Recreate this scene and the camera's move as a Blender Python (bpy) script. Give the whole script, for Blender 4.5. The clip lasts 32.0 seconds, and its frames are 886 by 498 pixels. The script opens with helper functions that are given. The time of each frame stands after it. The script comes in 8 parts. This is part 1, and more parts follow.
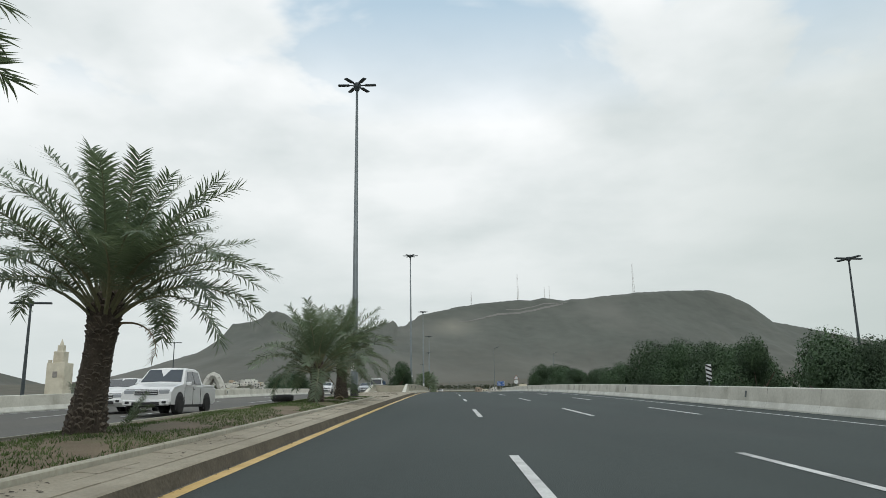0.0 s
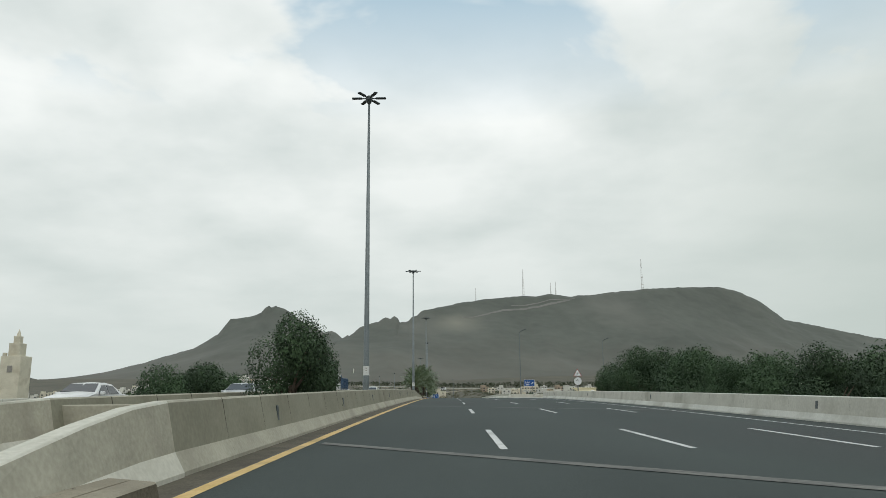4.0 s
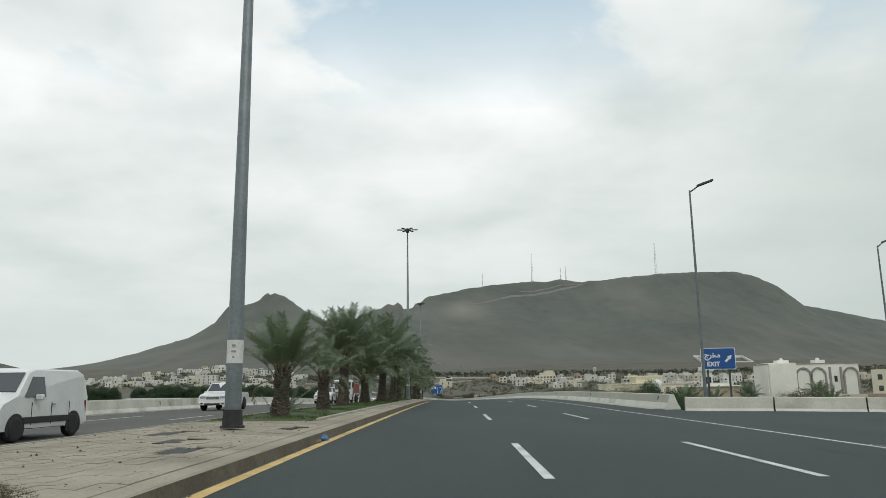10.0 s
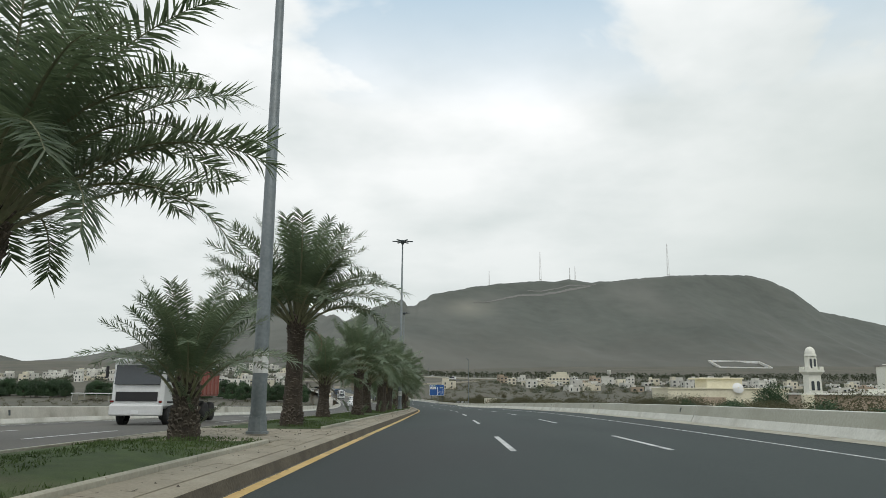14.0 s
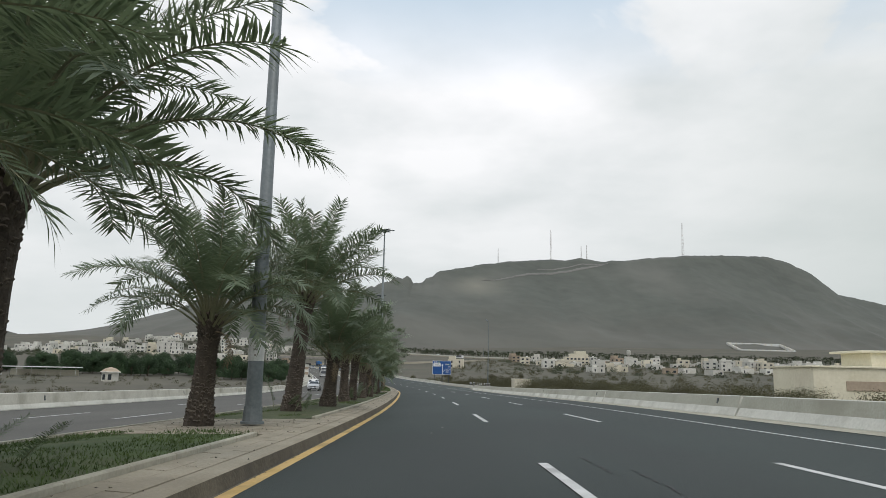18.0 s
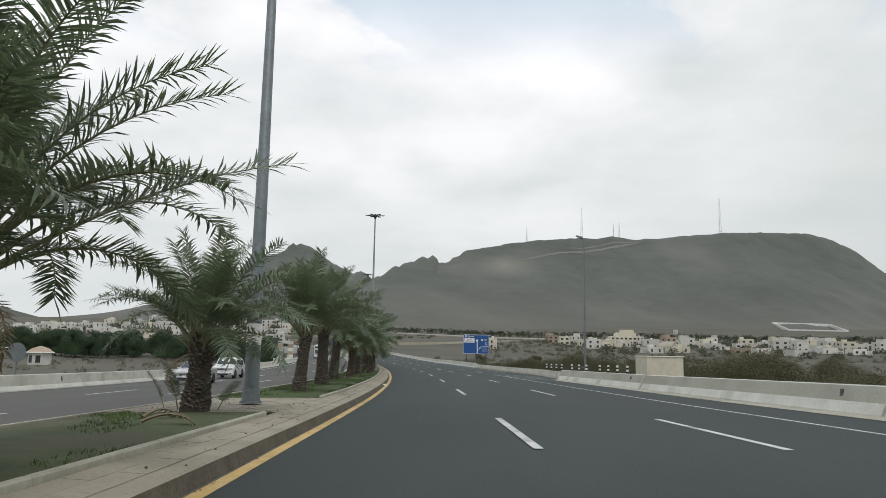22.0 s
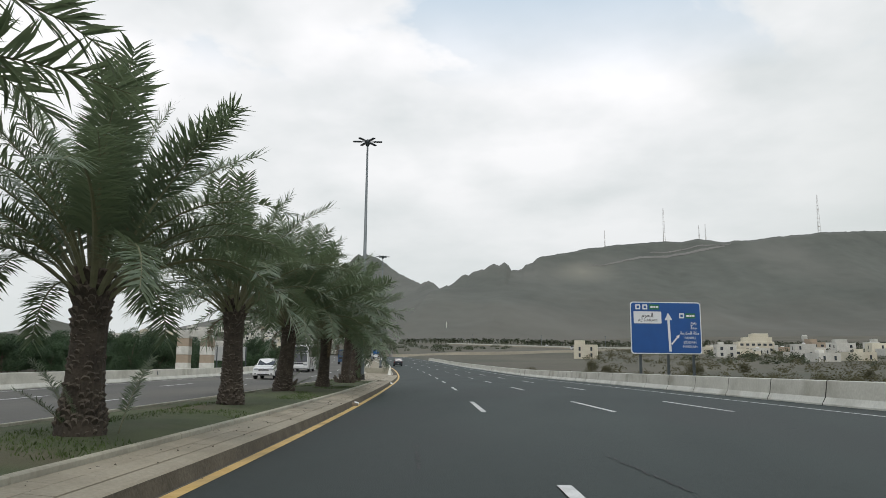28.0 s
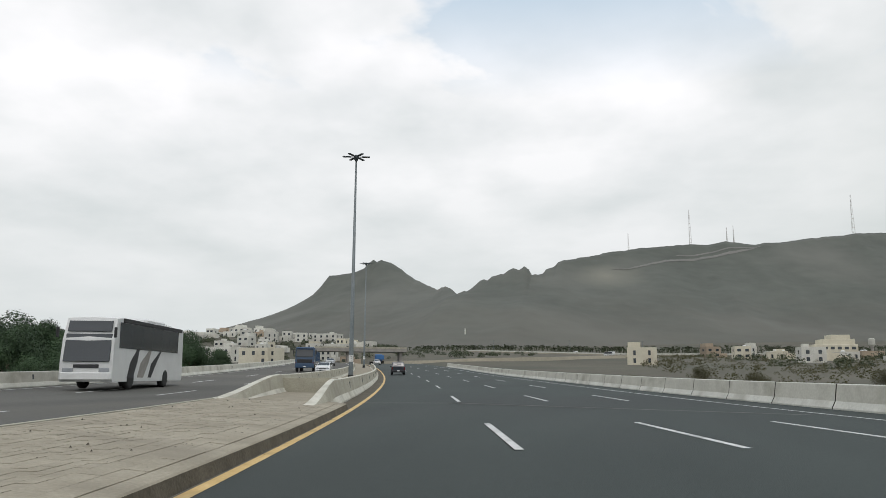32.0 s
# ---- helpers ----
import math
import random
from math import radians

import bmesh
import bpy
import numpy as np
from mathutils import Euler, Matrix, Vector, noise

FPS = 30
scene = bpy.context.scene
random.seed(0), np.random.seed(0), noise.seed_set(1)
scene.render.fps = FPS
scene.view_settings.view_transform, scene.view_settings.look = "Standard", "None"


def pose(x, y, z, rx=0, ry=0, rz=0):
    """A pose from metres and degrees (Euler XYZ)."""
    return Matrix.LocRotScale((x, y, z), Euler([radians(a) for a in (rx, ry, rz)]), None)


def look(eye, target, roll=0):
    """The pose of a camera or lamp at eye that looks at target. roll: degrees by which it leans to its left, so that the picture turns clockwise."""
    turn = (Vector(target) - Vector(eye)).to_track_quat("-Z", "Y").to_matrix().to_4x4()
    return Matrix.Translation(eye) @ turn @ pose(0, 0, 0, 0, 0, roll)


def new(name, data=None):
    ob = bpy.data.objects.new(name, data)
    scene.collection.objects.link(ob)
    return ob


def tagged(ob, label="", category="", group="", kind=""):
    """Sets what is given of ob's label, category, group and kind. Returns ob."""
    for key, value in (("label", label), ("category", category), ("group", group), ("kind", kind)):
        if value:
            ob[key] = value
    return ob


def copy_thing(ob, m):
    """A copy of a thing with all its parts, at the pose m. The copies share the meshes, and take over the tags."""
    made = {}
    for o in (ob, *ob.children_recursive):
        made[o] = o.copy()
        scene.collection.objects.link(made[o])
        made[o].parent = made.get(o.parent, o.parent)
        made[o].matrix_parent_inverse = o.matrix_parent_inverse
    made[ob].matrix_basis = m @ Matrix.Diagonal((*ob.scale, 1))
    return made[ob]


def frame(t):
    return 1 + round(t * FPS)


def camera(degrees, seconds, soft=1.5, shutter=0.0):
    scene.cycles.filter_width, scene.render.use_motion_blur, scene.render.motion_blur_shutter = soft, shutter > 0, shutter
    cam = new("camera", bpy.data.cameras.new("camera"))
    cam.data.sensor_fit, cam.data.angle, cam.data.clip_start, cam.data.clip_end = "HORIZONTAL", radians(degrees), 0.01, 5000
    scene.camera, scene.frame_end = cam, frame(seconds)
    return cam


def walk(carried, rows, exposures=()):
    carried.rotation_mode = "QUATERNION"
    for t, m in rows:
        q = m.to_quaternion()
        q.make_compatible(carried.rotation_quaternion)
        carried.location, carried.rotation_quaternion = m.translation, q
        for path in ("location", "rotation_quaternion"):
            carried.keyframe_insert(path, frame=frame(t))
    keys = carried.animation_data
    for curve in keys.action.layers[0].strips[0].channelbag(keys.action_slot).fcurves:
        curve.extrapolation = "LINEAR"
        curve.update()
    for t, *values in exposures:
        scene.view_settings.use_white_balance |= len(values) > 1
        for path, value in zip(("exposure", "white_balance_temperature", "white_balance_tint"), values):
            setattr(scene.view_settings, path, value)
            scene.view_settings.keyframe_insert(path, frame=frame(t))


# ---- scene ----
from mathutils.bvhtree import BVHTree
cam = camera(61.9, 32.0, soft=0.5)
PATH = [
    (0.0, 0.00, 0.00, 1.220, 0.21, 11.74, 0.87),
    (0.5, 0.07, 8.33, 1.478, 0.53, 12.11, 0.63),
    (1.0, 0.12, 16.61, 1.731, 0.54, 11.36, 0.90),
    (1.5, 0.13, 24.82, 1.973, 0.32, 12.10, 0.92),
    (2.0, 0.12, 33.00, 2.209, 0.31, 11.85, 1.06),
    (2.5, 0.12, 41.18, 2.447, 0.51, 11.28, 0.95),
    (3.0, 0.12, 49.33, 2.681, 0.75, 10.83, 0.94),
    (3.5, 0.14, 57.46, 2.902, 0.64, 11.04, 0.84),
    (4.0, 0.15, 65.58, 3.099, 0.45, 11.56, 0.56),
    (4.5, 0.17, 73.69, 3.275, 0.26, 12.08, 0.31),
    (5.0, 0.18, 81.79, 3.436, 0.13, 12.26, 0.20),
    (5.5, 0.20, 89.87, 3.586, 0.14, 11.79, 0.31),
    (6.0, 0.21, 97.94, 3.729, 0.35, 10.35, 0.67),
    (6.5, 0.22, 106.01, 3.865, 0.30, 10.47, 0.89),
    (7.0, 0.22, 114.06, 3.995, 1.10, 10.46, 0.66),
    (7.5, 0.22, 122.11, 4.119, 0.74, 11.47, 0.57),
    (8.0, 0.20, 130.15, 4.231, 0.53, 11.30, 0.69),
    (8.5, 0.15, 138.23, 4.333, 0.81, 11.07, 0.79),
    (9.0, 0.09, 146.37, 4.428, 1.04, 10.90, 1.09),
    (9.5, 0.04, 154.52, 4.500, 1.18, 11.34, 0.58),
    (10.0, -0.00, 162.66, 4.539, 0.93, 10.78, 0.79),
    (10.5, -0.00, 170.68, 4.567, 1.39, 9.37, 0.90),
    (11.0, 0.02, 178.56, 4.598, 0.68, 10.84, 0.73),
    (11.5, 0.03, 186.57, 4.623, 0.37, 11.22, 0.45),
    (12.0, 0.03, 194.67, 4.643, 0.10, 11.65, 0.07),
    (12.5, 0.01, 202.82, 4.661, 0.41, 11.71, 0.00),
    (13.0, -0.04, 210.98, 4.677, 0.47, 11.44, 0.10),
    (13.5, -0.10, 219.22, 4.669, 1.26, 10.28, -0.17),
    (14.0, -0.16, 227.52, 4.634, 1.21, 10.82, -0.44),
    (14.5, -0.23, 235.85, 4.578, 1.05, 10.44, -0.28),
    (15.0, -0.34, 244.21, 4.505, 0.98, 10.80, -0.43),
    (15.5, -0.48, 252.56, 4.417, 1.44, 9.65, -0.68),
    (16.0, -0.66, 260.90, 4.322, 1.69, 9.24, -0.64),
    (16.5, -0.87, 269.23, 4.216, 1.79, 9.28, -0.56),
    (17.0, -1.12, 277.57, 4.101, 1.79, 9.50, -0.60),
    (17.5, -1.39, 285.94, 3.975, 1.73, 9.61, -0.83),
    (18.0, -1.69, 294.35, 3.837, 1.68, 9.32, -1.20),
    (18.5, -2.01, 302.83, 3.685, 1.93, 9.45, -1.37),
    (19.0, -2.37, 311.37, 3.520, 1.92, 10.15, -2.00),
    (19.5, -2.77, 319.96, 3.356, 1.61, 9.39, -2.13),
    (20.0, -3.22, 328.56, 3.206, 2.54, 9.83, -2.02),
    (20.5, -3.72, 337.18, 3.060, 2.73, 9.72, -2.10),
    (21.0, -4.28, 345.86, 2.906, 2.87, 9.62, -1.79),
    (21.5, -4.87, 354.66, 2.746, 3.12, 8.40, -1.31),
    (22.0, -5.50, 363.54, 2.596, 3.75, 8.00, -1.03),
    (22.5, -6.17, 372.43, 2.444, 4.50, 6.87, -0.93),
    (23.0, -6.87, 381.26, 2.278, 4.97, 7.31, -0.71),
    (23.5, -7.61, 390.11, 2.122, 5.31, 8.14, -0.83),
    (24.0, -8.41, 399.05, 1.991, 5.48, 8.08, -0.90),
    (24.5, -9.29, 407.95, 1.893, 5.89, 8.81, -1.05),
    (25.0, -10.24, 416.79, 1.809, 6.32, 8.65, -0.90),
    (25.5, -11.27, 425.54, 1.726, 6.45, 9.09, -0.99),
    (26.0, -12.37, 434.23, 1.631, 6.47, 9.53, -1.39),
    (26.5, -13.54, 442.90, 1.539, 7.51, 8.03, -0.90),
    (27.0, -14.77, 451.57, 1.455, 8.27, 7.85, -0.57),
    (27.5, -16.06, 460.19, 1.380, 8.83, 8.39, -0.45),
    (28.0, -17.40, 468.75, 1.315, 9.29, 9.04, -0.51),
    (28.5, -18.79, 477.20, 1.262, 9.74, 9.21, -0.68),
    (29.0, -20.24, 485.52, 1.220, 10.25, 8.28, -0.75),
    (29.5, -21.72, 493.63, 1.197, 10.45, 8.37, -1.00),
    (30.0, -23.23, 501.57, 1.199, 10.32, 7.76, -1.24),
    (30.5, -24.78, 509.36, 1.222, 10.19, 8.58, -0.91),
    (31.0, -26.31, 517.11, 1.242, 10.56, 8.41, -0.26),
    (31.5, -27.83, 524.89, 1.238, 10.73, 7.96, 0.01),
    (32.0, -29.34, 532.67, 1.220, 10.63, 9.72, -0.31)
]
walk(cam, [(t, pose(x, y, z, 90 + pitch, roll, yaw)) for t, x, y, z, yaw, pitch, roll in PATH],
     [(0.0, -0.06, 6420, 8), (3.0, -0.12, 6480, 7), (6.0, -0.12, 6530, 2), (9.0, -0.10, 6500, 5), (12.0, -0.02, 6480, 8), (15.0, 0.0, 6500, 9), (18.0, 0.0, 6480, 12), (32.0, -0.02, 6500, 12)])

# ---- light: a bright, thinly broken overcast ----
SUN_ELEVATION, SUN_AZIMUTH = 58.0, 150.0
world = bpy.data.worlds.new("sky")
scene.world = world
world.use_nodes = True


def sky_nodes(tree):
    n, l = tree.nodes, tree.links
    n.clear()
    out = n.new("ShaderNodeOutputWorld")
    sky = n.new("ShaderNodeTexSky")
    sky.sky_type = "NISHITA"
    sky.sun_disc = False
    sky.sun_elevation, sky.sun_rotation = radians(SUN_ELEVATION), radians(SUN_AZIMUTH)
    sky.air_density, sky.dust_density = 1.0, 3.0
    clear = n.new("ShaderNodeBackground")
    clear.inputs["Strength"].default_value = 0.155
    veil = n.new("ShaderNodeMix")
    veil.data_type = "RGBA"
    veil.inputs[0].default_value = 0.55
    veil.inputs[7].default_value = (5.0, 6.2, 6.7, 1)
    l.new(sky.outputs[0], veil.inputs[6])
    l.new(veil.outputs[2], clear.inputs[0])
    cloud = n.new("ShaderNodeBackground")
    coord = n.new("ShaderNodeTexCoord")
    # clouds lie on a high flat sheet: the direction is divided by its height
    sep = n.new("ShaderNodeSeparateXYZ")
    l.new(coord.outputs["Generated"], sep.inputs[0])
    up = n.new("ShaderNodeMath")
    up.operation = "MAXIMUM"
    up.inputs[1].default_value = 0.0
    l.new(sep.outputs[2], up.inputs[0])
    lift = n.new("ShaderNodeMath")
    lift.operation = "ADD"
    lift.inputs[1].default_value = 0.22
    l.new(up.outputs[0], lift.inputs[0])
    div = n.new("ShaderNodeVectorMath")
    div.operation = "DIVIDE"
    l.new(coord.outputs["Generated"], div.inputs[0])
    l.new(lift.outputs[0], div.inputs[1])
    big = n.new("ShaderNodeTexNoise")
    big.inputs["Scale"].default_value = 1.35
    big.inputs["Detail"].default_value = 6.0
    big.inputs["Roughness"].default_value = 0.52
    big.inputs["Distortion"].default_value = 0.35
    shift = n.new("ShaderNodeVectorMath")
    shift.operation = "ADD"
    shift.inputs[1].default_value = CLOUD_SHIFT
    l.new(div.outputs[0], shift.inputs[0])
    l.new(shift.outputs[0], big.inputs["Vector"])
    cover = n.new("ShaderNodeMapRange")
    cover.interpolation_type = "SMOOTHSTEP"
    cover.inputs[1].default_value, cover.inputs[2].default_value = 0.40, 0.50
    l.new(big.outputs[0], cover.inputs[0])
    # towards the horizon the gaps close up
    low = n.new("ShaderNodeMapRange")
    low.inputs[1].default_value, low.inputs[2].default_value = 0.36, 0.50
    low.inputs[3].default_value, low.inputs[4].default_value = 1.0, 0.0
    l.new(sep.outputs[2], low.inputs[0])
    both = n.new("ShaderNodeMath")
    both.operation = "MAXIMUM"
    l.new(cover.outputs[0], both.inputs[0])
    l.new(low.outputs[0], both.inputs[1])
    # light and dark folds of the cloud itself
    fold = n.new("ShaderNodeTexNoise")
    fold.inputs["Scale"].default_value = 1.9
    fold.inputs["Detail"].default_value = 5.0
    fold.inputs["Roughness"].default_value = 0.5
    l.new(div.outputs[0], fold.inputs["Vector"])
    tone = n.new("ShaderNodeValToRGB")
    tone.color_ramp.elements[0].position, tone.color_ramp.elements[0].color = 0.30, (0.63, 0.675, 0.68, 1)
    tone.color_ramp.elements[1].position, tone.color_ramp.elements[1].color = 0.62, (0.95, 0.955, 0.96, 1)
    l.new(fold.outputs[0], tone.inputs[0])
    haze = n.new("ShaderNodeMix")
    haze.data_type = "RGBA"
    haze.inputs[7].default_value = (0.615, 0.66, 0.652, 1)
    near = n.new("ShaderNodeMapRange")
    near.inputs[1].default_value, near.inputs[2].default_value = 0.06, 0.38
    near.inputs[3].default_value, near.inputs[4].default_value = 0.85, 0.0
    l.new(sep.outputs[2], near.inputs[0])
    l.new(near.outputs[0], haze.inputs[0])
    l.new(tone.outputs[0], haze.inputs[6])
    # thicker, greyer cloud towards the east
    east = n.new("ShaderNodeMapRange")
    east.interpolation_type = "SMOOTHSTEP"
    east.inputs[1].default_value, east.inputs[2].default_value, east.inputs[4].default_value = 0.05, 0.65, 0.75
    l.new(sep.outputs[0], east.inputs[0])
    upper = n.new("ShaderNodeMapRange")
    upper.inputs[1].default_value, upper.inputs[2].default_value = 0.25, 0.50
    upper.inputs[3].default_value, upper.inputs[4].default_value = 1.0, 0.15
    l.new(sep.outputs[2], upper.inputs[0])
    share = n.new("ShaderNodeMath")
    share.operation = "MULTIPLY"
    l.new(east.outputs[0], share.inputs[0])
    l.new(upper.outputs[0], share.inputs[1])
    grey = n.new("ShaderNodeMix")
    grey.data_type = "RGBA"
    grey.inputs[7].default_value = (0.50, 0.555, 0.53, 1)
    l.new(share.outputs[0], grey.inputs[0])
    l.new(haze.outputs[2], grey.inputs[6])
    l.new(grey.outputs[2], cloud.inputs[0])
    cloud.inputs["Strength"].default_value = 1.11
    mix = n.new("ShaderNodeMixShader")
    l.new(both.outputs[0], mix.inputs[0])
    l.new(clear.outputs[0], mix.inputs[1])
    l.new(cloud.outputs[0], mix.inputs[2])
    l.new(mix.outputs[0], out.inputs[0])


CLOUD_SHIFT = (1.0, 0.1, 0.0)
sky_nodes(world.node_tree)
sun = new("sun", bpy.data.lights.new("sun", "SUN"))
sun.data.energy, sun.data.angle, sun.data.color = 0.9, radians(18), (1.0, 0.96, 0.9)
sun.matrix_world = look((0, 0, 0), (-math.sin(radians(SUN_AZIMUTH)) * math.cos(radians(SUN_ELEVATION)),
                                    -math.cos(radians(SUN_AZIMUTH)) * math.cos(radians(SUN_ELEVATION)),
                                    -math.sin(radians(SUN_ELEVATION))))


# ---- materials ----
def surface(name, dark, light, scale=3.0, fine=60.0, rough=0.8, bump=0.0, bump_scale=None, metal=0.0, spec=0.5, stain=None, stain_scale=0.4, local=False, vary=0.0, stretch=None, island=0.0):
    """A worn surface: two tones at a large and a fine scale, a stain of its own, relief."""
    m = bpy.data.materials.new(name)
    m.use_nodes = True
    n, l = m.node_tree.nodes, m.node_tree.links
    b = n["Principled BSDF"]
    b.inputs["Roughness"].default_value, b.inputs["Metallic"].default_value = rough, metal
    b.inputs["Specular IOR Level"].default_value = spec
    if local:
        where = n.new("ShaderNodeTexCoord").outputs["Object"]
    else:
        where = n.new("ShaderNodeNewGeometry").outputs["Position"]
    if stretch:
        sc = n.new("ShaderNodeVectorMath")
        sc.operation = "MULTIPLY"
        sc.inputs[1].default_value = stretch
        l.new(where, sc.inputs[0])
        where = sc.outputs[0]
    big, small = n.new("ShaderNodeTexNoise"), n.new("ShaderNodeTexNoise")
    for tex, s in ((big, scale), (small, fine)):
        tex.inputs["Scale"].default_value, tex.inputs["Detail"].default_value = s, 4.0
        l.new(where, tex.inputs["Vector"])
    add = n.new("ShaderNodeMath")
    add.operation = "MULTIPLY_ADD"
    add.inputs[1].default_value = 0.45
    l.new(small.outputs[0], add.inputs[0])
    half = n.new("ShaderNodeMath")
    half.operation = "MULTIPLY"
    half.inputs[1].default_value = 0.55
    l.new(big.outputs[0], half.inputs[0])
    l.new(half.outputs[0], add.inputs[2])
    spread = n.new("ShaderNodeMapRange")
    spread.inputs[1].default_value, spread.inputs[2].default_value = 0.36, 0.64
    l.new(add.outputs[0], spread.inputs[0])
    mix = n.new("ShaderNodeMix")
    mix.data_type = "RGBA"
    mix.inputs[6].default_value, mix.inputs[7].default_value = (*dark, 1), (*light, 1)
    l.new(spread.outputs[0], mix.inputs[0])
    colour = mix.outputs[2]
    if stain:
        st = n.new("ShaderNodeTexNoise")
        st.inputs["Scale"].default_value, st.inputs["Detail"].default_value = stain_scale, 6.0
        l.new(where, st.inputs["Vector"])
        cut = n.new("ShaderNodeMapRange")
        cut.inputs[1].default_value, cut.inputs[2].default_value, cut.inputs[4].default_value = 0.52, 0.72, 0.8
        l.new(st.outputs[0], cut.inputs[0])
        m2 = n.new("ShaderNodeMix")
        m2.data_type = "RGBA"
        m2.inputs[7].default_value = (*stain, 1)
        l.new(cut.outputs[0], m2.inputs[0])
        l.new(colour, m2.inputs[6])
        colour = m2.outputs[2]
    if vary or island:
        info = n.new("ShaderNodeObjectInfo" if vary else "ShaderNodeNewGeometry")
        vary = vary or island
        hsv = n.new("ShaderNodeHueSaturation")
        rng = n.new("ShaderNodeMapRange")
        rng.inputs[3].default_value, rng.inputs[4].default_value = 1 - vary, 1 + vary
        l.new(info.outputs["Random Per Island" if island else "Random"], rng.inputs[0])
        l.new(rng.outputs[0], hsv.inputs["Value"])
        l.new(colour, hsv.inputs["Color"])
        colour = hsv.outputs[0]
    l.new(colour, b.inputs["Base Color"])
    if bump:
        bp = n.new("ShaderNodeBump")
        bp.inputs["Strength"].default_value, bp.inputs["Distance"].default_value = min(1.0, bump), 0.02
        tex = n.new("ShaderNodeTexNoise")
        tex.inputs["Scale"].default_value, tex.inputs["Detail"].default_value = bump_scale or fine, 5.0
        l.new(where, tex.inputs["Vector"])
        l.new(tex.outputs[0], bp.inputs["Height"])
        l.new(bp.outputs[0], b.inputs["Normal"])
    return m


ASPHALT = surface("asphalt", (0.0145, 0.0236, 0.0218), (0.0283, 0.0400, 0.0372), 0.35, 32, 0.82, 0.35, 90, stain=(0.0205, 0.0245, 0.0245), stain_scale=0.16, stretch=(1.0, 0.25, 1.0))
DUSTY_ASPHALT = surface("dusty old asphalt", (0.058, 0.058, 0.052), (0.092, 0.091, 0.081), 0.3, 24, 0.9, 0.3, 60, stain=(0.115, 0.108, 0.09), stain_scale=0.12, stretch=(1.0, 0.2, 1.0))
KERB_DIRT = surface("dust-stained kerb face", (0.055, 0.048, 0.034), (0.115, 0.100, 0.074), 1.6, 20, 0.95, 0.4, stain=(0.055, 0.048, 0.036), stain_scale=1.1)
SHOULDER = surface("worn asphalt edge", (0.07, 0.066, 0.058), (0.13, 0.12, 0.10), 1.2, 30, 0.9, 0.4)
WHITE_PAINT = surface("white road paint", (0.42, 0.43, 0.42), (0.62, 0.63, 0.62), 2.5, 30, 0.7, stain=(0.2, 0.2, 0.2), stain_scale=1.2)
YELLOW_PAINT = surface("yellow road paint", (0.50, 0.33, 0.10), (0.66, 0.47, 0.20), 2.0, 25, 0.65, stain=(0.30, 0.22, 0.10), stain_scale=0.8)
CONCRETE = surface("cast concrete", (0.29, 0.278, 0.222), (0.41, 0.394, 0.322), 0.8, 14, 0.88, 0.25, stain=(0.24, 0.224, 0.18), stain_scale=0.7)
BARRIER_UPPER = surface("stained beige barrier upper face", (0.188, 0.182, 0.136), (0.252, 0.245, 0.188), 0.9, 12, 0.85, 0.2, stain=(0.165, 0.150, 0.108), stain_scale=0.6)
KERB = surface("kerb stone", (0.20, 0.185, 0.145), (0.31, 0.285, 0.23), 1.3, 18, 0.9, 0.4, stain=(0.12, 0.105, 0.08), stain_scale=0.9)
PAVING = surface("sand coloured paving", (0.238, 0.213, 0.160), (0.332, 0.301, 0.234), 0.9, 22, 0.9, 0.3, stain=(0.19, 0.168, 0.128), stain_scale=0.5, island=0.05)
JOINT_SAND = surface("paving joint sand", (0.215, 0.192, 0.146), (0.29, 0.262, 0.20), 1.5, 25, 0.95, 0.3)
GRASS = surface("watered turf", (0.030, 0.052, 0.011), (0.060, 0.095, 0.023), 2.2, 40, 0.95, 0.6, 30, stain=(0.10, 0.085, 0.055), stain_scale=0.3)
DRY_TURF = surface("dry olive turf", (0.040, 0.054, 0.019), (0.070, 0.086, 0.034), 1.6, 40, 0.95, 0.6, 30, stain=(0.085, 0.070, 0.045), stain_scale=0.4)
SOIL = surface("dry bed soil", (0.10, 0.076, 0.048), (0.165, 0.13, 0.086), 1.6, 25, 0.95, 0.6, stain=(0.075, 0.10, 0.03), stain_scale=0.5)
DESERT = surface("stony desert ground", (0.061, 0.058, 0.041), (0.104, 0.097, 0.071), 0.02, 0.5, 0.95, 0.5, 2.0, stain=(0.05, 0.058, 0.04), stain_scale=0.012)
ROCK = surface("bare brown rock", (0.069, 0.076, 0.065), (0.099, 0.107, 0.092), 0.004, 0.03, 0.95, 0.6, 0.03, stain=(0.130, 0.132, 0.116), stain_scale=0.003)


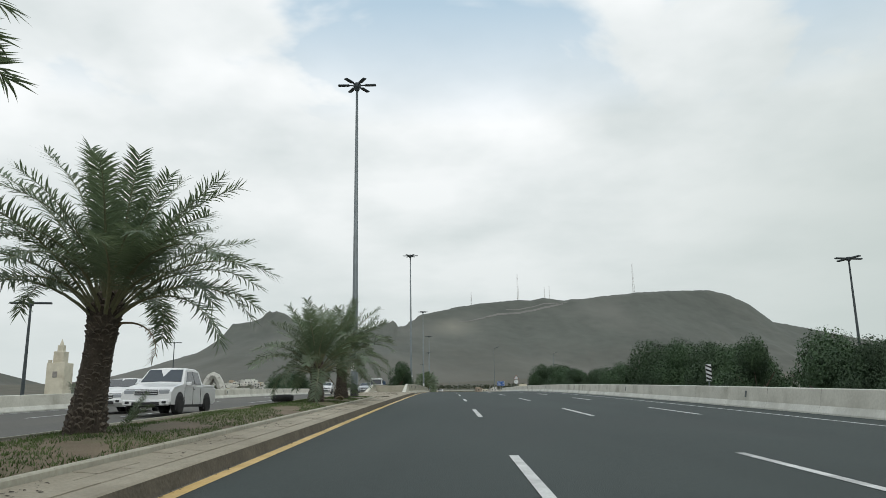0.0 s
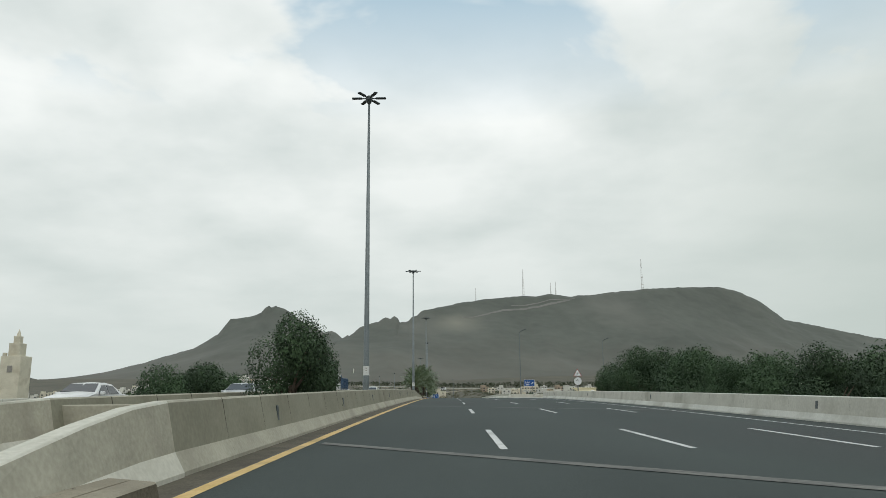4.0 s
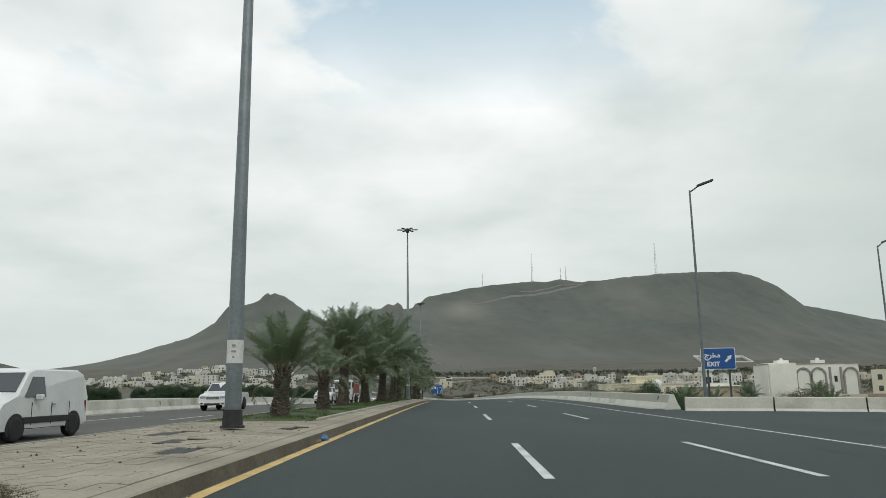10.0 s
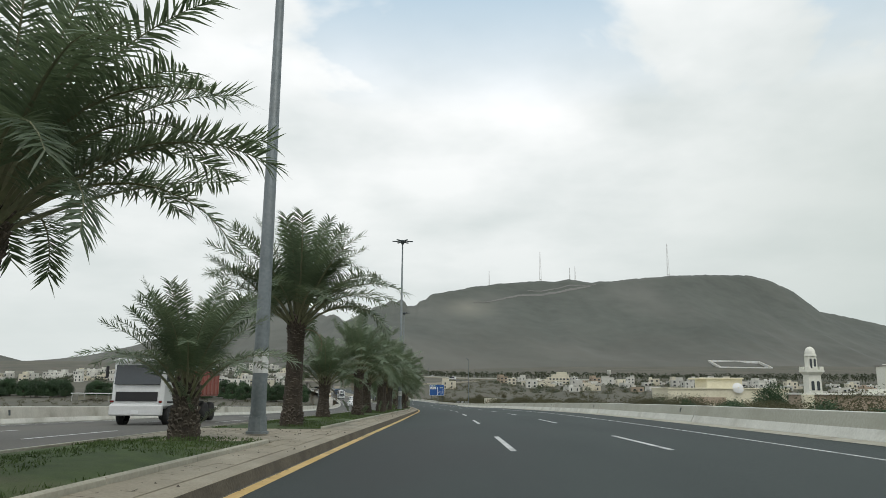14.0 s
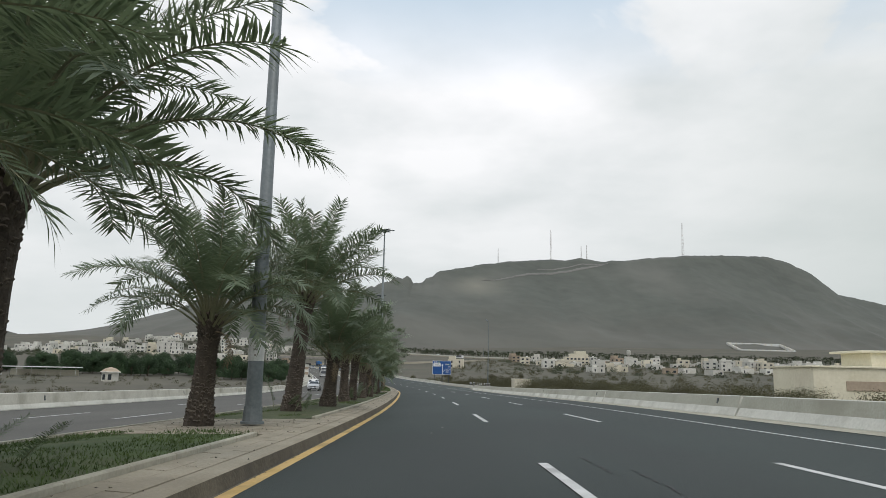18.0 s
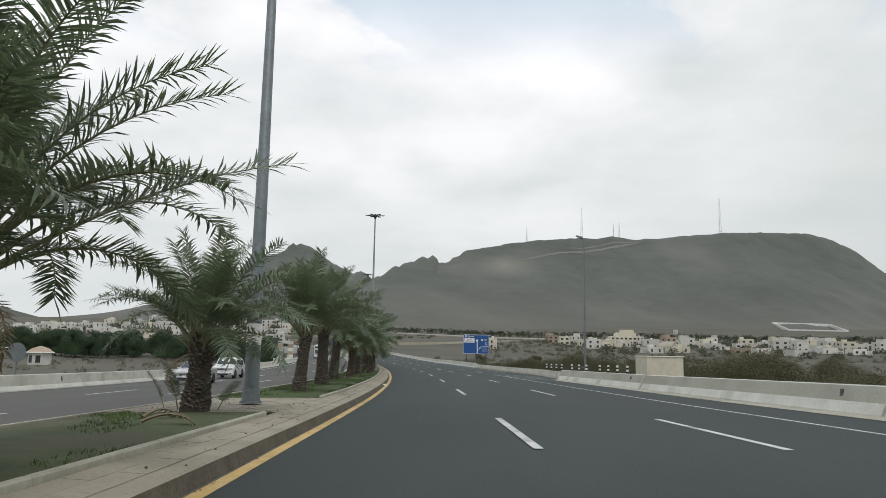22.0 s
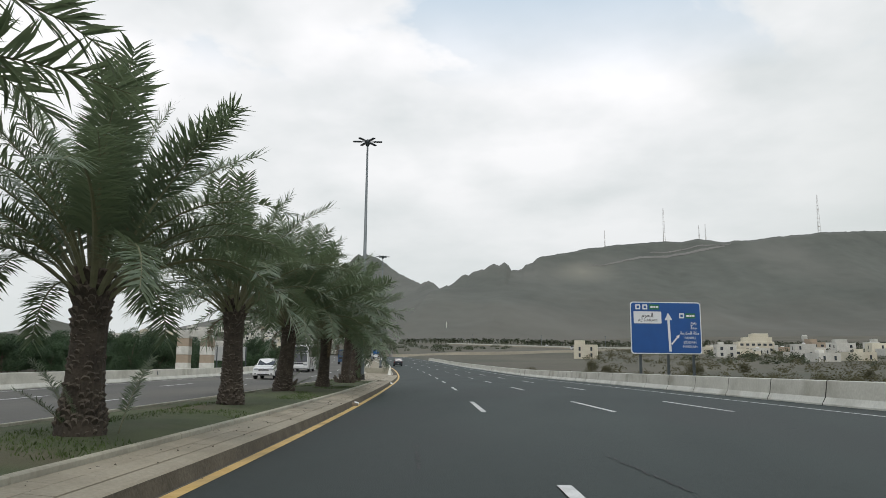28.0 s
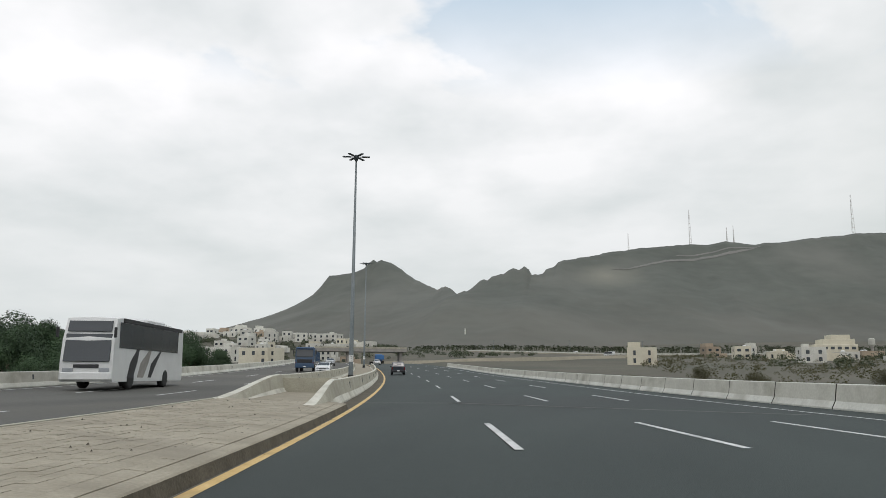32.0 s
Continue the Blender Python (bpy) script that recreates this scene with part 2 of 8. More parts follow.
def geology(mat):
    """Brown gravel on the fan at the foot, and a pale scar of loose scree under the bend of the track."""
    n, l = mat.node_tree.nodes, mat.node_tree.links
    base = n["Principled BSDF"].inputs["Base Color"]
    place = n.new("ShaderNodeNewGeometry").outputs["Position"]
    ragged = n.new("ShaderNodeTexNoise")
    ragged.inputs["Scale"].default_value, ragged.inputs["Detail"].default_value = 0.012, 6.0
    l.new(place, ragged.inputs["Vector"])
    for centre, size, reach, tint in (((0, 0, 20), (0, 0, 1 / 150), (1.5, 0.5, 0.6), (0.112, 0.103, 0.085, 1)), ((28, 0, 217), (1 / 85, 0, 1 / 42), (1.6, 0.5, 0.95), (0.185, 0.183, 0.150, 1))):
        off, sized, far = n.new("ShaderNodeVectorMath"), n.new("ShaderNodeVectorMath"), n.new("ShaderNodeVectorMath")
        off.operation, sized.operation, far.operation = "SUBTRACT", "MULTIPLY", "LENGTH"
        off.inputs[1].default_value, sized.inputs[1].default_value = centre, size
        l.new(place, off.inputs[0]), l.new(off.outputs[0], sized.inputs[0]), l.new(sized.outputs[0], far.inputs[0])
        wobble = n.new("ShaderNodeMath")
        wobble.operation = "MULTIPLY_ADD"
        wobble.inputs[1].default_value = 1.1
        l.new(ragged.outputs[0], wobble.inputs[0]), l.new(far.outputs["Value"], wobble.inputs[2])
        cut = n.new("ShaderNodeMapRange")
        cut.inputs[1].default_value, cut.inputs[2].default_value, cut.inputs[4].default_value = reach
        l.new(wobble.outputs[0], cut.inputs[0])
        mix = n.new("ShaderNodeMix")
        mix.data_type = "RGBA"
        mix.inputs[7].default_value = tint
        l.new(base.links[0].from_socket, mix.inputs[6]), l.new(cut.outputs[0], mix.inputs[0])
        l.new(mix.outputs[2], base)


geology(ROCK)
GALVANISED = surface("galvanised steel", (0.125, 0.148, 0.155), (0.19, 0.215, 0.225), 1.5, 12, 0.55, 0.0, metal=0.35, stain=(0.16, 0.17, 0.17), local=True)
DARK_METAL = surface("dark painted steel", (0.03, 0.04, 0.045), (0.06, 0.075, 0.08), 3, 20, 0.5, local=True)
BLACK_PAINT = surface("black bitumen paint", (0.012, 0.012, 0.012), (0.03, 0.03, 0.03), 4, 25, 0.7, local=True)
WHITE_METAL = surface("white sprayed band", (0.50, 0.51, 0.50), (0.68, 0.69, 0.68), 4, 20, 0.6, local=True)
STONE_GREY = surface("grey stone cladding", (0.22, 0.21, 0.19), (0.32, 0.30, 0.28), 0.6, 6, 0.8, local=True)
BARK = surface("palm bark", (0.034, 0.027, 0.021), (0.085, 0.068, 0.052), 4, 26, 0.95, 0.8, 25, local=True)
LEAF_BASE = surface("cut palm leaf base", (0.060, 0.048, 0.037), (0.150, 0.125, 0.098), 4, 25, 0.95, 0.5, 25, local=True)
FROND = surface("palm leaflet", (0.085, 0.120, 0.075), (0.175, 0.220, 0.140), 0.8, 9, 0.42, 0.0, local=True, vary=0.22)
# leaflets let part of the light through
def lets_light(m, share, colour):
    n, l = m.node_tree.nodes, m.node_tree.links
    thin, mix = n.new("ShaderNodeBsdfTranslucent"), n.new("ShaderNodeMixShader")
    thin.inputs["Color"].default_value = (*colour, 1)
    mix.inputs[0].default_value = share
    l.new(n["Principled BSDF"].outputs[0], mix.inputs[1])
    l.new(thin.outputs[0], mix.inputs[2])
    l.new(mix.outputs[0], n["Material Output"].inputs[0])


lets_light(FROND, 0.30, (0.19, 0.25, 0.13))
RACHIS = surface("palm leaf stalk", (0.13, 0.135, 0.075), (0.22, 0.22, 0.13), 2, 15, 0.6, local=True)
DRY_FROND = surface("dry palm leaf", (0.13, 0.10, 0.06), (0.24, 0.19, 0.12), 2, 15, 0.8, local=True)


JOINT_WORN = surface("worn joint filler", (0.07, 0.072, 0.07), (0.17, 0.17, 0.155), 1.5, 14, 0.9)


# ---- mesh helpers ----
def part(name, bm, material, parent=None, label="", smooth=False, at=None):
    """Link a bmesh as one mesh object, under a thing or a part if one is given."""
    me = bpy.data.meshes.new(name)
    bm.to_mesh(me)
    bm.free()
    return placed(name, me, material, parent, label, smooth, at)


def placed(name, me, material, parent=None, label="", smooth=False, at=None):
    if not me.materials:
        for one in material if isinstance(material, (list, tuple)) else (material,):
            me.materials.append(one)
    if smooth:
        me.shade_smooth()
    ob = new(name, me)
    if parent is not None:
        ob.parent = parent
    if at is not None:
        ob.matrix_basis = at
    if label:
        ob["label"] = label
    return ob


def raw(verts, faces, which=None):
    """Mesh data straight from lists, with a material number per face if given."""
    me = bpy.data.meshes.new("piece")
    me.from_pydata([tuple(v) for v in verts], [], faces)
    if which is not None:
        me.polygons.foreach_set("material_index", which)
    me.update()
    return me


def empty(name, m, label, category, group="", kind=""):
    ob = new(name)
    ob.matrix_basis = m
    return tagged(ob, label, category, group, kind)


def box_bm(sx, sy, sz, at=(0, 0, 0), bevel=0.0, bm=None):
    bm = bm or bmesh.new()
    got = bmesh.ops.create_cube(bm, size=1.0, matrix=Matrix.Translation(at) @ Matrix.Diagonal((sx, sy, sz, 1)))
    if bevel:
        edges = list({e for v in got["verts"] for e in v.link_edges})
        bmesh.ops.bevel(bm, geom=edges, offset=bevel, segments=1, affect="EDGES")
    return bm


def flat_bm(points, depth=0.012):
    """A thin plate in the XZ plane, its face to -Y."""
    bm = bmesh.new()
    lo = [bm.verts.new((x, -depth, z)) for x, z in points]
    hi = [bm.verts.new((x, 0, z)) for x, z in points]
    bm.faces.new(lo), bm.faces.new(hi[::-1])
    for k in range(len(points)):
        j = (k + 1) % len(points)
        bm.faces.new((lo[j], lo[k], hi[k], hi[j]))
    return bm


def tube_bm(points, radii, sides=8, bm=None, cap=True):
    """A tapered tube along points."""
    bm = bm or bmesh.new()
    rings = []
    for i, (p, r) in enumerate(zip(points, radii)):
        p = Vector(p)
        a = Vector(points[max(0, i - 1)])
        b = Vector(points[min(len(points) - 1, i + 1)])
        q = (b - a).to_track_quat("Z", "Y")
        rings.append([bm.verts.new(p + q @ Vector((r * math.cos(2 * math.pi * k / sides), r * math.sin(2 * math.pi * k / sides), 0))) for k in range(sides)])
    for lo, hi in zip(rings, rings[1:]):
        for k in range(sides):
            bm.faces.new((lo[k], lo[(k + 1) % sides], hi[(k + 1) % sides], hi[k]))
    if cap:
        bm.faces.new(rings[0][::-1])
        bm.faces.new(rings[-1])
    return bm


# ---- the road's line: its yellow left edge, every 40 m from station -80 ----
LINE = np.array([-3.53, -79.97, -2.41, -3.29, -39.97, -1.20, -3.05, 0.02, 0.01, -2.90, 40.02, 1.19,
                 -2.87, 80.02, 2.17, -2.83, 120.02, 2.86, -2.86, 160.02, 3.29, -2.77, 200.02, 3.42,
                 -2.91, 240.02, 3.26, -3.71, 280.02, 2.75, -5.30, 319.98, 2.04, -7.90, 359.90, 1.32,
                 -11.43, 399.74, 0.67, -16.16, 439.46, 0.23, -22.12, 479.01, -0.07, -29.38, 518.34, -0.12,
                 -37.47, 557.51, -0.05, -46.77, 596.42, 0.45, -57.19, 635.03, 1.20, -68.62, 673.37, 2.30,
                 -80.93, 711.42, 3.40, -94.01, 749.22, 4.40, -107.76, 786.79, 5.00, -122.04, 824.15, 5.40]).reshape(-1, 3)


def smooth_at(table, k):
    """Catmull-Rom through the rows of a table."""
    k = min(max(k, 0.0), len(table) - 1.001)
    i = int(k)
    f = k - i
    p = [table[min(max(i + j, 0), len(table) - 1)] for j in (-1, 0, 1, 2)]
    if i == 0:
        p[0] = 2 * table[0] - table[1]
    return 0.5 * ((2 * p[1]) + (p[2] - p[0]) * f + (2 * p[0] - 5 * p[1] + 4 * p[2] - p[3]) * f * f + (3 * p[1] - p[0] - 3 * p[2] + p[3]) * f ** 3)


def bank(s):
    return math.tan(radians(np.interp(s, (200, 240, 280, 320, 360), (-0.2, 0.74, 1.82, 2.35, 2.55))))


def outer_bank(s):
    """Cross slope of the outer lanes, flatter than that of the inner one."""
    return float(np.interp(s, (200, 240, 280, 340, 390, 510, 600), (-0.0035, 0.0129, 0.020, 0.020, 0.006, 0.010, 0.010)))


def far_lift(s):
    """How much the other carriageway stands above this one's edge."""
    return float(np.interp(s, (250, 310, 440, 470, 540, 590, 640, 800), (0, -0.32, -0.32, 0.0, 0.3, 0.5, 0.9, 1.0)))


def along(s):
    """Place, right-hand normal and heading of the road's line at station s."""
    p = smooth_at(LINE, (s + 80) / 40)
    d = smooth_at(LINE, (s + 81) / 40) - smooth_at(LINE, (s + 79) / 40)
    h = math.atan2(d[1], d[0])
    return p, (math.sin(h), -math.cos(h)), h


def P(s, u, h=0.0):
    """The point at station s, u metres right of the yellow line, h above the road there."""
    p, n, _ = along(s)
    if u >= 0:
        z = p[2] + bank(s) * min(u, 4.0) + outer_bank(s) * max(0.0, u - 4.0)
    else:
        z = p[2] + far_lift(s) * min(1.0, -u / 16.0)
    return Vector((p[0] + n[0] * u, p[1] + n[1] * u, z + h))


def stand(s, u, h=0.0, turn=0.0, back=False):
    """A pose on the road at (s, u) whose +Y runs along the road."""
    _, _, a = along(s)
    return Matrix.Translation(P(s, u, h)) @ Matrix.Rotation(a - math.pi / 2 + radians(turn) + (math.pi if back else 0), 4, "Z")


def edge(s):
    """Where the yellow line wanders from the smooth line of the road."""
    return float(np.interp(s, (150, 172, 255, 290, 330, 375, 392, 405, 416, 445, 490, 700), (0.0, -0.18, -0.12, 0.0, 0.32, 0.38, 0.52, 0.54, 0.52, 0.30, 0.13, 0.1)))


def strip(name, s0, s1, profile, material, step=4.0, which=None, close=False, parent=None, label="", ends=False):
    """A band swept along the road; profile is (u, h) rows, or a function of s that gives them."""
    count = max(2, int(math.ceil((s1 - s0) / step)) + 1)
    verts, faces, mats = [], [], []
    for i in range(count):
        s = s0 + (s1 - s0) * i / (count - 1)
        rows = profile(s) if callable(profile) else profile
        verts += [P(s, u + (edge(s) if u <= 0.12 else 0.0), h) for u, h in rows]
    k = len(rows)
    for i in range(count - 1):
        for j in range(k if close else k - 1):
            a, b = i * k + j, i * k + (j + 1) % k
            faces.append((a, a + k, b + k, b))
            mats.append(which[j] if which else 0)
    if ends and close:
        faces += [tuple(range(k)), tuple(range((count - 1) * k, count * k))[::-1]]
        mats += [0, 0]
    return placed(name, raw(verts, faces, mats), material, parent, label)


S0, S1 = -60.0, 840.0
RIGHT_EDGE = lambda s: float(np.interp(s, (-80, 158, 176, 300, 405, 421, 438, 510, 800), (15.0, 15.0, 13.9, 13.9, 14.1, 13.9, 15.3, 15.7, 15.7)))
road = strip("road", S0, S1, lambda s: [(-0.32, -0.02), (0.0, 0.0), (3.7, 0.0), (7.4, 0.0), (11.0, 0.0), (RIGHT_EDGE(s) + 0.3, 0.0)], ASPHALT)
tagged(road, "dark grey worn asphalt carriageway with painted lanes", "road", kind="structure")
far_road = strip("road_opposite", S0, S1, [(-18.0, 0.0), (-14.0, 0.0), (-10.0, 0.0), (-5.15, 0.0)], DUSTY_ASPHALT)
tagged(far_road, "dark grey asphalt carriageway of the oncoming traffic", "road", kind="structure")


def line(name, s0, s1, u, w, material, parent, label):
    return strip(name, s0, s1, [(u - w / 2, 0.006), (u + w / 2, 0.006)], material, parent=parent, label=label)


line("edge_line", S0, S1, 0.0, 0.2, YELLOW_PAINT, road, "faded yellow edge line")
line("edge_line", 176, 439.5, 10.9, 0.11, WHITE_PAINT, road, "thin white edge line")
line("edge_line", 452, S1, 14.1, 0.11, WHITE_PAINT, road, "thin white edge line")
line("edge_line", S0, 158, 13.4, 0.11, WHITE_PAINT, road, "thin white edge line")
line("edge_line", S0, S1, -5.75, 0.16, WHITE_PAINT, far_road, "white edge line")
line("edge_line", S0, S1, -16.6, 0.16, WHITE_PAINT, far_road, "white edge line")
strip("gutter_apron", 202, 421, lambda s: [(RIGHT_EDGE(s) - 1.0, 0.012), (RIGHT_EDGE(s) - 0.28, 0.05)], CONCRETE, parent=road, label="pale concrete gutter at the foot of the barrier")
strip("verge_dirt", S0, S1, [(-0.17, 0.004), (-0.095, 0.005)], SHOULDER, parent=road, label="gritty dust along the kerb")
DASH = 6.2
k = -4
while True:
    s = float(np.interp(k, (-4, 0, 8, 13, 18, 26, 28, 40), (-49.4, 24.6, 172.9, 263, 355, 509.3, 546, 770)))
    k += 1
    if s > 700:
        break
    aside = float(np.interp(s, (270, 320), (0.0, 0.17)))
    for u in (4.07 + aside, 7.7 + aside) + ((11.2,) if s < 160 or s > 438 else ()):
        strip("lane_dash", s, s + DASH, [(u - 0.075, 0.007), (u + 0.075, 0.007)], WHITE_PAINT, parent=road)
    for u in (-9.4, -13.0):
        strip("lane_dash", s + 4, s + 4 + DASH, [(u - 0.08, 0.007), (u + 0.08, 0.007)], WHITE_PAINT, parent=far_road)


# ---- worn skew joints of the bridge deck ----
def deck_joint(s, u0, u1, w, m, label, parent, skew=0.93):
    verts = [P(s - skew * (u - 0.75) + d, u, 0.009) for u in np.linspace(u0, u1, 8) for d in (-w / 2, w / 2)]
    faces = [(2 * i, 2 * i + 1, 2 * i + 3, 2 * i + 2) for i in range(7)]
    return placed("deck_joint", raw(verts, faces), m, parent, label)


for s, w in ((81.5, 0.5), (112.9, 0.42), (127.0, 0.12), (145.5, 0.42), (566.5, 0.3)):
    deck_joint(s, 0.3, 14.4 if s < 160 else 13.5, w, JOINT_WORN, "pale worn joint across the bridge deck", road)
    deck_joint(s + 0.06, 0.3, 14.4 if s < 160 else 13.5, 0.05, BLACK_PAINT, "dark rubber seal of the joint", road)
# painted gore where the shoulder ends and a fourth lane begins
for k, (s0, u0, s1, u1, w) in enumerate(((439.6, 10.9, 434.6, 14.0, 0.16), (436.3, 11.4, 432.2, 13.9, 0.28), (432.2, 11.0, 428.0, 13.6, 0.28), (427.8, 11.0, 424.2, 13.2, 0.28), (423.2, 11.0, 420.4, 12.9, 0.28))):
    placed("gore_line" if k == 0 else "hatch_bar", raw([P(s0, u0, 0.008), P(s0 - w, u0, 0.008), P(s1 - w, u1, 0.008), P(s1, u1, 0.008)], [(0, 1, 2, 3)]), WHITE_PAINT, road, "worn white paint of the gore")
rnd = random.Random(3)
for k in range(55):
    s, u = rnd.uniform(0, 560), rnd.choice((rnd.uniform(0.6, 10.5), rnd.uniform(0.4, 3.6)))
    a, b = rnd.uniform(0.1, 0.45), rnd.uniform(0.015, 0.05)
    ring = [P(s + a * math.cos(q) * rnd.uniform(0.6, 1), u + b * math.sin(q) * rnd.uniform(0.6, 1), 0.005) for q in np.linspace(0, 2 * math.pi, 9)[:-1]]
    placed("scuff", raw(ring, [tuple(range(8))]), JOINT_WORN if k % 2 else BLACK_PAINT, road, "worn mark on the asphalt")

# tar-dark cracks, short broken runs in the wheel paths
for k in range(34):
    s, u = rnd.uniform(4, 556), rnd.choice((1.2, 2.9, 5.0, 6.6, 8.6, 10.0)) + rnd.uniform(-0.5, 0.5)
    long, slant, w = rnd.uniform(1.2, 4.0), rnd.uniform(-0.12, 0.12), rnd.uniform(0.010, 0.028)
    count = int(long / 0.22)
    verts, faces = [], []
    for i in range(count):
        if rnd.random() < 0.3:
            continue
        a, b = s + long * i / count, s + long * (i + 0.9) / count
        ua, ub = u + slant * (a - s) + rnd.uniform(-0.03, 0.03), u + slant * (b - s) + rnd.uniform(-0.03, 0.03)
        n = len(verts)
        verts += [P(a, ua - w, 0.005), P(a, ua + w, 0.005), P(b, ub + w * 0.6, 0.005), P(b, ub - w * 0.6, 0.005)]
        faces.append((n, n + 1, n + 2, n + 3))
    placed("crack", raw(verts, faces), BLACK_PAINT, road, "dark broken crack in the asphalt")

# ---- median: kerbs, paved walk, planted beds ----
PAVED = [(43.0, 74.0), (164.0, 185.0), (244.0, 250.5), (309.5, 316.0), (380.0, 387.0), (453.0, 459.5), (525.8, 562.0)]
KERBED = [(-5.1, -0.3), (-5.1, 0.2), (-4.8, 0.22), (-1.2, 0.22), (-0.47, 0.17), (-0.47, 0.232), (-0.225, 0.21), (-0.20, 0.19), (-0.13, -0.05)]
median = strip("median", S0, 74.0, KERBED, (KERB, JOINT_SAND, PAVING, KERB_DIRT), which=[0, 1, 1, 1, 1, 2, 2, 3])
tagged(median, "raised central reservation with dusty kerbs", "median", kind="structure")
strip("kerbed_median", 163.5, 562.0, KERBED, (KERB, JOINT_SAND, PAVING, KERB_DIRT), which=[0, 1, 1, 1, 1, 2, 2, 3], parent=median, label="raised reservation between the bridges")
for a, b in ((73.8, 163.7), (561.8, S1)):
    strip("bridge_median", a, b, [(-5.1, -0.3), (-5.1, 0.10), (-4.8, 0.12), (-1.4, 0.12), (-1.1, 0.012), (-0.10, 0.004)], (KERB, JOINT_SAND, KERB_DIRT), which=[0, 1, 1, 1, 2], parent=median, label="dirt strip along the foot of the bridge barrier")
strip("walk_base", S0, 74, [(-1.10, 0.272), (-0.475, 0.226)], JOINT_SAND, parent=median, label="sandy joints of the walk")
strip("walk_base", 163.5, 562, [(-1.10, 0.272), (-0.475, 0.226)], JOINT_SAND, parent=median, label="sandy joints of the walk")
for a, b in PAVED:
    strip("paving_base", a, b, [(-4.8, 0.288), (-1.10, 0.275)], JOINT_SAND, parent=median, label="sandy joints of the paving")
placed("kerb_end", raw([P(164.02, u + edge(164), h) for u, h in ((-5.1, -0.05), (-0.13, -0.05), (-0.20, 0.185), (-0.47, 0.225), (-5.1, 0.215))], [(0, 1, 2, 3, 4)]), KERB_DIRT, median, "dirty end face of the kerb")
# open service pits, their shaded depth painted as black plates: station, offset, length, width
PITS = [(179.0, -3.3, 1.5, 0.5), (176.6, -2.2, 0.9, 0.45), (174.6, -1.35, 1.2, 0.5), (181.0, -1.1, 0.8, 0.4), (539.5, -3.3, 1.6, 0.55), (527.4, -1.22, 1.5, 0.42), (45.8, -1.05, 0.8, 0.5), (57.5, -1.35, 1.3, 0.5)]


def pavers(s0, s1, rows, wide=0.2, long=0.4):
    """Sand coloured blocks in running bond; rows is two offsets and their heights."""
    rnd = random.Random(int(s0 * 10))
    u0, u1, h0, h1 = rows
    count = int(round((u1 - u0) / wide))
    wide = (u1 - u0) / count
    verts, faces = [], []
    box = ((3, 2, 1, 0), (0, 1, 5, 4), (1, 2, 6, 5), (2, 3, 7, 6), (3, 0, 4, 7))
    for k in range(count):
        s = s0 - (long / 2 if k % 2 else 0.0)
        while s < s1:
            a, b = max(s, s0) + 0.003, min(s + long, s1) - 0.003
            ua, ub = u0 + wide * k + 0.003, u0 + wide * (k + 1) - 0.003
            s += long
            mid, um = (a + b) / 2, (ua + ub) / 2
            if b - a < 0.05 or any(abs(mid - p[0]) < p[2] / 2 and abs(um - p[1]) < p[3] / 2 for p in PITS):
                continue
            lift = rnd.uniform(-0.005, 0.004)
            e = edge(mid)
            n = len(verts)
            for drop in (0.0, 0.06):
                for ss, uu in ((a, ua), (b, ua), (b, ub), (a, ub)):
                    f = (uu - u0) / (u1 - u0)
                    verts.append(P(ss, uu + e, h0 + (h1 - h0) * f + lift - drop))
            faces += [tuple(n + q for q in one) for one in box]
    ob = placed("paving_block", raw(verts, faces), PAVING, median, "sand coloured paving blocks with dirty joints")
    ob["kind"] = "stuff"
    return ob


for a, b in ((-6.0, 74.0), (163.6, 300.0), (300.0, 430.0), (430.0, 562.0)):
    pavers(a, b, (-1.06, -0.48, 0.285, 0.24), 0.29, 1.1)
for a, b in PAVED:
    pavers(a, b, (-4.8, -1.06, 0.30, 0.286))
for s, u, ln, w in PITS:
    part("service_pit", box_bm(w, ln, 0.02, (0, 0, 0)), BLACK_PAINT, median, "flat black plate painted as the shade of an open service pit", at=stand(s, u + edge(s), 0.281 if u < -1.7 else 0.272))
    part("pit_cover", box_bm(w * 0.8, ln * 0.4, 0.03, (0.05, 0, 0), 0.008), JOINT_SAND, median, "loose concrete pit cover", at=stand(s + ln * 0.55, u + edge(s) + 0.2, 0.312 if u < -1.7 else 0.292) @ Matrix.Rotation(0.35, 4, "Z") @ Matrix.Rotation(0.06, 4, "Y"))
BEDS = [(S0, 43.0, SOIL)] + [(a[1], b[0], DRY_TURF if a[1] in (316.0, 459.5) else GRASS) for a, b in zip(PAVED, PAVED[1:]) if b[0] - a[1] < 80 and a[1] > 100]
STONE_LONG = 1.5
bm = box_bm(0.11, STONE_LONG - 0.012, 0.17, (0, STONE_LONG / 2, 0), 0.018)
EDGING = bpy.data.meshes.new("edging_stone")
bm.to_mesh(EDGING), bm.free()
EDGING.materials.append(CONCRETE)


def upright(a, b):
    d = b - a
    return Matrix.Translation(a) @ Matrix.Rotation(math.atan2(-d.x, d.y), 4, "Z") @ Matrix.Rotation(math.atan2(d.z, math.hypot(d.x, d.y)), 4, "X")


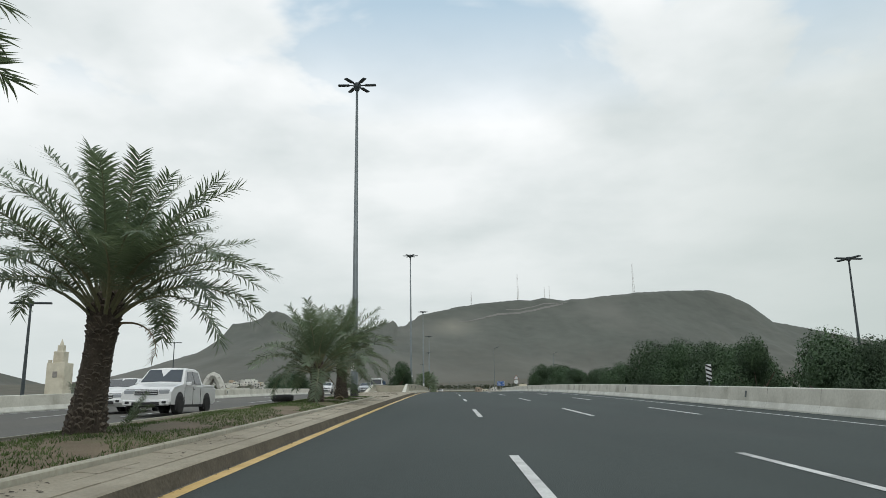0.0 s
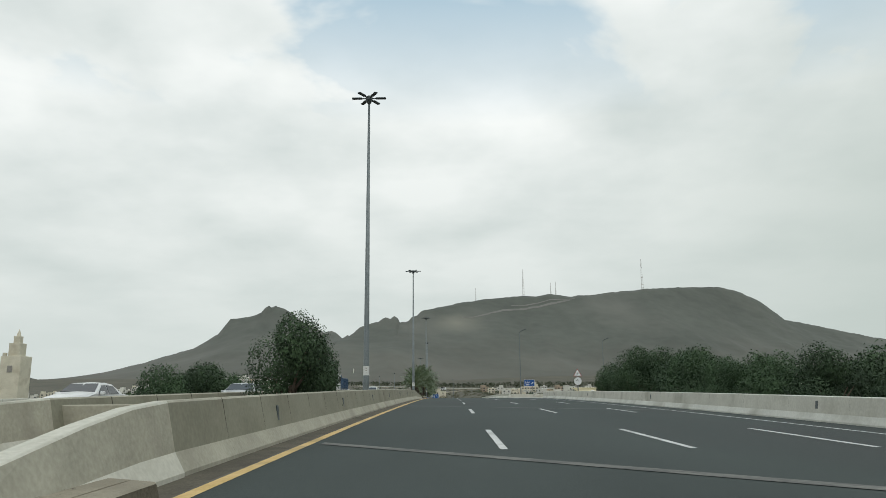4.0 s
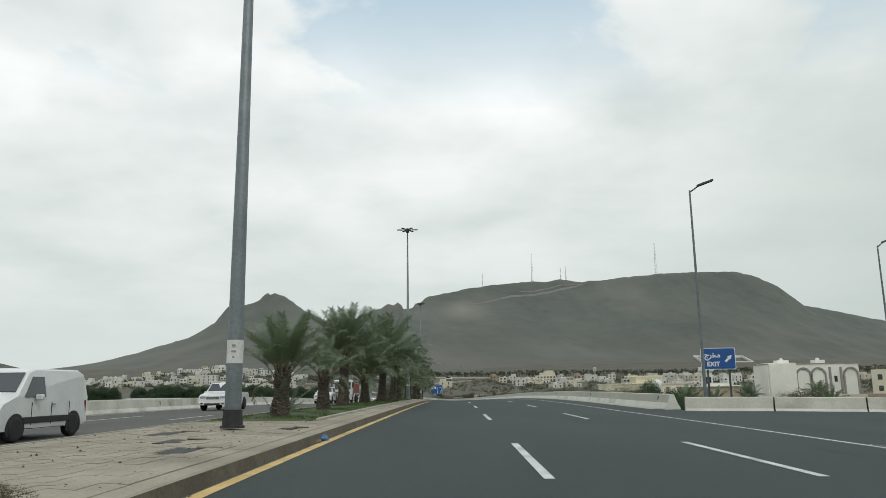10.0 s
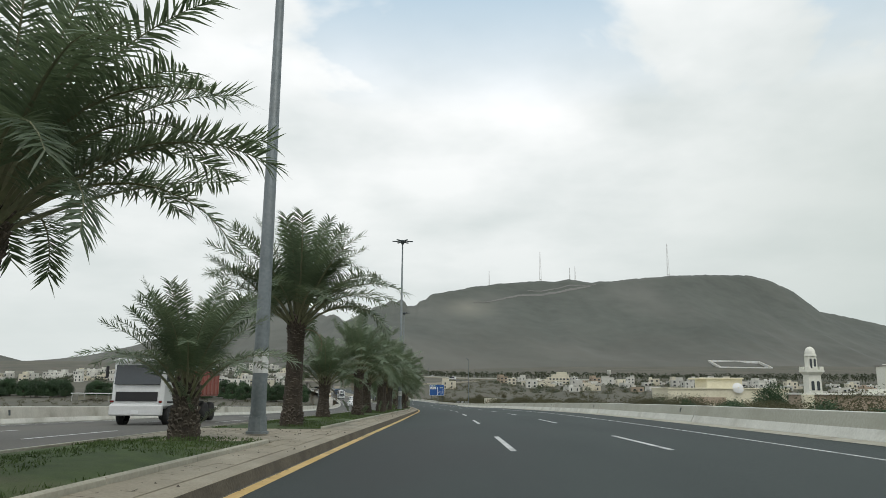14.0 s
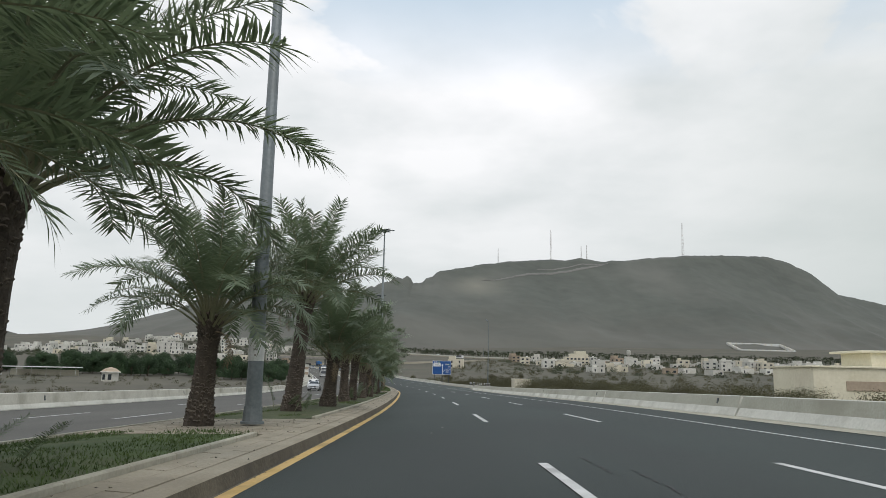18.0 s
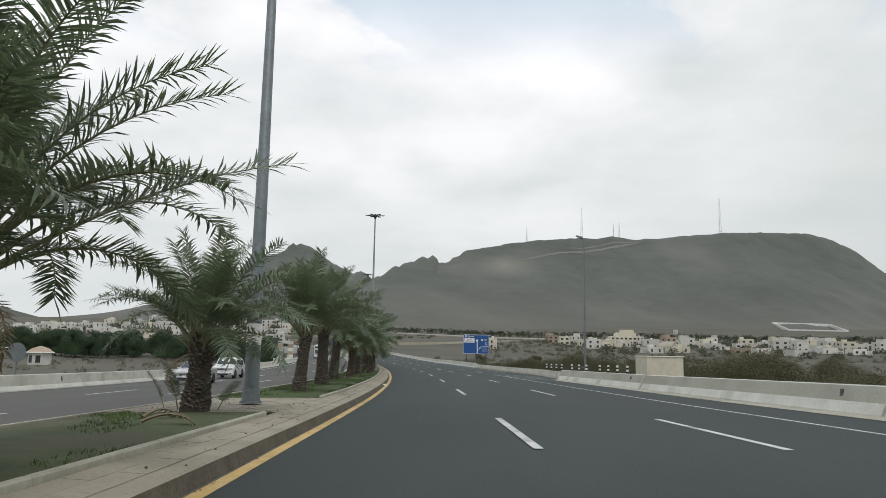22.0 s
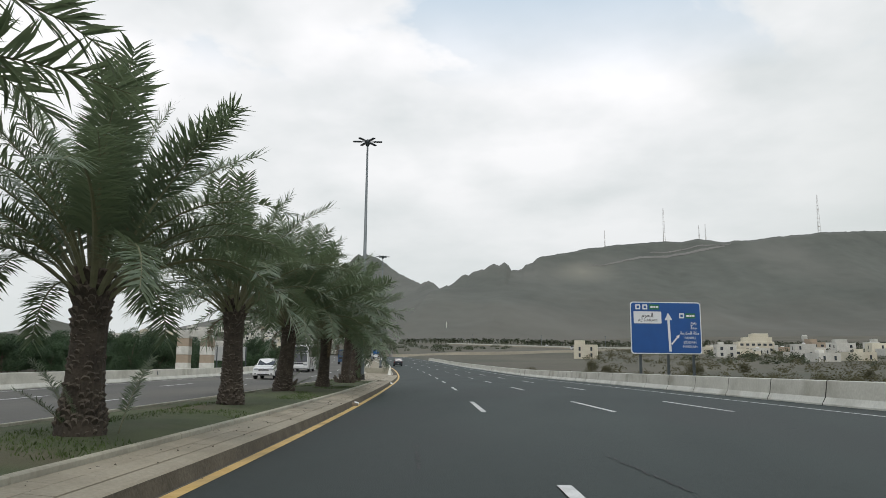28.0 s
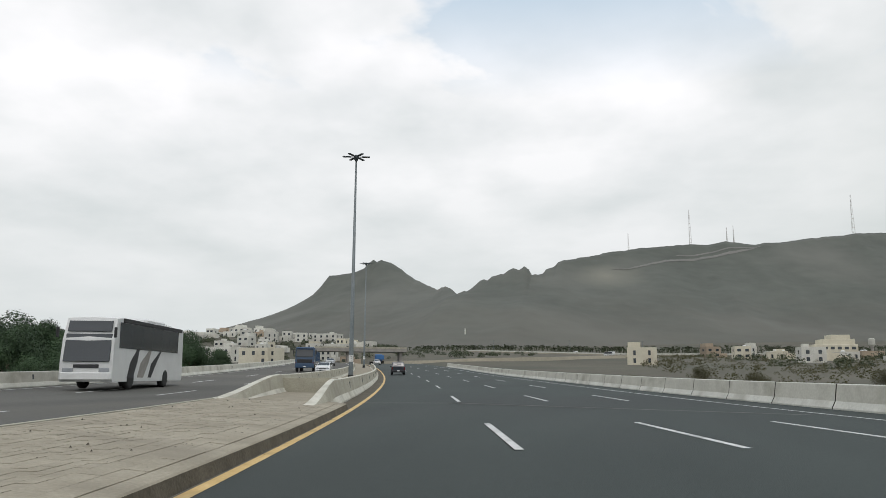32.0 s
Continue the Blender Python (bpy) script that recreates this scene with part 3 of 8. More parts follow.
for a, b, m in BEDS:
    strip("planted_bed", a, b, lambda s, a=a, b=b: [(-4.8, 0.27), (-3.2, 0.29 + 0.09 * min(1.0, (s - a) / 3, (b - s) / 3)), (-1.8, 0.29 + 0.07 * min(1.0, (s - a) / 3, (b - s) / 3)), (-1.17, 0.30)], m, step=2.0, parent=median, label="uneven turf and bare soil" if m is not SOIL else "dry bare soil")
    s = max(a, -4.0)
    while s + STONE_LONG <= b + 0.1:
        placed("edging_stone", EDGING, (), median, at=upright(P(s, -1.13 + edge(s), 0.275), P(s + STONE_LONG, -1.13 + edge(s + STONE_LONG), 0.275)))
        s += STONE_LONG
strip("far_kerb", S0, S1, [(-5.13, 0.0), (-5.12, 0.29), (-4.86, 0.31), (-4.86, 0.26)], CONCRETE, parent=median, label="pale kerb of the oncoming side")


# turf tufts on the beds: too many to count
def tufts(count, spans, label):
    rnd = random.Random(12)
    verts, faces = [], []
    for i in range(count):
        a, b = rnd.choice(spans)
        s, u = rnd.uniform(a, b), rnd.uniform(-4.7, -1.25)
        bare = 0.22 if 316 < s < 380 or s > 459 else -0.12
        if noise.noise((s * 0.3, u * 0.8, 2)) < bare:
            continue
        h = float(np.interp(u, (-4.8, -3.2, -1.8, -1.17), (0.28, 0.38, 0.36, 0.31)))
        c = P(s, u + edge(s), h - 0.01)
        for k in range(4):
            q, tall = rnd.uniform(0, 6.28), rnd.uniform(0.02, 0.075)
            side = Vector((math.cos(q), math.sin(q), 0)) * rnd.uniform(0.006, 0.014)
            lean = Vector((rnd.uniform(-1, 1), rnd.uniform(-1, 1), 0)) * tall * 0.7
            n = len(verts)
            at = c + Vector((rnd.uniform(-0.09, 0.09), rnd.uniform(-0.09, 0.09), 0))
            verts += [at - side, at + side, at + lean + Vector((0, 0, tall))]
            faces.append((n, n + 1, n + 2))
    ob = placed("grass", raw(verts, faces), TUFT)
    return tagged(ob, label, "grass", kind="stuff")


TUFT = surface("grass blade", (0.040, 0.072, 0.016), (0.086, 0.128, 0.034), 0.8, 6, 0.8)
tufts(70000, [(a, b) for a, b, m in BEDS if m is not SOIL] + [(-2, 43)], "short uneven grass of the planted beds")


# ---- concrete barriers, unit by unit ----
def barrier_mesh(length, height, foot=0.30, end=None, joint=0.016, knee=0.34):
    verts = []
    for y, gap, tall in ((0.0, joint, height), (length, -joint, end or height)):
        k = tall / 1.05
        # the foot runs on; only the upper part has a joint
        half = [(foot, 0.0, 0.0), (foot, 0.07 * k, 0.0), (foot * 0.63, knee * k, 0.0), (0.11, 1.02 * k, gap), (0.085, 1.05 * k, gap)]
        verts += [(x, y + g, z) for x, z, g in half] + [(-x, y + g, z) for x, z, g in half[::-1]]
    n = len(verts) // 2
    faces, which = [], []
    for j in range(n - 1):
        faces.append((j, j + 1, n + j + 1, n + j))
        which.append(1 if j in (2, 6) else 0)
    faces += [tuple(range(n))[::-1], tuple(range(n, 2 * n))]
    which += [2, 2]
    return raw(verts, faces, which)


UNIT = 4.0
PALE_FACE = surface("pale stained barrier face", (0.45, 0.44, 0.38), (0.58, 0.57, 0.50), 0.9, 12, 0.85, 0.2, stain=(0.28, 0.265, 0.21), stain_scale=0.6)
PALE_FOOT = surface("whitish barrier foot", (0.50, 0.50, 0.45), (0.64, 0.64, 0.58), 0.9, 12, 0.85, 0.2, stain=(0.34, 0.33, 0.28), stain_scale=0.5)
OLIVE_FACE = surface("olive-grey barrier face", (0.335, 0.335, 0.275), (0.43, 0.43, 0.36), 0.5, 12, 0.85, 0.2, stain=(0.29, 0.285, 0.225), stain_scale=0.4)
SHORT = 2.63
TALL, FRESH, LOW, PALE, SUNK = barrier_mesh(SHORT, 1.04, 0.40), barrier_mesh(SHORT, 1.0, 0.40), barrier_mesh(UNIT, 0.80, joint=0.005), barrier_mesh(20.0, 0.77, 0.40, joint=0.0, knee=0.46), barrier_mesh(UNIT, 0.60, joint=0.006)
# end faces are coloured dark to paint the shade inside the unit gaps
BARRIER_JOINT = surface("shade-dark barrier joint", (0.04, 0.036, 0.03), (0.08, 0.072, 0.06), 3, 30, 0.95)
ENDS = {}
# the last units beside the bridge slope down into the paving: station, next station, height, end height
TAPER = [(152.37, 156.6, 1.04, 0.80), (156.6, 159.5, 0.80, 0.62), (159.5, 162.3, 0.62, 0.43), (162.3, 165.0, 0.43, 0.26)]
SLOPED = [barrier_mesh(b - a, h0, 0.40, end=h1) for a, b, h0, h1 in TAPER]
# foot, skirt and cap share one tone; the steep upper faces have another, mostly darker
for me in [TALL, FRESH, LOW, PALE, SUNK] + SLOPED:
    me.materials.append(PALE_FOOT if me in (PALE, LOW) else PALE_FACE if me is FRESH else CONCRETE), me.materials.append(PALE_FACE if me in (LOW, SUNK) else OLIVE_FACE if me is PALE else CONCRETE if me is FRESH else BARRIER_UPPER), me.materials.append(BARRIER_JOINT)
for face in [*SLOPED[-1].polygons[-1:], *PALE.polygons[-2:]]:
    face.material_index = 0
for me in (TALL, FRESH, LOW, PALE, SUNK):
    ENDS[me.name] = me.copy()
    for face in ENDS[me.name].polygons[-2:]:
        face.material_index = 0
SLOT = box_bm(0.03, 0.16, 0.34, bevel=0.01)
SLOT_MESH = bpy.data.meshes.new("slot")
SLOT.to_mesh(SLOT_MESH), SLOT.free()
SLOT_MESH.materials.append(DARK_METAL)


def between(a, b):
    """A pose at a whose +Y points to b, upright."""
    d = b - a
    q = Matrix.Rotation(math.atan2(-d.x, d.y), 4, "Z") @ Matrix.Rotation(math.atan2(d.z, math.hypot(d.x, d.y)), 4, "X")
    return Matrix.Translation(a) @ q


def barrier(name, label, points, me, slots=0):
    """A row of units through the points, as one structure with a unit for each step."""
    top = empty(name, Matrix.Identity(4), label, "barrier", kind="structure")
    for i, (a, b) in enumerate(zip(points, points[1:])):
        m = between(a, b)
        unit = placed("barrier_unit", ENDS[me.name] if i in (0, len(points) - 2) else me, (), top, at=m)
        if slots and i % slots == (2 if slots == 4 else 1 if slots > 1 else 0):
            tall = me in (TALL, FRESH)
            for side in ((1, -1) if slots == 4 else (-1,) if points[0].x > -6 else (1,)):
                lean = 0.115 / (0.75 if tall else 0.57)
                placed("slot", SLOT_MESH, (), unit, at=pose(side * (0.190 if tall else 0.188 if me is PALE else 0.145), 1.3 if tall else 2.0, 0.63 if tall else 0.52, 0, -side * math.degrees(lean) * 0.75, 0) @ Matrix.Diagonal((1, 1, 1 if tall else 0.75, 1)))
    return top


def row(s0, s1, u, step=UNIT):
    n = int((s1 - s0) / step)
    return [P(s0 + step * i, u(s0 + step * i) if callable(u) else u) for i in range(n + 1)]


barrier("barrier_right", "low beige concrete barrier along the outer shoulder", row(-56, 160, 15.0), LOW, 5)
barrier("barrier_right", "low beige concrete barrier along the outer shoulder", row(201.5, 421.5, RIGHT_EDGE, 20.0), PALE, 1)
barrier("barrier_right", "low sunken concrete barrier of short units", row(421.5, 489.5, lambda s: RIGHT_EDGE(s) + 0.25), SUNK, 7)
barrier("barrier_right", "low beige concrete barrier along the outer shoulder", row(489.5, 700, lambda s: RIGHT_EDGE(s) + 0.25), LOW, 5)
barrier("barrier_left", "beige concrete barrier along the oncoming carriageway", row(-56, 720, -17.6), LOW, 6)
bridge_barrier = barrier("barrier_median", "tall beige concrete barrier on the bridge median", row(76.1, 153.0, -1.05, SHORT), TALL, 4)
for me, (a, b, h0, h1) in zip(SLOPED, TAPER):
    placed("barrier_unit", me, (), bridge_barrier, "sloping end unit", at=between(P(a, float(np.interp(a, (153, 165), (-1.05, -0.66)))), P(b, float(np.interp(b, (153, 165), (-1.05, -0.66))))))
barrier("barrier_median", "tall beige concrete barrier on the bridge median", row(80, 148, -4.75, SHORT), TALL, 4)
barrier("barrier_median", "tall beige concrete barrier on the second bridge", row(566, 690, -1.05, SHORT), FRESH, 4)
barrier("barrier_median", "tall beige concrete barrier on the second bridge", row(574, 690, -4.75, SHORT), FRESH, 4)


def ramp_end(s_low, s_high, u):
    """The sloping concrete nose in which a barrier row ends."""
    verts, faces, which = [], [], []
    count = 7
    k = 10
    for i in range(count):
        f = i / (count - 1)
        s = s_low + (s_high - s_low) * f
        h = 0.26 + 0.78 * (f * f * (3 - 2 * f))
        half = [(0.40, 0.0), (0.40, 0.07), (0.40 - 0.15 * min(1, h), 0.33 * h), (0.11 + 0.1 * (1 - h), 0.97 * h), (0.085 + 0.1 * (1 - h), h)]
        verts += [P(s, u + x, z) for x, z in half] + [P(s, u - x, z) for x, z in half[::-1]]
    for i in range(count - 1):
        for j in range(k - 1):
            faces.append((i * k + j, i * k + j + 1, (i + 1) * k + j + 1, (i + 1) * k + j))
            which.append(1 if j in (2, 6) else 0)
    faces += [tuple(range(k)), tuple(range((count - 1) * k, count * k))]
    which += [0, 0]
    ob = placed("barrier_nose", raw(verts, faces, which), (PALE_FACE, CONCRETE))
    return tagged(ob, "sloping concrete nose that ends a barrier row", "barrier", kind="structure")


for a, b, u in ((69.0, 76.1, -1.02), (70, 80, -4.75), (160, 148, -4.75), (558, 566, -1.02), (560, 574, -4.75)):
    ramp_end(a, b, u)
for s in (80.5, 574.5):
    bm = box_bm(3.5, 0.22, 0.9, (0, 0, 0.45), 0.02)
    ob = part("barrier_cross_wall", bm, CONCRETE, at=stand(s, -2.9))
    tagged(ob, "beige concrete cross wall that closes the bridge median", "wall", kind="structure")


# ---- the plain, with the embankment under the road ----
def plain(x, y):
    z = float(np.interp(y, (-600, 0, 300, 500, 700, 920, 1200, 1500, 1750, 2300, 4000), (-7, -5.5, -4.5, -4.5, 1.0, 10, 20, 38, 58, 66, 70)))
    z += 30 * math.exp(-(((x + 275) / 110) ** 2 + ((y - 1060) / 130) ** 2)) * 0.5
    z += 2.0 * noise.noise((x * 0.004, y * 0.004, 0)) + 0.35 * noise.noise((x * 0.05, y * 0.05, 3))
    return z


MID = np.array([along(s)[0] for s in np.arange(-80, 841, 20.0)])


def ground_height(x, y):
    d = np.hypot(MID[:, 0] - 1.5 - x, MID[:, 1] - y)
    i = int(d.argmin())
    if d[i] > 140:
        return plain(x, y)
    a, b = MID[max(0, i - 1)], MID[min(len(MID) - 1, i + 1)]
    t = (b - a)[:2]
    t = t / np.hypot(*t)
    q = np.array([x, y]) - MID[i][:2]
    u = q[0] * t[1] - q[1] * t[0]
    w = abs(u + 1.5)
    f = min(1.0, max(0.0, (w - 17.5) / 14.0))
    f = f * f * (3 - 2 * f)
    g = min(1.0, max(0.0, (d[i] - 60) / 80.0)) if i in (0, len(MID) - 1) else 0.0
    f = max(f, g)
    return (MID[i][2] - 1.6) * (1 - f) + min(plain(x, y), MID[i][2] + 40) * f


def ground():
    xs = np.unique(np.concatenate([np.arange(-4200, -400, 160), np.arange(-400, -180, 20), np.arange(-180, 60, 5), np.arange(60, 400, 20), np.arange(400, 4300, 160)]))
    ys = np.unique(np.concatenate([np.arange(-900, -120, 60), np.arange(-120, 800, 8), np.arange(800, 1300, 25), np.arange(1300, 4600, 120)]))
    verts = [(x, y, ground_height(x, y)) for y in ys for x in xs]
    n = len(xs)
    faces = [(j * n + i, j * n + i + 1, (j + 1) * n + i + 1, (j + 1) * n + i) for j in range(len(ys) - 1) for i in range(n - 1)]
    ob = placed("ground", raw(verts, faces), DESERT, smooth=True)
    return tagged(ob, "dry stony plain with sparse scrub rising to the mountain", "ground", kind="structure")


ground()

TRACK = surface("pale cut rock", (0.13, 0.13, 0.118), (0.19, 0.185, 0.17), 0.02, 0.3, 0.95)

# ---- the mountain: its ridge from west to east, and slopes down to the plain ----
RIDGE = [(-1700, 2270, 62), (-1490, 2290, 64), (-1455, 2294, 84), (-1425, 2298, 111), (-1408, 2300, 121), (-1388, 2302, 113), (-1350, 2308, 84), (-1315, 2312, 66), (-1205, 2316, 68), (-1124, 2326, 75), (-944, 2349, 122), (-784, 2369, 170), (-720, 2377, 212), (-684, 2383, 260),
         (-632, 2394, 265), (-618, 2397, 269), (-594, 2402, 281), (-584, 2404, 293), (-571, 2407, 304), (-562, 2409, 298), (-547, 2404, 303), (-518, 2388, 292), (-436, 2329, 237), (-352, 2183, 194), (-325, 2133, 198), (-283, 2052, 168), (-270, 2054, 176), (-266, 2056, 174), (-253, 2060, 184), (-239, 2065, 200), (-231, 2068, 203),
         (-224, 2070, 201), (-215, 2074, 209), (-197, 2080, 213), (-191, 2082, 212), (-180, 2086, 221), (-171, 2089, 226), (-159, 2093, 223), (-148, 2097, 231), (-138, 2101, 225),
         (-133, 2112, 215), (-121, 2134, 219), (-112, 2151, 225), (-105, 2164, 234), (-89, 2193, 243), (-79, 2210, 257), (-7, 2313, 285), (79, 2379, 309), (250, 2500, 340),
         (293, 2506, 337), (339, 2513, 347), (414, 2524, 338), (662, 2560, 366), (831, 2680, 389), (1013, 2800, 406), (1091, 2800, 384), (1159, 2800, 350),
         (1242, 2800, 283), (1530, 2800, 220), (2100, 2800, 120)]


def tracks(ob, tree):
    """Pale cut tracks under the summit, laid on the slope."""
    def drape(x, y, over=0.7):
        hit = tree.ray_cast(Vector((x, y, 900)), Vector((0, 0, -1)))[0]
        return Vector((x, y, (hit.z if hit else 0) + over))

    def band(name, way, half, label, mat):
        knots = np.array(way, float)
        k = np.linspace(0, len(knots) - 1, 160)
        xs, ys, ws = (np.interp(k, range(len(knots)), knots[:, c]) for c in range(3))
        verts, faces = [], []
        for i in range(160):
            w = ws[i] * half * (1 + 0.35 * noise.noise((i * 0.35, 2.0, 0)))
            for j in range(5):
                verts.append(drape(xs[i] + 3 * noise.noise((i * 0.5, j, 4)), ys[i] + w * (j / 2 - 1)))
        for i in range(159):
            for j in range(4):
                faces.append((i * 5 + j, (i + 1) * 5 + j, (i + 1) * 5 + j + 1, i * 5 + j + 1))
        placed(name, raw(verts, faces), mat, ob, label, smooth=True)
    band("track", [(40, 2222, 0.4), (60, 2238, 0.5), (120, 2268, 0.9), (170, 2334, 1.2), (270, 2408, 1.3), (340, 2430, 1.1), (400, 2478, 0.8)], 6.5, "pale cut track under the summit", TRACK)
    band("track", [(200, 2392, 0.7), (280, 2440, 1), (345, 2462, 1), (420, 2498, 0.8)], 4, "pale cut track under the summit", TRACK)


def mountain():
    knots = np.array(RIDGE, float)
    length = np.concatenate([[0], np.cumsum(np.hypot(*np.diff(knots[:, :2], axis=0).T))])
    us = np.unique(np.concatenate([np.linspace(0, length[-1], 420), length]))
    top = np.stack([np.interp(us, length, knots[:, k]) for k in range(3)], 1)
    for i, u in enumerate(us):
        top[i, 2] += 3.0 * noise.noise((u * 0.02, 0, 0)) + 2.2 * noise.noise((u * 0.06, 5, 0))
    # the crags belong to the ridge: the flank below follows a smoother line
    flank = np.array([np.average(top, axis=0, weights=np.exp(-((us - u) / 130.0) ** 2)) for u in us])
    vs = np.concatenate([-np.linspace(1, 0.15, 4), np.linspace(0, 1, 44)])
    verts = []
    for i, u in enumerate(us):
        rx, ry, rz = top[i]
        for v in vs:
            if v < 0:
                y, z = ry - v * 900, rz + v * (rz - 20)
                verts.append((rx, y, z))
                continue
            soft = min(1.0, v / 0.22)
            rz = top[i, 2] + (flank[i, 2] - top[i, 2]) * soft
            reach = 640 + 0.9 * (flank[i, 2] - 60)
            y = ry - v * reach
            x = rx * (1 - float(np.interp(rx, (-1300, -1000), (0.0, 0.16))) * v)
            foot = plain(x, y) - 6
            # steep crags on top, straight flank, long fan at the foot
            fall = (1 - v) ** 1.55 if v > 0.08 else 1 - 1.45 * v
            gully = noise.fractal((x * 0.006, y * 0.0025, 1.7), 1.0, 2.1, 5)
            spur = abs(noise.noise((x * 0.009, y * 0.0012, 9.0)))
            z = foot + (rz - foot) * fall + (gully * 26 - spur * 34) * v ** 0.7 * (1 - v) ** 0.8 * min(1.0, (rz - 40) / 220)
            verts.append((x, y, max(z, foot - 2)))
    n = len(vs)
    faces = [(i * n + j, (i + 1) * n + j, (i + 1) * n + j + 1, i * n + j + 1) for i in range(len(us) - 1) for j in range(n - 1)]
    ob = placed("mountain", raw(verts, faces), ROCK, smooth=True)
    tracks(ob, BVHTree.FromPolygons(verts, faces))
    return tagged(ob, "long bare dark brown mountain with a flat summit", "mountain", kind="structure")


mountain()


# ---- lamp masts in the median ----
def six_arm_mast(m, height=19.3, collar=BLACK_PAINT):
    top = empty("street_lamp", m, "tall grey steel mast with six flat lamp heads", "street lamp", "masts in the median")
    part("shaft", tube_bm([(0, 0, 0), (0, 0, 0.5), (0, 0, height)], [0.205, 0.20, 0.07], 12), GALVANISED, top, smooth=True)
    part("base", tube_bm([(0, 0, 0), (0, 0, 0.05), (0, 0, 0.06), (0, 0, 0.42)], [0.29, 0.29, 0.245, 0.225], 12), collar, top, "base collar")
    part("band", tube_bm([(0, 0, 1.5), (0, 0, 2.05)], [0.199, 0.196], 12, cap=False), WHITE_METAL, top, "white sprayed number band")
    for z, w in ((1.92, 0.12), (1.78, 0.15), (1.64, 0.07)):
        part("number_mark", box_bm(w * 0.7, 0.012, 0.045, (0.02, -0.198, z)), STONE_GREY, top, "faded painted mark")
    part("hub", tube_bm([(0, 0, height - 0.35), (0, 0, height - 0.1), (0, 0, height + 0.12), (0, 0, height + 0.2)], [0.12, 0.24, 0.24, 0.10], 12), DARK_METAL, top)
    for k in range(6):
        a = math.radians(60 * k)
        arm = part("arm", tube_bm([(0.15, 0, 0), (0.5, 0, 0.02)], [0.045, 0.04], 6), DARK_METAL, top, at=Matrix.Translation((0, 0, height)) @ Matrix.Rotation(a, 4, "Z"))
        bm = box_bm(0.72, 0.26, 0.09, (0.84, 0, 0.02), 0.03)
        part("lamp_head", bm, DARK_METAL, arm, "flat dark lamp head")
    return top


MASTS = [(43.6, -2.40), (114.4, -2.40), (180.4, -2.45), (246.6, -2.25), (312.7, -1.9), (383.1, -1.95), (456.2, -2.05), (528.0, -2.3), (597.0, -2.55), (672.0, -2.8)]
first = six_arm_mast(stand(MASTS[0][0], MASTS[0][1], 0.33))
for s, u in MASTS[1:]:
    if s in (246.6, 312.7, 383.1, 456.2):
        six_arm_mast(stand(s, u, 0.33), collar=GALVANISED)
        continue
    copy_thing(first, stand(s, u, 0.33) @ Matrix.Diagonal((1, 1, 1.08 if s == 114.4 else 1, 1)))


# ---- date palms ----
def frond_mesh(length, arch, leaflets=84, seed=0, hang=0.25, bare=0.25):
    """A feather leaf that rises along +Z and bends over to +X."""
    rnd = random.Random(seed)
    verts, faces, which = [], [], []
    steps = 10
    line_pts = []
    x = z = 0.0
    for i in range(steps + 1):
        f = i / steps
        ang = radians(4 + arch * f ** 1.25)
        line_pts.append((Vector((x, 0, z)), ang))
        x += math.sin(ang) * length / steps
        z += math.cos(ang) * length / steps

    def on(f):
        k = min(f * steps, steps - 0.001)
        i = int(k)
        a, b = line_pts[i], line_pts[i + 1]
        return a[0].lerp(b[0], k - i), a[1] + (b[1] - a[1]) * (k - i)
    for i in range(steps + 1):
        p, ang = line_pts[i]
        r = 0.05 * (1 - i / steps) ** 1.3 + 0.006
        nrm = Vector((math.cos(ang), 0, -math.sin(ang)))
        verts += [p + Vector((0, r, 0)), p - nrm * r * 0.6, p + Vector((0, -r, 0)), p + nrm * r * 0.8]
    for i in range(steps):
        for j in range(4):
            a, b = i * 4 + j, i * 4 + (j + 1) % 4
            faces.append((a, b, b + 4, a + 4))
            which.append(1)
    for k in range(leaflets):
        f = bare + (1 - bare) * (k + 0.5) / leaflets
        for side in (1, -1):
            g = f + rnd.uniform(-0.008, 0.008)
            p, ang = on(min(1, g))
            tan = Vector((math.sin(ang), 0, math.cos(ang)))
            nrm = Vector((-math.cos(ang), 0, math.sin(ang)))
            reach = (0.27 + 0.31 * math.sin(math.pi * min(1.0, 0.12 + 0.74 * f))) * rnd.uniform(0.85, 1.1) * length / 3.6
            lean = radians(rnd.uniform(44, 66) + 8 * (1 - f) - 14 * max(0.0, f - 0.8) / 0.2)
            out = tan * math.cos(lean) + Vector((0, side, 0)) * math.sin(lean) + nrm * rnd.uniform(-0.15, 0.6)
            out.normalize()
            w = rnd.uniform(0.014, 0.022)
            wide = out.cross(nrm).normalized() * w
            mid = p + out * reach * 0.5 + Vector((0, 0, -hang * 0.05))
            tip = p + out * reach + Vector((0, 0, -hang * reach * 0.6))
            b = len(verts)
            verts += [p - wide * 0.6, p + wide * 0.6, mid + wide, mid - wide, tip]
            faces += [(b, b + 1, b + 2, b + 3), (b + 3, b + 2, b + 4)]
            which += [0, 0]
    me = raw(verts, faces, which)
    return me


FRONDS = []
for i, (ln, arch) in enumerate(((3.75, 26), (3.95, 54), (3.85, 86), (3.4, 112))):
    me = frond_mesh(ln, arch, seed=i)
    me.materials.append(FROND), me.materials.append(RACHIS)
    FRONDS.append(me)
DRY = frond_mesh(2.0, 140, 26, 9, 0.5)
DRY.materials.append(DRY_FROND), DRY.materials.append(DRY_FROND)


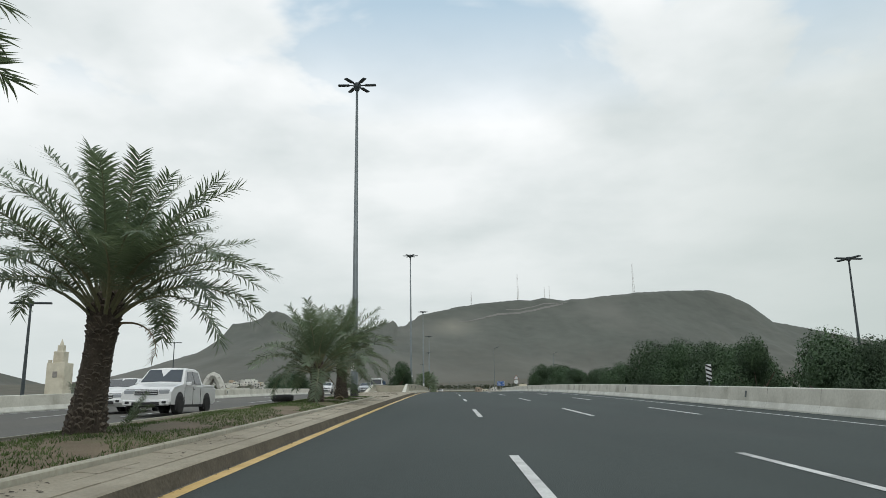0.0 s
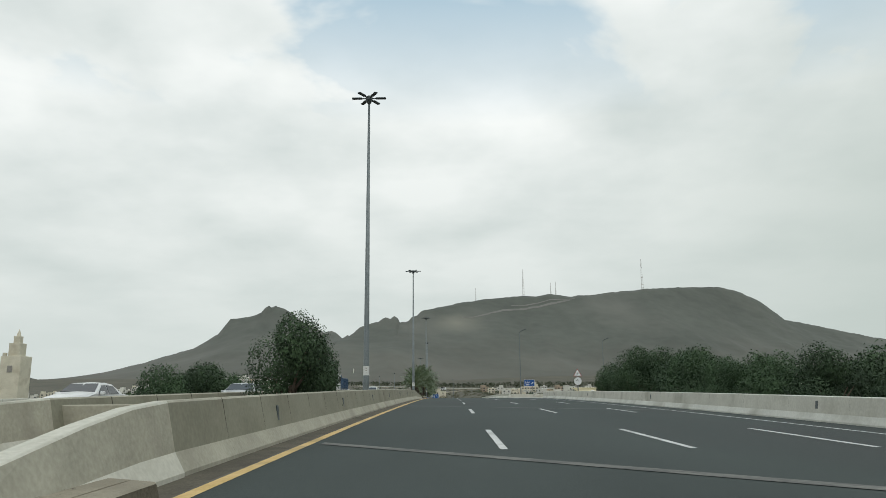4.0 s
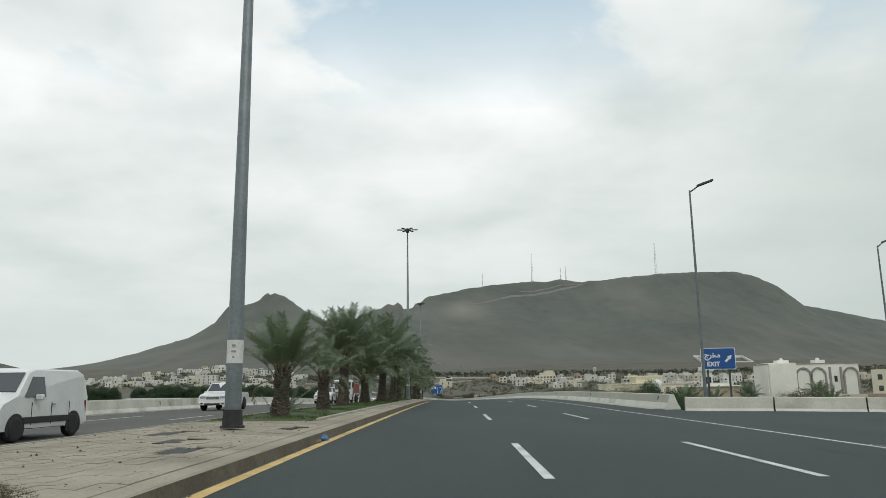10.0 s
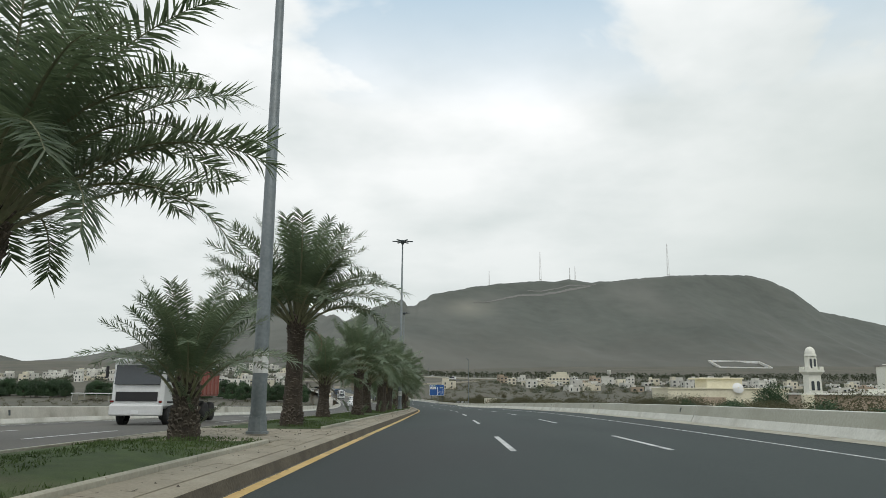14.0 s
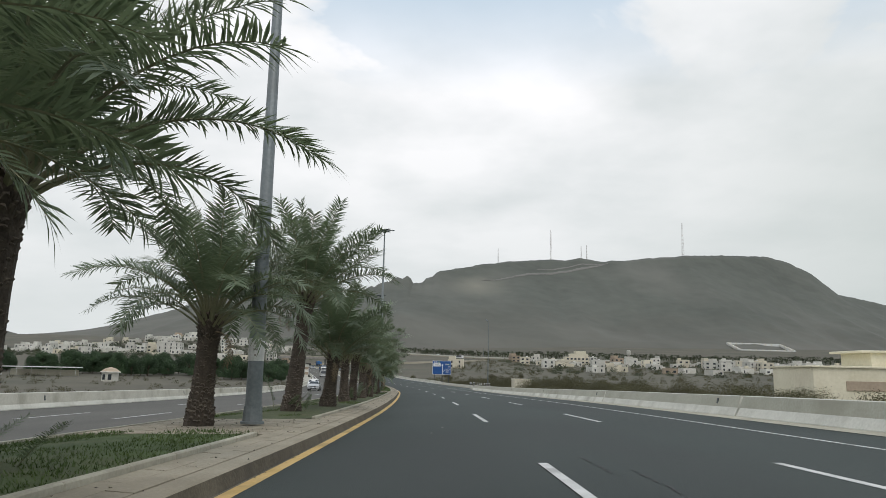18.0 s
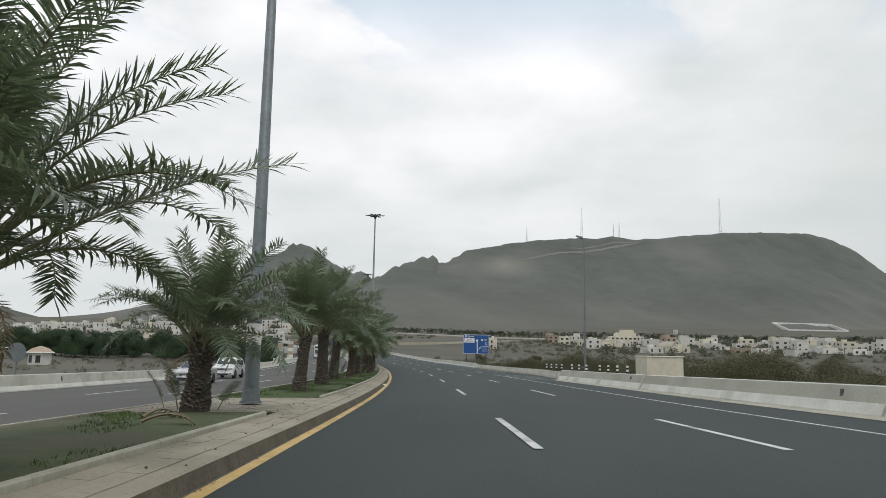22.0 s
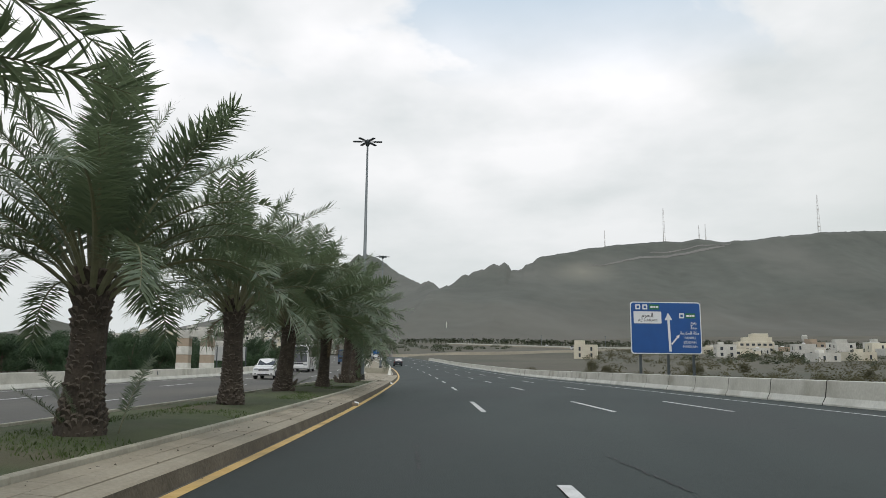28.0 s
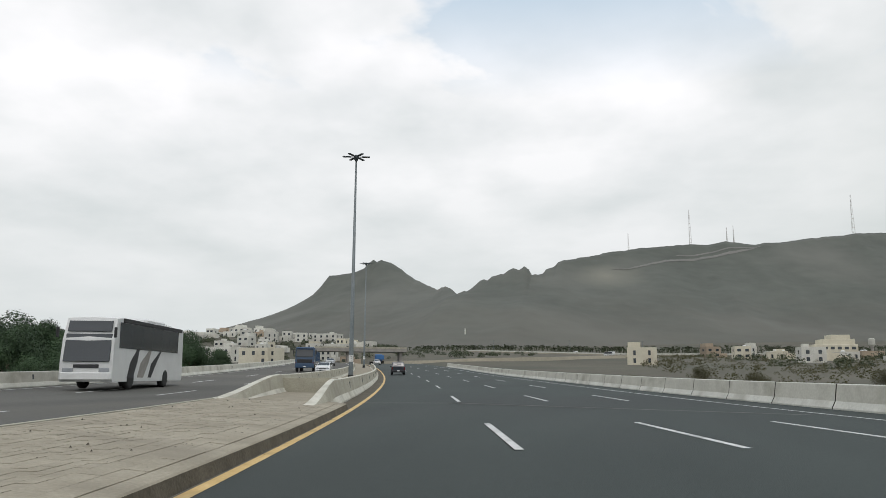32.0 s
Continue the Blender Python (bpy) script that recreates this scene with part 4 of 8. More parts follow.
def trunk_mesh(height, seed, girth=1.0):
    """A trunk wrapped in close rings of cut leaf bases, swollen at the foot and under the crown."""
    rnd = random.Random(seed)
    bm = tube_bm([(0, 0, -0.1), (0, 0, 0.15), (0, 0, 0.55), (0, 0, height * 0.6), (0, 0, height - 0.45), (0, 0, height - 0.1), (0, 0, height + 0.25)], [girth * q for q in (0.40, 0.38, 0.31, 0.27, 0.28, 0.29, 0.12)], 12)
    z = 0.04
    ring = 0
    while z < height + 0.12:
        r = girth * np.interp(z, (0, 0.2, 0.6, height * 0.6, height - 0.6, height - 0.15, height + 0.2), (0.39, 0.39, 0.32, 0.27, 0.285, 0.31, 0.2))
        flare = 1.0 + 1.6 * max(0.0, z - height + 0.8) + 0.6 * max(0.0, 0.5 - z)
        spots = 16 if z < 0.4 else 14
        turn = rnd.uniform(0, 0.7)
        for k in range(spots):
            if rnd.random() < 0.16:
                continue
            a = 2 * math.pi * (k + 0.5 * (ring % 2)) / spots + turn * 0.3 + rnd.uniform(-0.13, 0.13)
            out = Vector((math.cos(a), math.sin(a), 0))
            side = Vector((-math.sin(a), math.cos(a), rnd.uniform(-0.22, 0.22)))
            up = Vector((0, 0, 1))
            p = out * (r - 0.035) + up * (z + rnd.uniform(-0.025, 0.025))
            w, h, d = 0.066 * rnd.uniform(0.5, 1.35), 0.055 * rnd.uniform(0.6, 1.4) * flare, rnd.uniform(0.015, 0.05) * flare
            v = [bm.verts.new(q) for q in (p - side * w, p - side * w * 0.45 - up * 0.035, p + side * w * 0.45 - up * 0.035, p + side * w,
                                           p + side * w * 0.5 + out * d + up * h * 0.8, p + out * d * 1.1 + up * h, p - side * w * 0.5 + out * d + up * h * 0.8,
                                           p + side * w * 0.6 + up * (h + 0.03), p - side * w * 0.6 + up * (h + 0.03))]
            bm.faces.new((v[0], v[1], v[6]))
            bm.faces.new((v[1], v[2], v[4], v[5], v[6]))
            bm.faces.new((v[2], v[3], v[4]))
            bm.faces.new((v[6], v[5], v[4], v[7], v[8])).material_index = 1
            bm.faces.new((v[3], v[7], v[4])).material_index = 1
            bm.faces.new((v[0], v[6], v[8])).material_index = 1
        z += rnd.uniform(0.06, 0.09)
        ring += 1
    me = bpy.data.meshes.new("trunk")
    bm.to_mesh(me), bm.free()
    me.materials.append(BARK), me.materials.append(LEAF_BASE)
    return me


def palm(m, height, seed, spread=1.0, suckers=0, girth=1.0, fall=62, more=0, label="date palm with a rough brown trunk and arching grey-green fronds"):
    rnd = random.Random(seed)
    top = empty("date_palm", m, label, "palm tree", "palms in the median")
    placed("trunk", trunk_mesh(height, seed, girth), (), top)
    count = rnd.randint(41, 46) + (8 if spread > 1.02 else 0) + more
    for i in range(count):
        f = (i + 0.5) / count
        tilt = 2 + 0.74 * (max(72, fall) if spread > 1.1 else fall) * f ** 0.95 + rnd.uniform(-6, 6)
        az = i * 137.5 + rnd.uniform(-14, 14)
        k = f * float(np.interp(fall, (40, 64), (0.55, 1.0)))
        me = FRONDS[0 if k < 0.17 else 1 if k < 0.45 else 2 if k < 0.80 else 3] if rnd.random() < 0.8 else FRONDS[rnd.randint(0, 2)]
        size = spread * rnd.uniform(0.84, 1.06) * (0.94 + 0.02 * min(1, f * 2))
        base = Matrix.Translation((0, 0, height - 0.02 - 0.2 * f)) @ Matrix.Rotation(radians(az), 4, "Z") @ Matrix.Translation((0.08 + 0.14 * f, 0, 0)) @ Matrix.Rotation(radians(tilt), 4, "Y")
        placed("frond", me, (), top, at=base @ Matrix.Rotation(radians(rnd.uniform(-25, 25)), 4, "Z") @ Matrix.Diagonal((size, size, size, 1)))
    for i in range(suckers * 2):
        base = Matrix.Translation((rnd.uniform(-0.5, 0.5), rnd.uniform(-0.5, 0.5), 0)) @ Matrix.Rotation(rnd.uniform(0, 6.28), 4, "Z") @ Matrix.Translation((0.3, 0, 0)) @ Matrix.Rotation(radians(rnd.uniform(5, 40)), 4, "Y")
        k = rnd.uniform(0.2, 0.36)
        placed("sucker", FRONDS[0], (), top, "short green sucker at the foot", at=base @ Matrix.Diagonal((k, k, k, 1)))
    for i in range(rnd.randint(0, 2)):
        base = Matrix.Translation((0, 0, height - 0.3)) @ Matrix.Rotation(rnd.uniform(0, 6.28), 4, "Z") @ Matrix.Translation((0.25, 0, 0)) @ Matrix.Rotation(radians(rnd.uniform(70, 100)), 4, "Y")
        placed("dry_frond", DRY, (), top, "withered brown frond", at=base @ Matrix.Diagonal((0.6, 0.6, 0.6, 1)))
    return top


def cut_stubs(top, count, seed):
    """Short cut suckers that stand round a palm's foot."""
    rnd = random.Random(seed)
    for i in range(count):
        a = rnd.uniform(0, 6.28)
        r, tall = rnd.uniform(0.42, 0.72), rnd.uniform(0.22, 0.55)
        out = Vector((math.cos(a), math.sin(a), 0))
        part("cut_sucker", tube_bm([out * r, out * (r + 0.08) + Vector((0, 0, tall * 0.6)), out * (r + 0.2) + Vector((0, 0, tall))], [0.07, 0.075, 0.045], 6), LEAF_BASE, top, "cut brown sucker stub")


# station, offset, trunk height, crown size, lean to the road in degrees
PALMS = [(5.0, -3.6, 3.9, 1.0, 0), (13.4, -3.42, 2.3, 0.88, 7), (31.5, -2.5, 1.4, 0.84, 0), (37.5, -2.3, 2.0, 0.84, 0), (187.3, -2.95, 1.4, 0.60, 2), (194.4, -2.8, 1.45, 0.5, 0), (203.0, -3.25, 2.6, 0.86, 1), (212.2, -3.2, 1.6, 1.0, 1),
         (219.8, -2.85, 2.75, 1.14, 4), (228.0, -2.7, 2.75, 0.95, 6), (236.0, -3.2, 3.1, 1.0, 3), (244, -3.2, 1.05, 0.72, 0), (252, -2.5, 3.4, 1.06, 1), (262.5, -3.2, 1.65, 0.7, 2), (269, -2.3, 2.5, 0.9, 0)]
PALMS += [(277, -2.6, 2.1, 0.95, 0), (284, -2.2, 2.4, 0.95, 0), (291, -2.5, 2.5, 1.0, 0), (298, -2.5, 2.2, 0.95, 0), (302.8, -2.85, 3.3, 1.04, 4), (312.4, -3.1, 2.5, 0.92, 3), (320, -2.3, 3.9, 0.98, 5), (325.5, -1.75, 2.1, 0.95, 5),
          (333.5, -1.9, 2.15, 0.72, 0), (336.6, -1.78, 2.4, 0.8, 4), (342.9, -1.65, 1.85, 0.68, 0), (348.6, -1.5, 2.05, 0.74, 0), (354, -2.05, 2.9, 0.98, 6), (360.4, -1.7, 2.0, 0.82, 5), (367.5, -1.75, 1.5, 0.7, 0)]
PALMS += [(371.0, -2.3, 2.0, 0.98, 1), (380.2, -2.5, 1.5, 0.75, 4), (390.8, -1.98, 2.2, 0.82, 5), (399, -2.2, 2.6, 0.95, 0), (409.2, -2.75, 2.9, 0.92, 5), (417.5, -2.3, 2.0, 0.95, 3), (427.4, -2.5, 2.5, 0.98, 3),
          (434.5, -2.0, 2.3, 0.9, 0), (440.3, -1.7, 2.0, 0.74, 0), (445.6, -2.2, 3.75, 1.0, 5), (454, -2.6, 3.2, 0.98, 2), (461, -2.0, 1.9, 0.85, 0), (466, -1.8, 2.2, 0.9, 0), (472, -1.9, 2.3, 0.9, 0)]
PALMS += [(480, -2.2, 2.2, 1.0, 0), (489, -2.5, 2.6, 1.0, 0), (500, -3.3, 2.8, 1.28, 5), (506.8, -2.6, 2.6, 1.18, 3), (515.5, -2.4, 3.75, 1.08, 4), (524.5, -2.45, 2.65, 0.84, 5), (529.4, -3.15, 5.7, 0.92, 0)]
# slimmer palms with upright crowns, and one full crown that hangs low: girth, fall of the crown, more fronds
HABIT = {244: (0.9, 44, -4), 31.5: (0.9, 86, -2), 37.5: (0.9, 84, -2), 302.8: (1.0, 60, -8), 427.4: (1.0, 74, 6), 434.5: (0.95, 78, 4), 187.3: (0.85, 46, -8), 194.4: (0.8, 66, -28), 500: (1.1, 76, 8), 333.5: (0.78, 36, -6), 336.6: (0.78, 38, 0), 342.9: (0.75, 44, -4), 348.6: (0.75, 46, -4), 354: (0.8, 50, 0), 360.4: (0.8, 50, 0), 367.5: (0.8, 52, 0), 390.8: (0.72, 50, 0), 380.2: (0.85, 58, 0), 262.5: (0.85, 58, 0),
         529.4: (0.62, 66, -6), 524.5: (0.9, 84, 6), 515.5: (0.9, 84, 0), 219.8: (1.0, 74, 8), 236.0: (0.95, 66, 6), 228.0: (0.95, 56, -2), 506.8: (0.92, 96, 4), 252: (1.0, 62, 0)}
for i, (s, u, h, crown, lean) in enumerate(PALMS):
    tip = Matrix.Rotation(radians(lean), 4, "Y") @ Matrix.Rotation(radians(2.5 * math.sin(i * 1.7)), 4, "X") @ Matrix.Rotation(radians(57 * i), 4, "Z")
    one = palm(stand(s, u, 0.34) @ tip, h, 100 + i, crown, (0, 2, 0, 0, 3)[i % 5], *HABIT.get(s, (0.92, 64, 0)))
    if s in (515.5, 524.5, 500):
        cut_stubs(one, {515.5: 16, 524.5: 6, 500: 5}[s], i)

# ---- roadside: materials ----
def plainly(name, colour, rough=0.5, metal=0.0, spec=0.5, coat=0.0):
    d = tuple(c * 0.86 for c in colour)
    m = surface(name, d, colour, 1.2, 16, rough, 0.0, metal=metal, spec=spec, local=True)
    if coat:
        m.node_tree.nodes["Principled BSDF"].inputs["Coat Weight"].default_value = coat
    return m


LEAF = surface("dark green leaf", (0.018, 0.042, 0.016), (0.048, 0.092, 0.034), 0.35, 3, 0.75, local=True, vary=0.2)
SCRUB_LEAF = surface("dusty acacia leaf", (0.056, 0.055, 0.026), (0.090, 0.086, 0.042), 0.35, 3, 0.75, local=True, vary=0.2)
lets_light(SCRUB_LEAF, 0.35, (0.13, 0.125, 0.06))
TOWN_LEAF = surface("dusty town foliage", (0.04, 0.055, 0.03), (0.085, 0.10, 0.055), 0.1, 1.0, 0.85)
BRANCH = surface("grey branch bark", (0.07, 0.055, 0.04), (0.15, 0.12, 0.09), 3, 20, 0.95, 0.5, local=True)
RENDER_WHITE = surface("white wall render", (0.47, 0.465, 0.42), (0.66, 0.655, 0.61), 0.15, 2.5, 0.9, local=True, vary=0.16, stain=(0.40, 0.38, 0.33), stain_scale=0.12)
RENDER_CREAM = surface("cream wall render", (0.52, 0.49, 0.39), (0.66, 0.62, 0.51), 0.15, 2.5, 0.9, local=True, vary=0.12, stain=(0.40, 0.35, 0.26), stain_scale=0.12)
RENDER_OCHRE = surface("ochre wall render", (0.30, 0.24, 0.18), (0.40, 0.33, 0.25), 0.15, 2.5, 0.9, local=True, vary=0.15)
FRESH_WHITE = surface("bright white render", (0.68, 0.68, 0.60), (0.80, 0.80, 0.73), 0.15, 2.5, 0.9, local=True, stain=(0.56, 0.54, 0.46), stain_scale=0.12)
FRESH_CREAM = surface("bright cream render", (0.64, 0.60, 0.45), (0.76, 0.72, 0.57), 0.15, 2.5, 0.9, local=True, stain=(0.54, 0.48, 0.35), stain_scale=0.12)
PANE = plainly("dark window glass", (0.035, 0.042, 0.05), 0.12, spec=0.8)
SIGN_BLUE = plainly("blue sign sheeting", (0.012, 0.085, 0.30), 0.35)
SIGN_GREEN = plainly("green sign sheeting", (0.02, 0.16, 0.07), 0.4)
SIGN_WHITE = plainly("white sign sheeting", (0.75, 0.77, 0.78), 0.4)
BOARD_GREY = plainly("weathered board face", (0.42, 0.43, 0.42), 0.7)
SIGN_RED = plainly("faded red sign sheeting", (0.34, 0.055, 0.05), 0.5)
SIGN_BLACK = plainly("black sign sheeting", (0.012, 0.012, 0.014), 0.5)
ROOF_WHITE = plainly("white sheet roof", (0.70, 0.71, 0.70), 0.5)


def ground_at(x, y):
    return ground_height(x, y)


# ---- trees ----
def crown_mesh(radius, tall, leaves, seed, leaf=0.30, lobes=9, low=0.25):
    """Leaves clustered on uneven lobes, with gaps between them."""
    rnd = random.Random(seed)
    centres = []
    for i in range(lobes):
        a = 2.4 * i + rnd.uniform(-0.4, 0.4)
        f = rnd.uniform(0.0, 1.0)
        r = radius * (0.62 * math.sin(math.pi * (0.25 + 0.65 * f)))
        centres.append((Vector((math.cos(a) * r, math.sin(a) * r, tall * (low + (0.86 - low) * f))), radius * rnd.uniform(0.34, 0.52)))
    centres.append((Vector((0, 0, tall * 0.82)), radius * 0.42))
    verts, faces = [], []
    for k in range(leaves):
        c, r = centres[rnd.randrange(len(centres))]
        d = Vector((rnd.gauss(0, 1), rnd.gauss(0, 1), rnd.gauss(0, 1))).normalized()
        p = c + d * r * rnd.uniform(0.55, 1.0) ** 0.5 * rnd.uniform(0.85, 1.16)
        if p.z < tall * 0.10:
            continue
        n = (d + Vector((rnd.uniform(-0.9, 0.9), rnd.uniform(-0.9, 0.9), rnd.uniform(-0.3, 0.9)))).normalized()
        s = n.orthogonal().normalized()
        s = Matrix.Rotation(rnd.uniform(0, 6.28), 3, n) @ s
        t = n.cross(s)
        w = leaf * rnd.uniform(0.6, 1.25)
        b = len(verts)
        verts += [p - s * w, p + t * w * 0.6 + s * w * 0.2, p + s * w * 0.9 - t * w * 0.45]
        faces.append((b, b + 1, b + 2))
    return raw(verts, faces)


def limbs_bm(tall, radius, seed, thick=0.16):
    rnd = random.Random(seed)
    bm = tube_bm([(0, 0, -0.3), (0.04, 0, tall * 0.2), (-0.03, 0.05, tall * 0.45)], [thick * 1.3, thick, thick * 0.75], 7)
    for i in range(5):
        a = 1.26 * i + rnd.uniform(-0.3, 0.3)
        z = tall * rnd.uniform(0.2, 0.42)
        r = radius * rnd.uniform(0.45, 0.7)
        tube_bm([(0, 0, z), (math.cos(a) * r * 0.5, math.sin(a) * r * 0.5, z + tall * 0.17), (math.cos(a) * r, math.sin(a) * r, z + tall * 0.3)], [thick * 0.6, thick * 0.4, thick * 0.15], 5, bm)
    return bm


TREES = {}
for name, radius, tall, leaves, leaf, mat, n in (("hedge", 2.6, 6.0, 22000, 0.085, LEAF, 5), ("belt", 2.6, 6.0, 18000, 0.10, LEAF, 4), ("scrub", 2.6, 3.6, 26000, 0.05, SCRUB_LEAF, 4)):
    TREES[name] = []
    for i in range(n):
        cm = crown_mesh(radius, tall, leaves, 40 + i, leaf, 11 if name == "scrub" else 16, 0.3 if name == "scrub" else 0.12)
        cm.materials.append(mat)
        bm = limbs_bm(tall, radius, 60 + i, 0.10 if name == "scrub" else 0.15)
        tm = bpy.data.meshes.new("trunk")
        bm.to_mesh(tm), bm.free()
        tm.materials.append(BRANCH)
        TREES[name].append((cm, tm))


def tree(kind, x, y, size, squat, seed, label, group, z=None):
    rnd = random.Random(seed)
    cm, tm = TREES[kind][seed % len(TREES[kind])]
    m = Matrix.Translation((x, y, ground_at(x, y) if z is None else z)) @ Matrix.Rotation(rnd.uniform(0, 6.28), 4, "Z")
    top = empty("acacia" if kind == "scrub" else "tree", m, label, "tree", group)
    sc = Matrix.Diagonal((size * squat, size * squat, size, 1))
    placed("trunk", tm, (), top, at=sc)
    placed("crown", cm, (), top, at=sc)
    return top


def road_xy(s, u):
    p, n, _ = along(s)
    return p[0] + n[0] * u, p[1] + n[1] * u, p[2]


# dense dark trees beyond the first outer barrier; tops stand at these heights over the road
rnd = random.Random(5)
for i, s in enumerate(np.arange(10, 152, 2.3)):
    over = float(np.interp(s, (0, 30, 40, 60, 65, 70, 80, 90, 115, 126, 135, 152), (2.2, 2.6, 4.0, 4.5, 4.8, 3.0, 2.8, 2.9, 3.4, 5.0, 5.6, 4.2))) + rnd.uniform(-0.5, 0.5)
    u = 21.0 + rnd.uniform(-1.2, 2.2)
    if 136 < s < 149:
        continue
    x, y, z = road_xy(s, u)
    g = ground_at(x, y)
    tree("hedge", x, y, (z + over - g) / 6.7, rnd.uniform(0.7, 0.95), i, "dense dark green tree beyond the concrete barrier", "trees beside the road", g)
for i, s in enumerate(np.arange(20, 156, 7.0)):
    x, y, z = road_xy(s + rnd.uniform(-2, 2), 27.5 + rnd.uniform(-1.5, 2))
    if 132 < s < 150:
        continue
    tree("hedge", x, y, (z + 3.2 + rnd.uniform(-0.6, 0.6) - ground_at(x, y)) / 6.7, 0.9, 7 * i, "dense dark green tree beyond the concrete barrier", "trees beside the road")
for s, u, over in ((158, 24.5, 3.8), (163, 27, 4.2), (161, 30, 3.8), (104, 25, 3.2)):
    x, y, z = road_xy(s, u)
    g = ground_at(x, y)
    tree("hedge", x, y, (z + over - g) / 6.3, 0.85, int(s), "rounded dark green tree beside the road", "trees beside the road", g)
# the lone tree in the gap of the first bridge
x, y, z = road_xy(93, -2.75)
tree("hedge", x, y, 0.80, 0.85, 3, "bushy green tree growing between the bridge barriers", "trees beside the road", z - 0.9)
tree("hedge", *road_xy(97, -2.7)[:2], 0.72, 0.7, 6, "bushy green tree growing between the bridge barriers", "trees beside the road", z - 0.9)
# left of the oncoming carriageway
for i, (s, u, over) in enumerate(((155, -32, 5.6), (165, -30, 6.0), (172, -28, 4.9), (185, -30, 3.2), (176, -36, 4.6), (183, -38, 5.2), (191, -37, 7.8), (197, -35, 5.6), (204, -37, 4.8),
                                  (210, -34, 4.0), (199, -30, 3.6))):
    x, y, z = road_xy(s, u)
    g = ground_at(x, y)
    tree("belt", x, y, (z + over - g) / 6.6, 0.85, 11 + i, "dense dark green tree beyond the oncoming lanes", "trees beside the road", g)
# the park of tall trees west of the oncoming lanes: depth rows, uneven tops
for i in range(150):
    x = rnd.uniform(-330, -78)
    y = (float(np.interp(x, (-330, -180, -130, -100, -78), (640, 622, 612, 592, 588))) + (i % 3) * 14 + rnd.uniform(0, 12))
    over = float(np.interp(x, (-330, -200, -120, -90, -78), (9.5, 10.0, 9.4, 8.8, 6.5))) + rnd.uniform(-2.6, 1.2)
    g = ground_at(x, y)
    tree("belt", x, y, (over - g) / 6.6, rnd.uniform(0.75, 1.1), i, "dense dark green park tree beyond the oncoming lanes", "park trees", g)
for i, s in enumerate(np.arange(590, 690, 6.0)):
    x, y, z = road_xy(s, -30 + rnd.uniform(-4, 3))
    g = ground_at(x, y)
    tree("belt", x, y, (z + 3.4 + rnd.uniform(-1, 1.0) - g) / 6.4, 0.95, i, "dense green tree beside the oncoming bridge", "park trees", g)
# dusty scrub on the low ground to the right
for i in range(150):
    s = rnd.uniform(270, 560) if i < 120 else rnd.uniform(470, 700)
    u = (rnd.uniform(19, 30) if i % 3 else rnd.uniform(30, 62)) if i < 120 else rnd.uniform(24, 110)
    x, y, z = road_xy(s, u)
    if 36 < x < 84 and 380 < y < 430 or 2 < x < 12 and 420 < y < 430:
        continue
    g = ground_at(x, y)
    size = max(0.55, (z + (rnd.uniform(0.5, 1.8) if s < 405 else rnd.uniform(0.9, 2.7) if s < 498 else rnd.uniform(-0.6, 0.5)) - g) / 3.9) if i < 120 else rnd.uniform(0.5, 0.8)
    tree("scrub", x, y, size, rnd.uniform(0.9, 1.3), i, "dusty grey-green acacia on the low ground", "roadside scrub", g)


# ---- buildings ----
def window_mesh(w, h):
    bm = box_bm(w, 0.10, h, (0, 0, 0))
    me = bpy.data.meshes.new("window")
    bm.to_mesh(me), bm.free()
    me.materials.append(PANE)
    return me


WINDOWS = [window_mesh(1.3, 1.5), window_mesh(1.8, 1.3), window_mesh(0.9, 1.7)]
TANK = bpy.data.meshes.new("water_tank")
bm = tube_bm([(0, 0, 0), (0, 0, 0.2), (0, 0, 1.3), (0, 0, 1.6)], [0.75, 0.9, 0.9, 0.3], 10)
bm.to_mesh(TANK), bm.free()
TANK.materials.append(ROOF_WHITE)


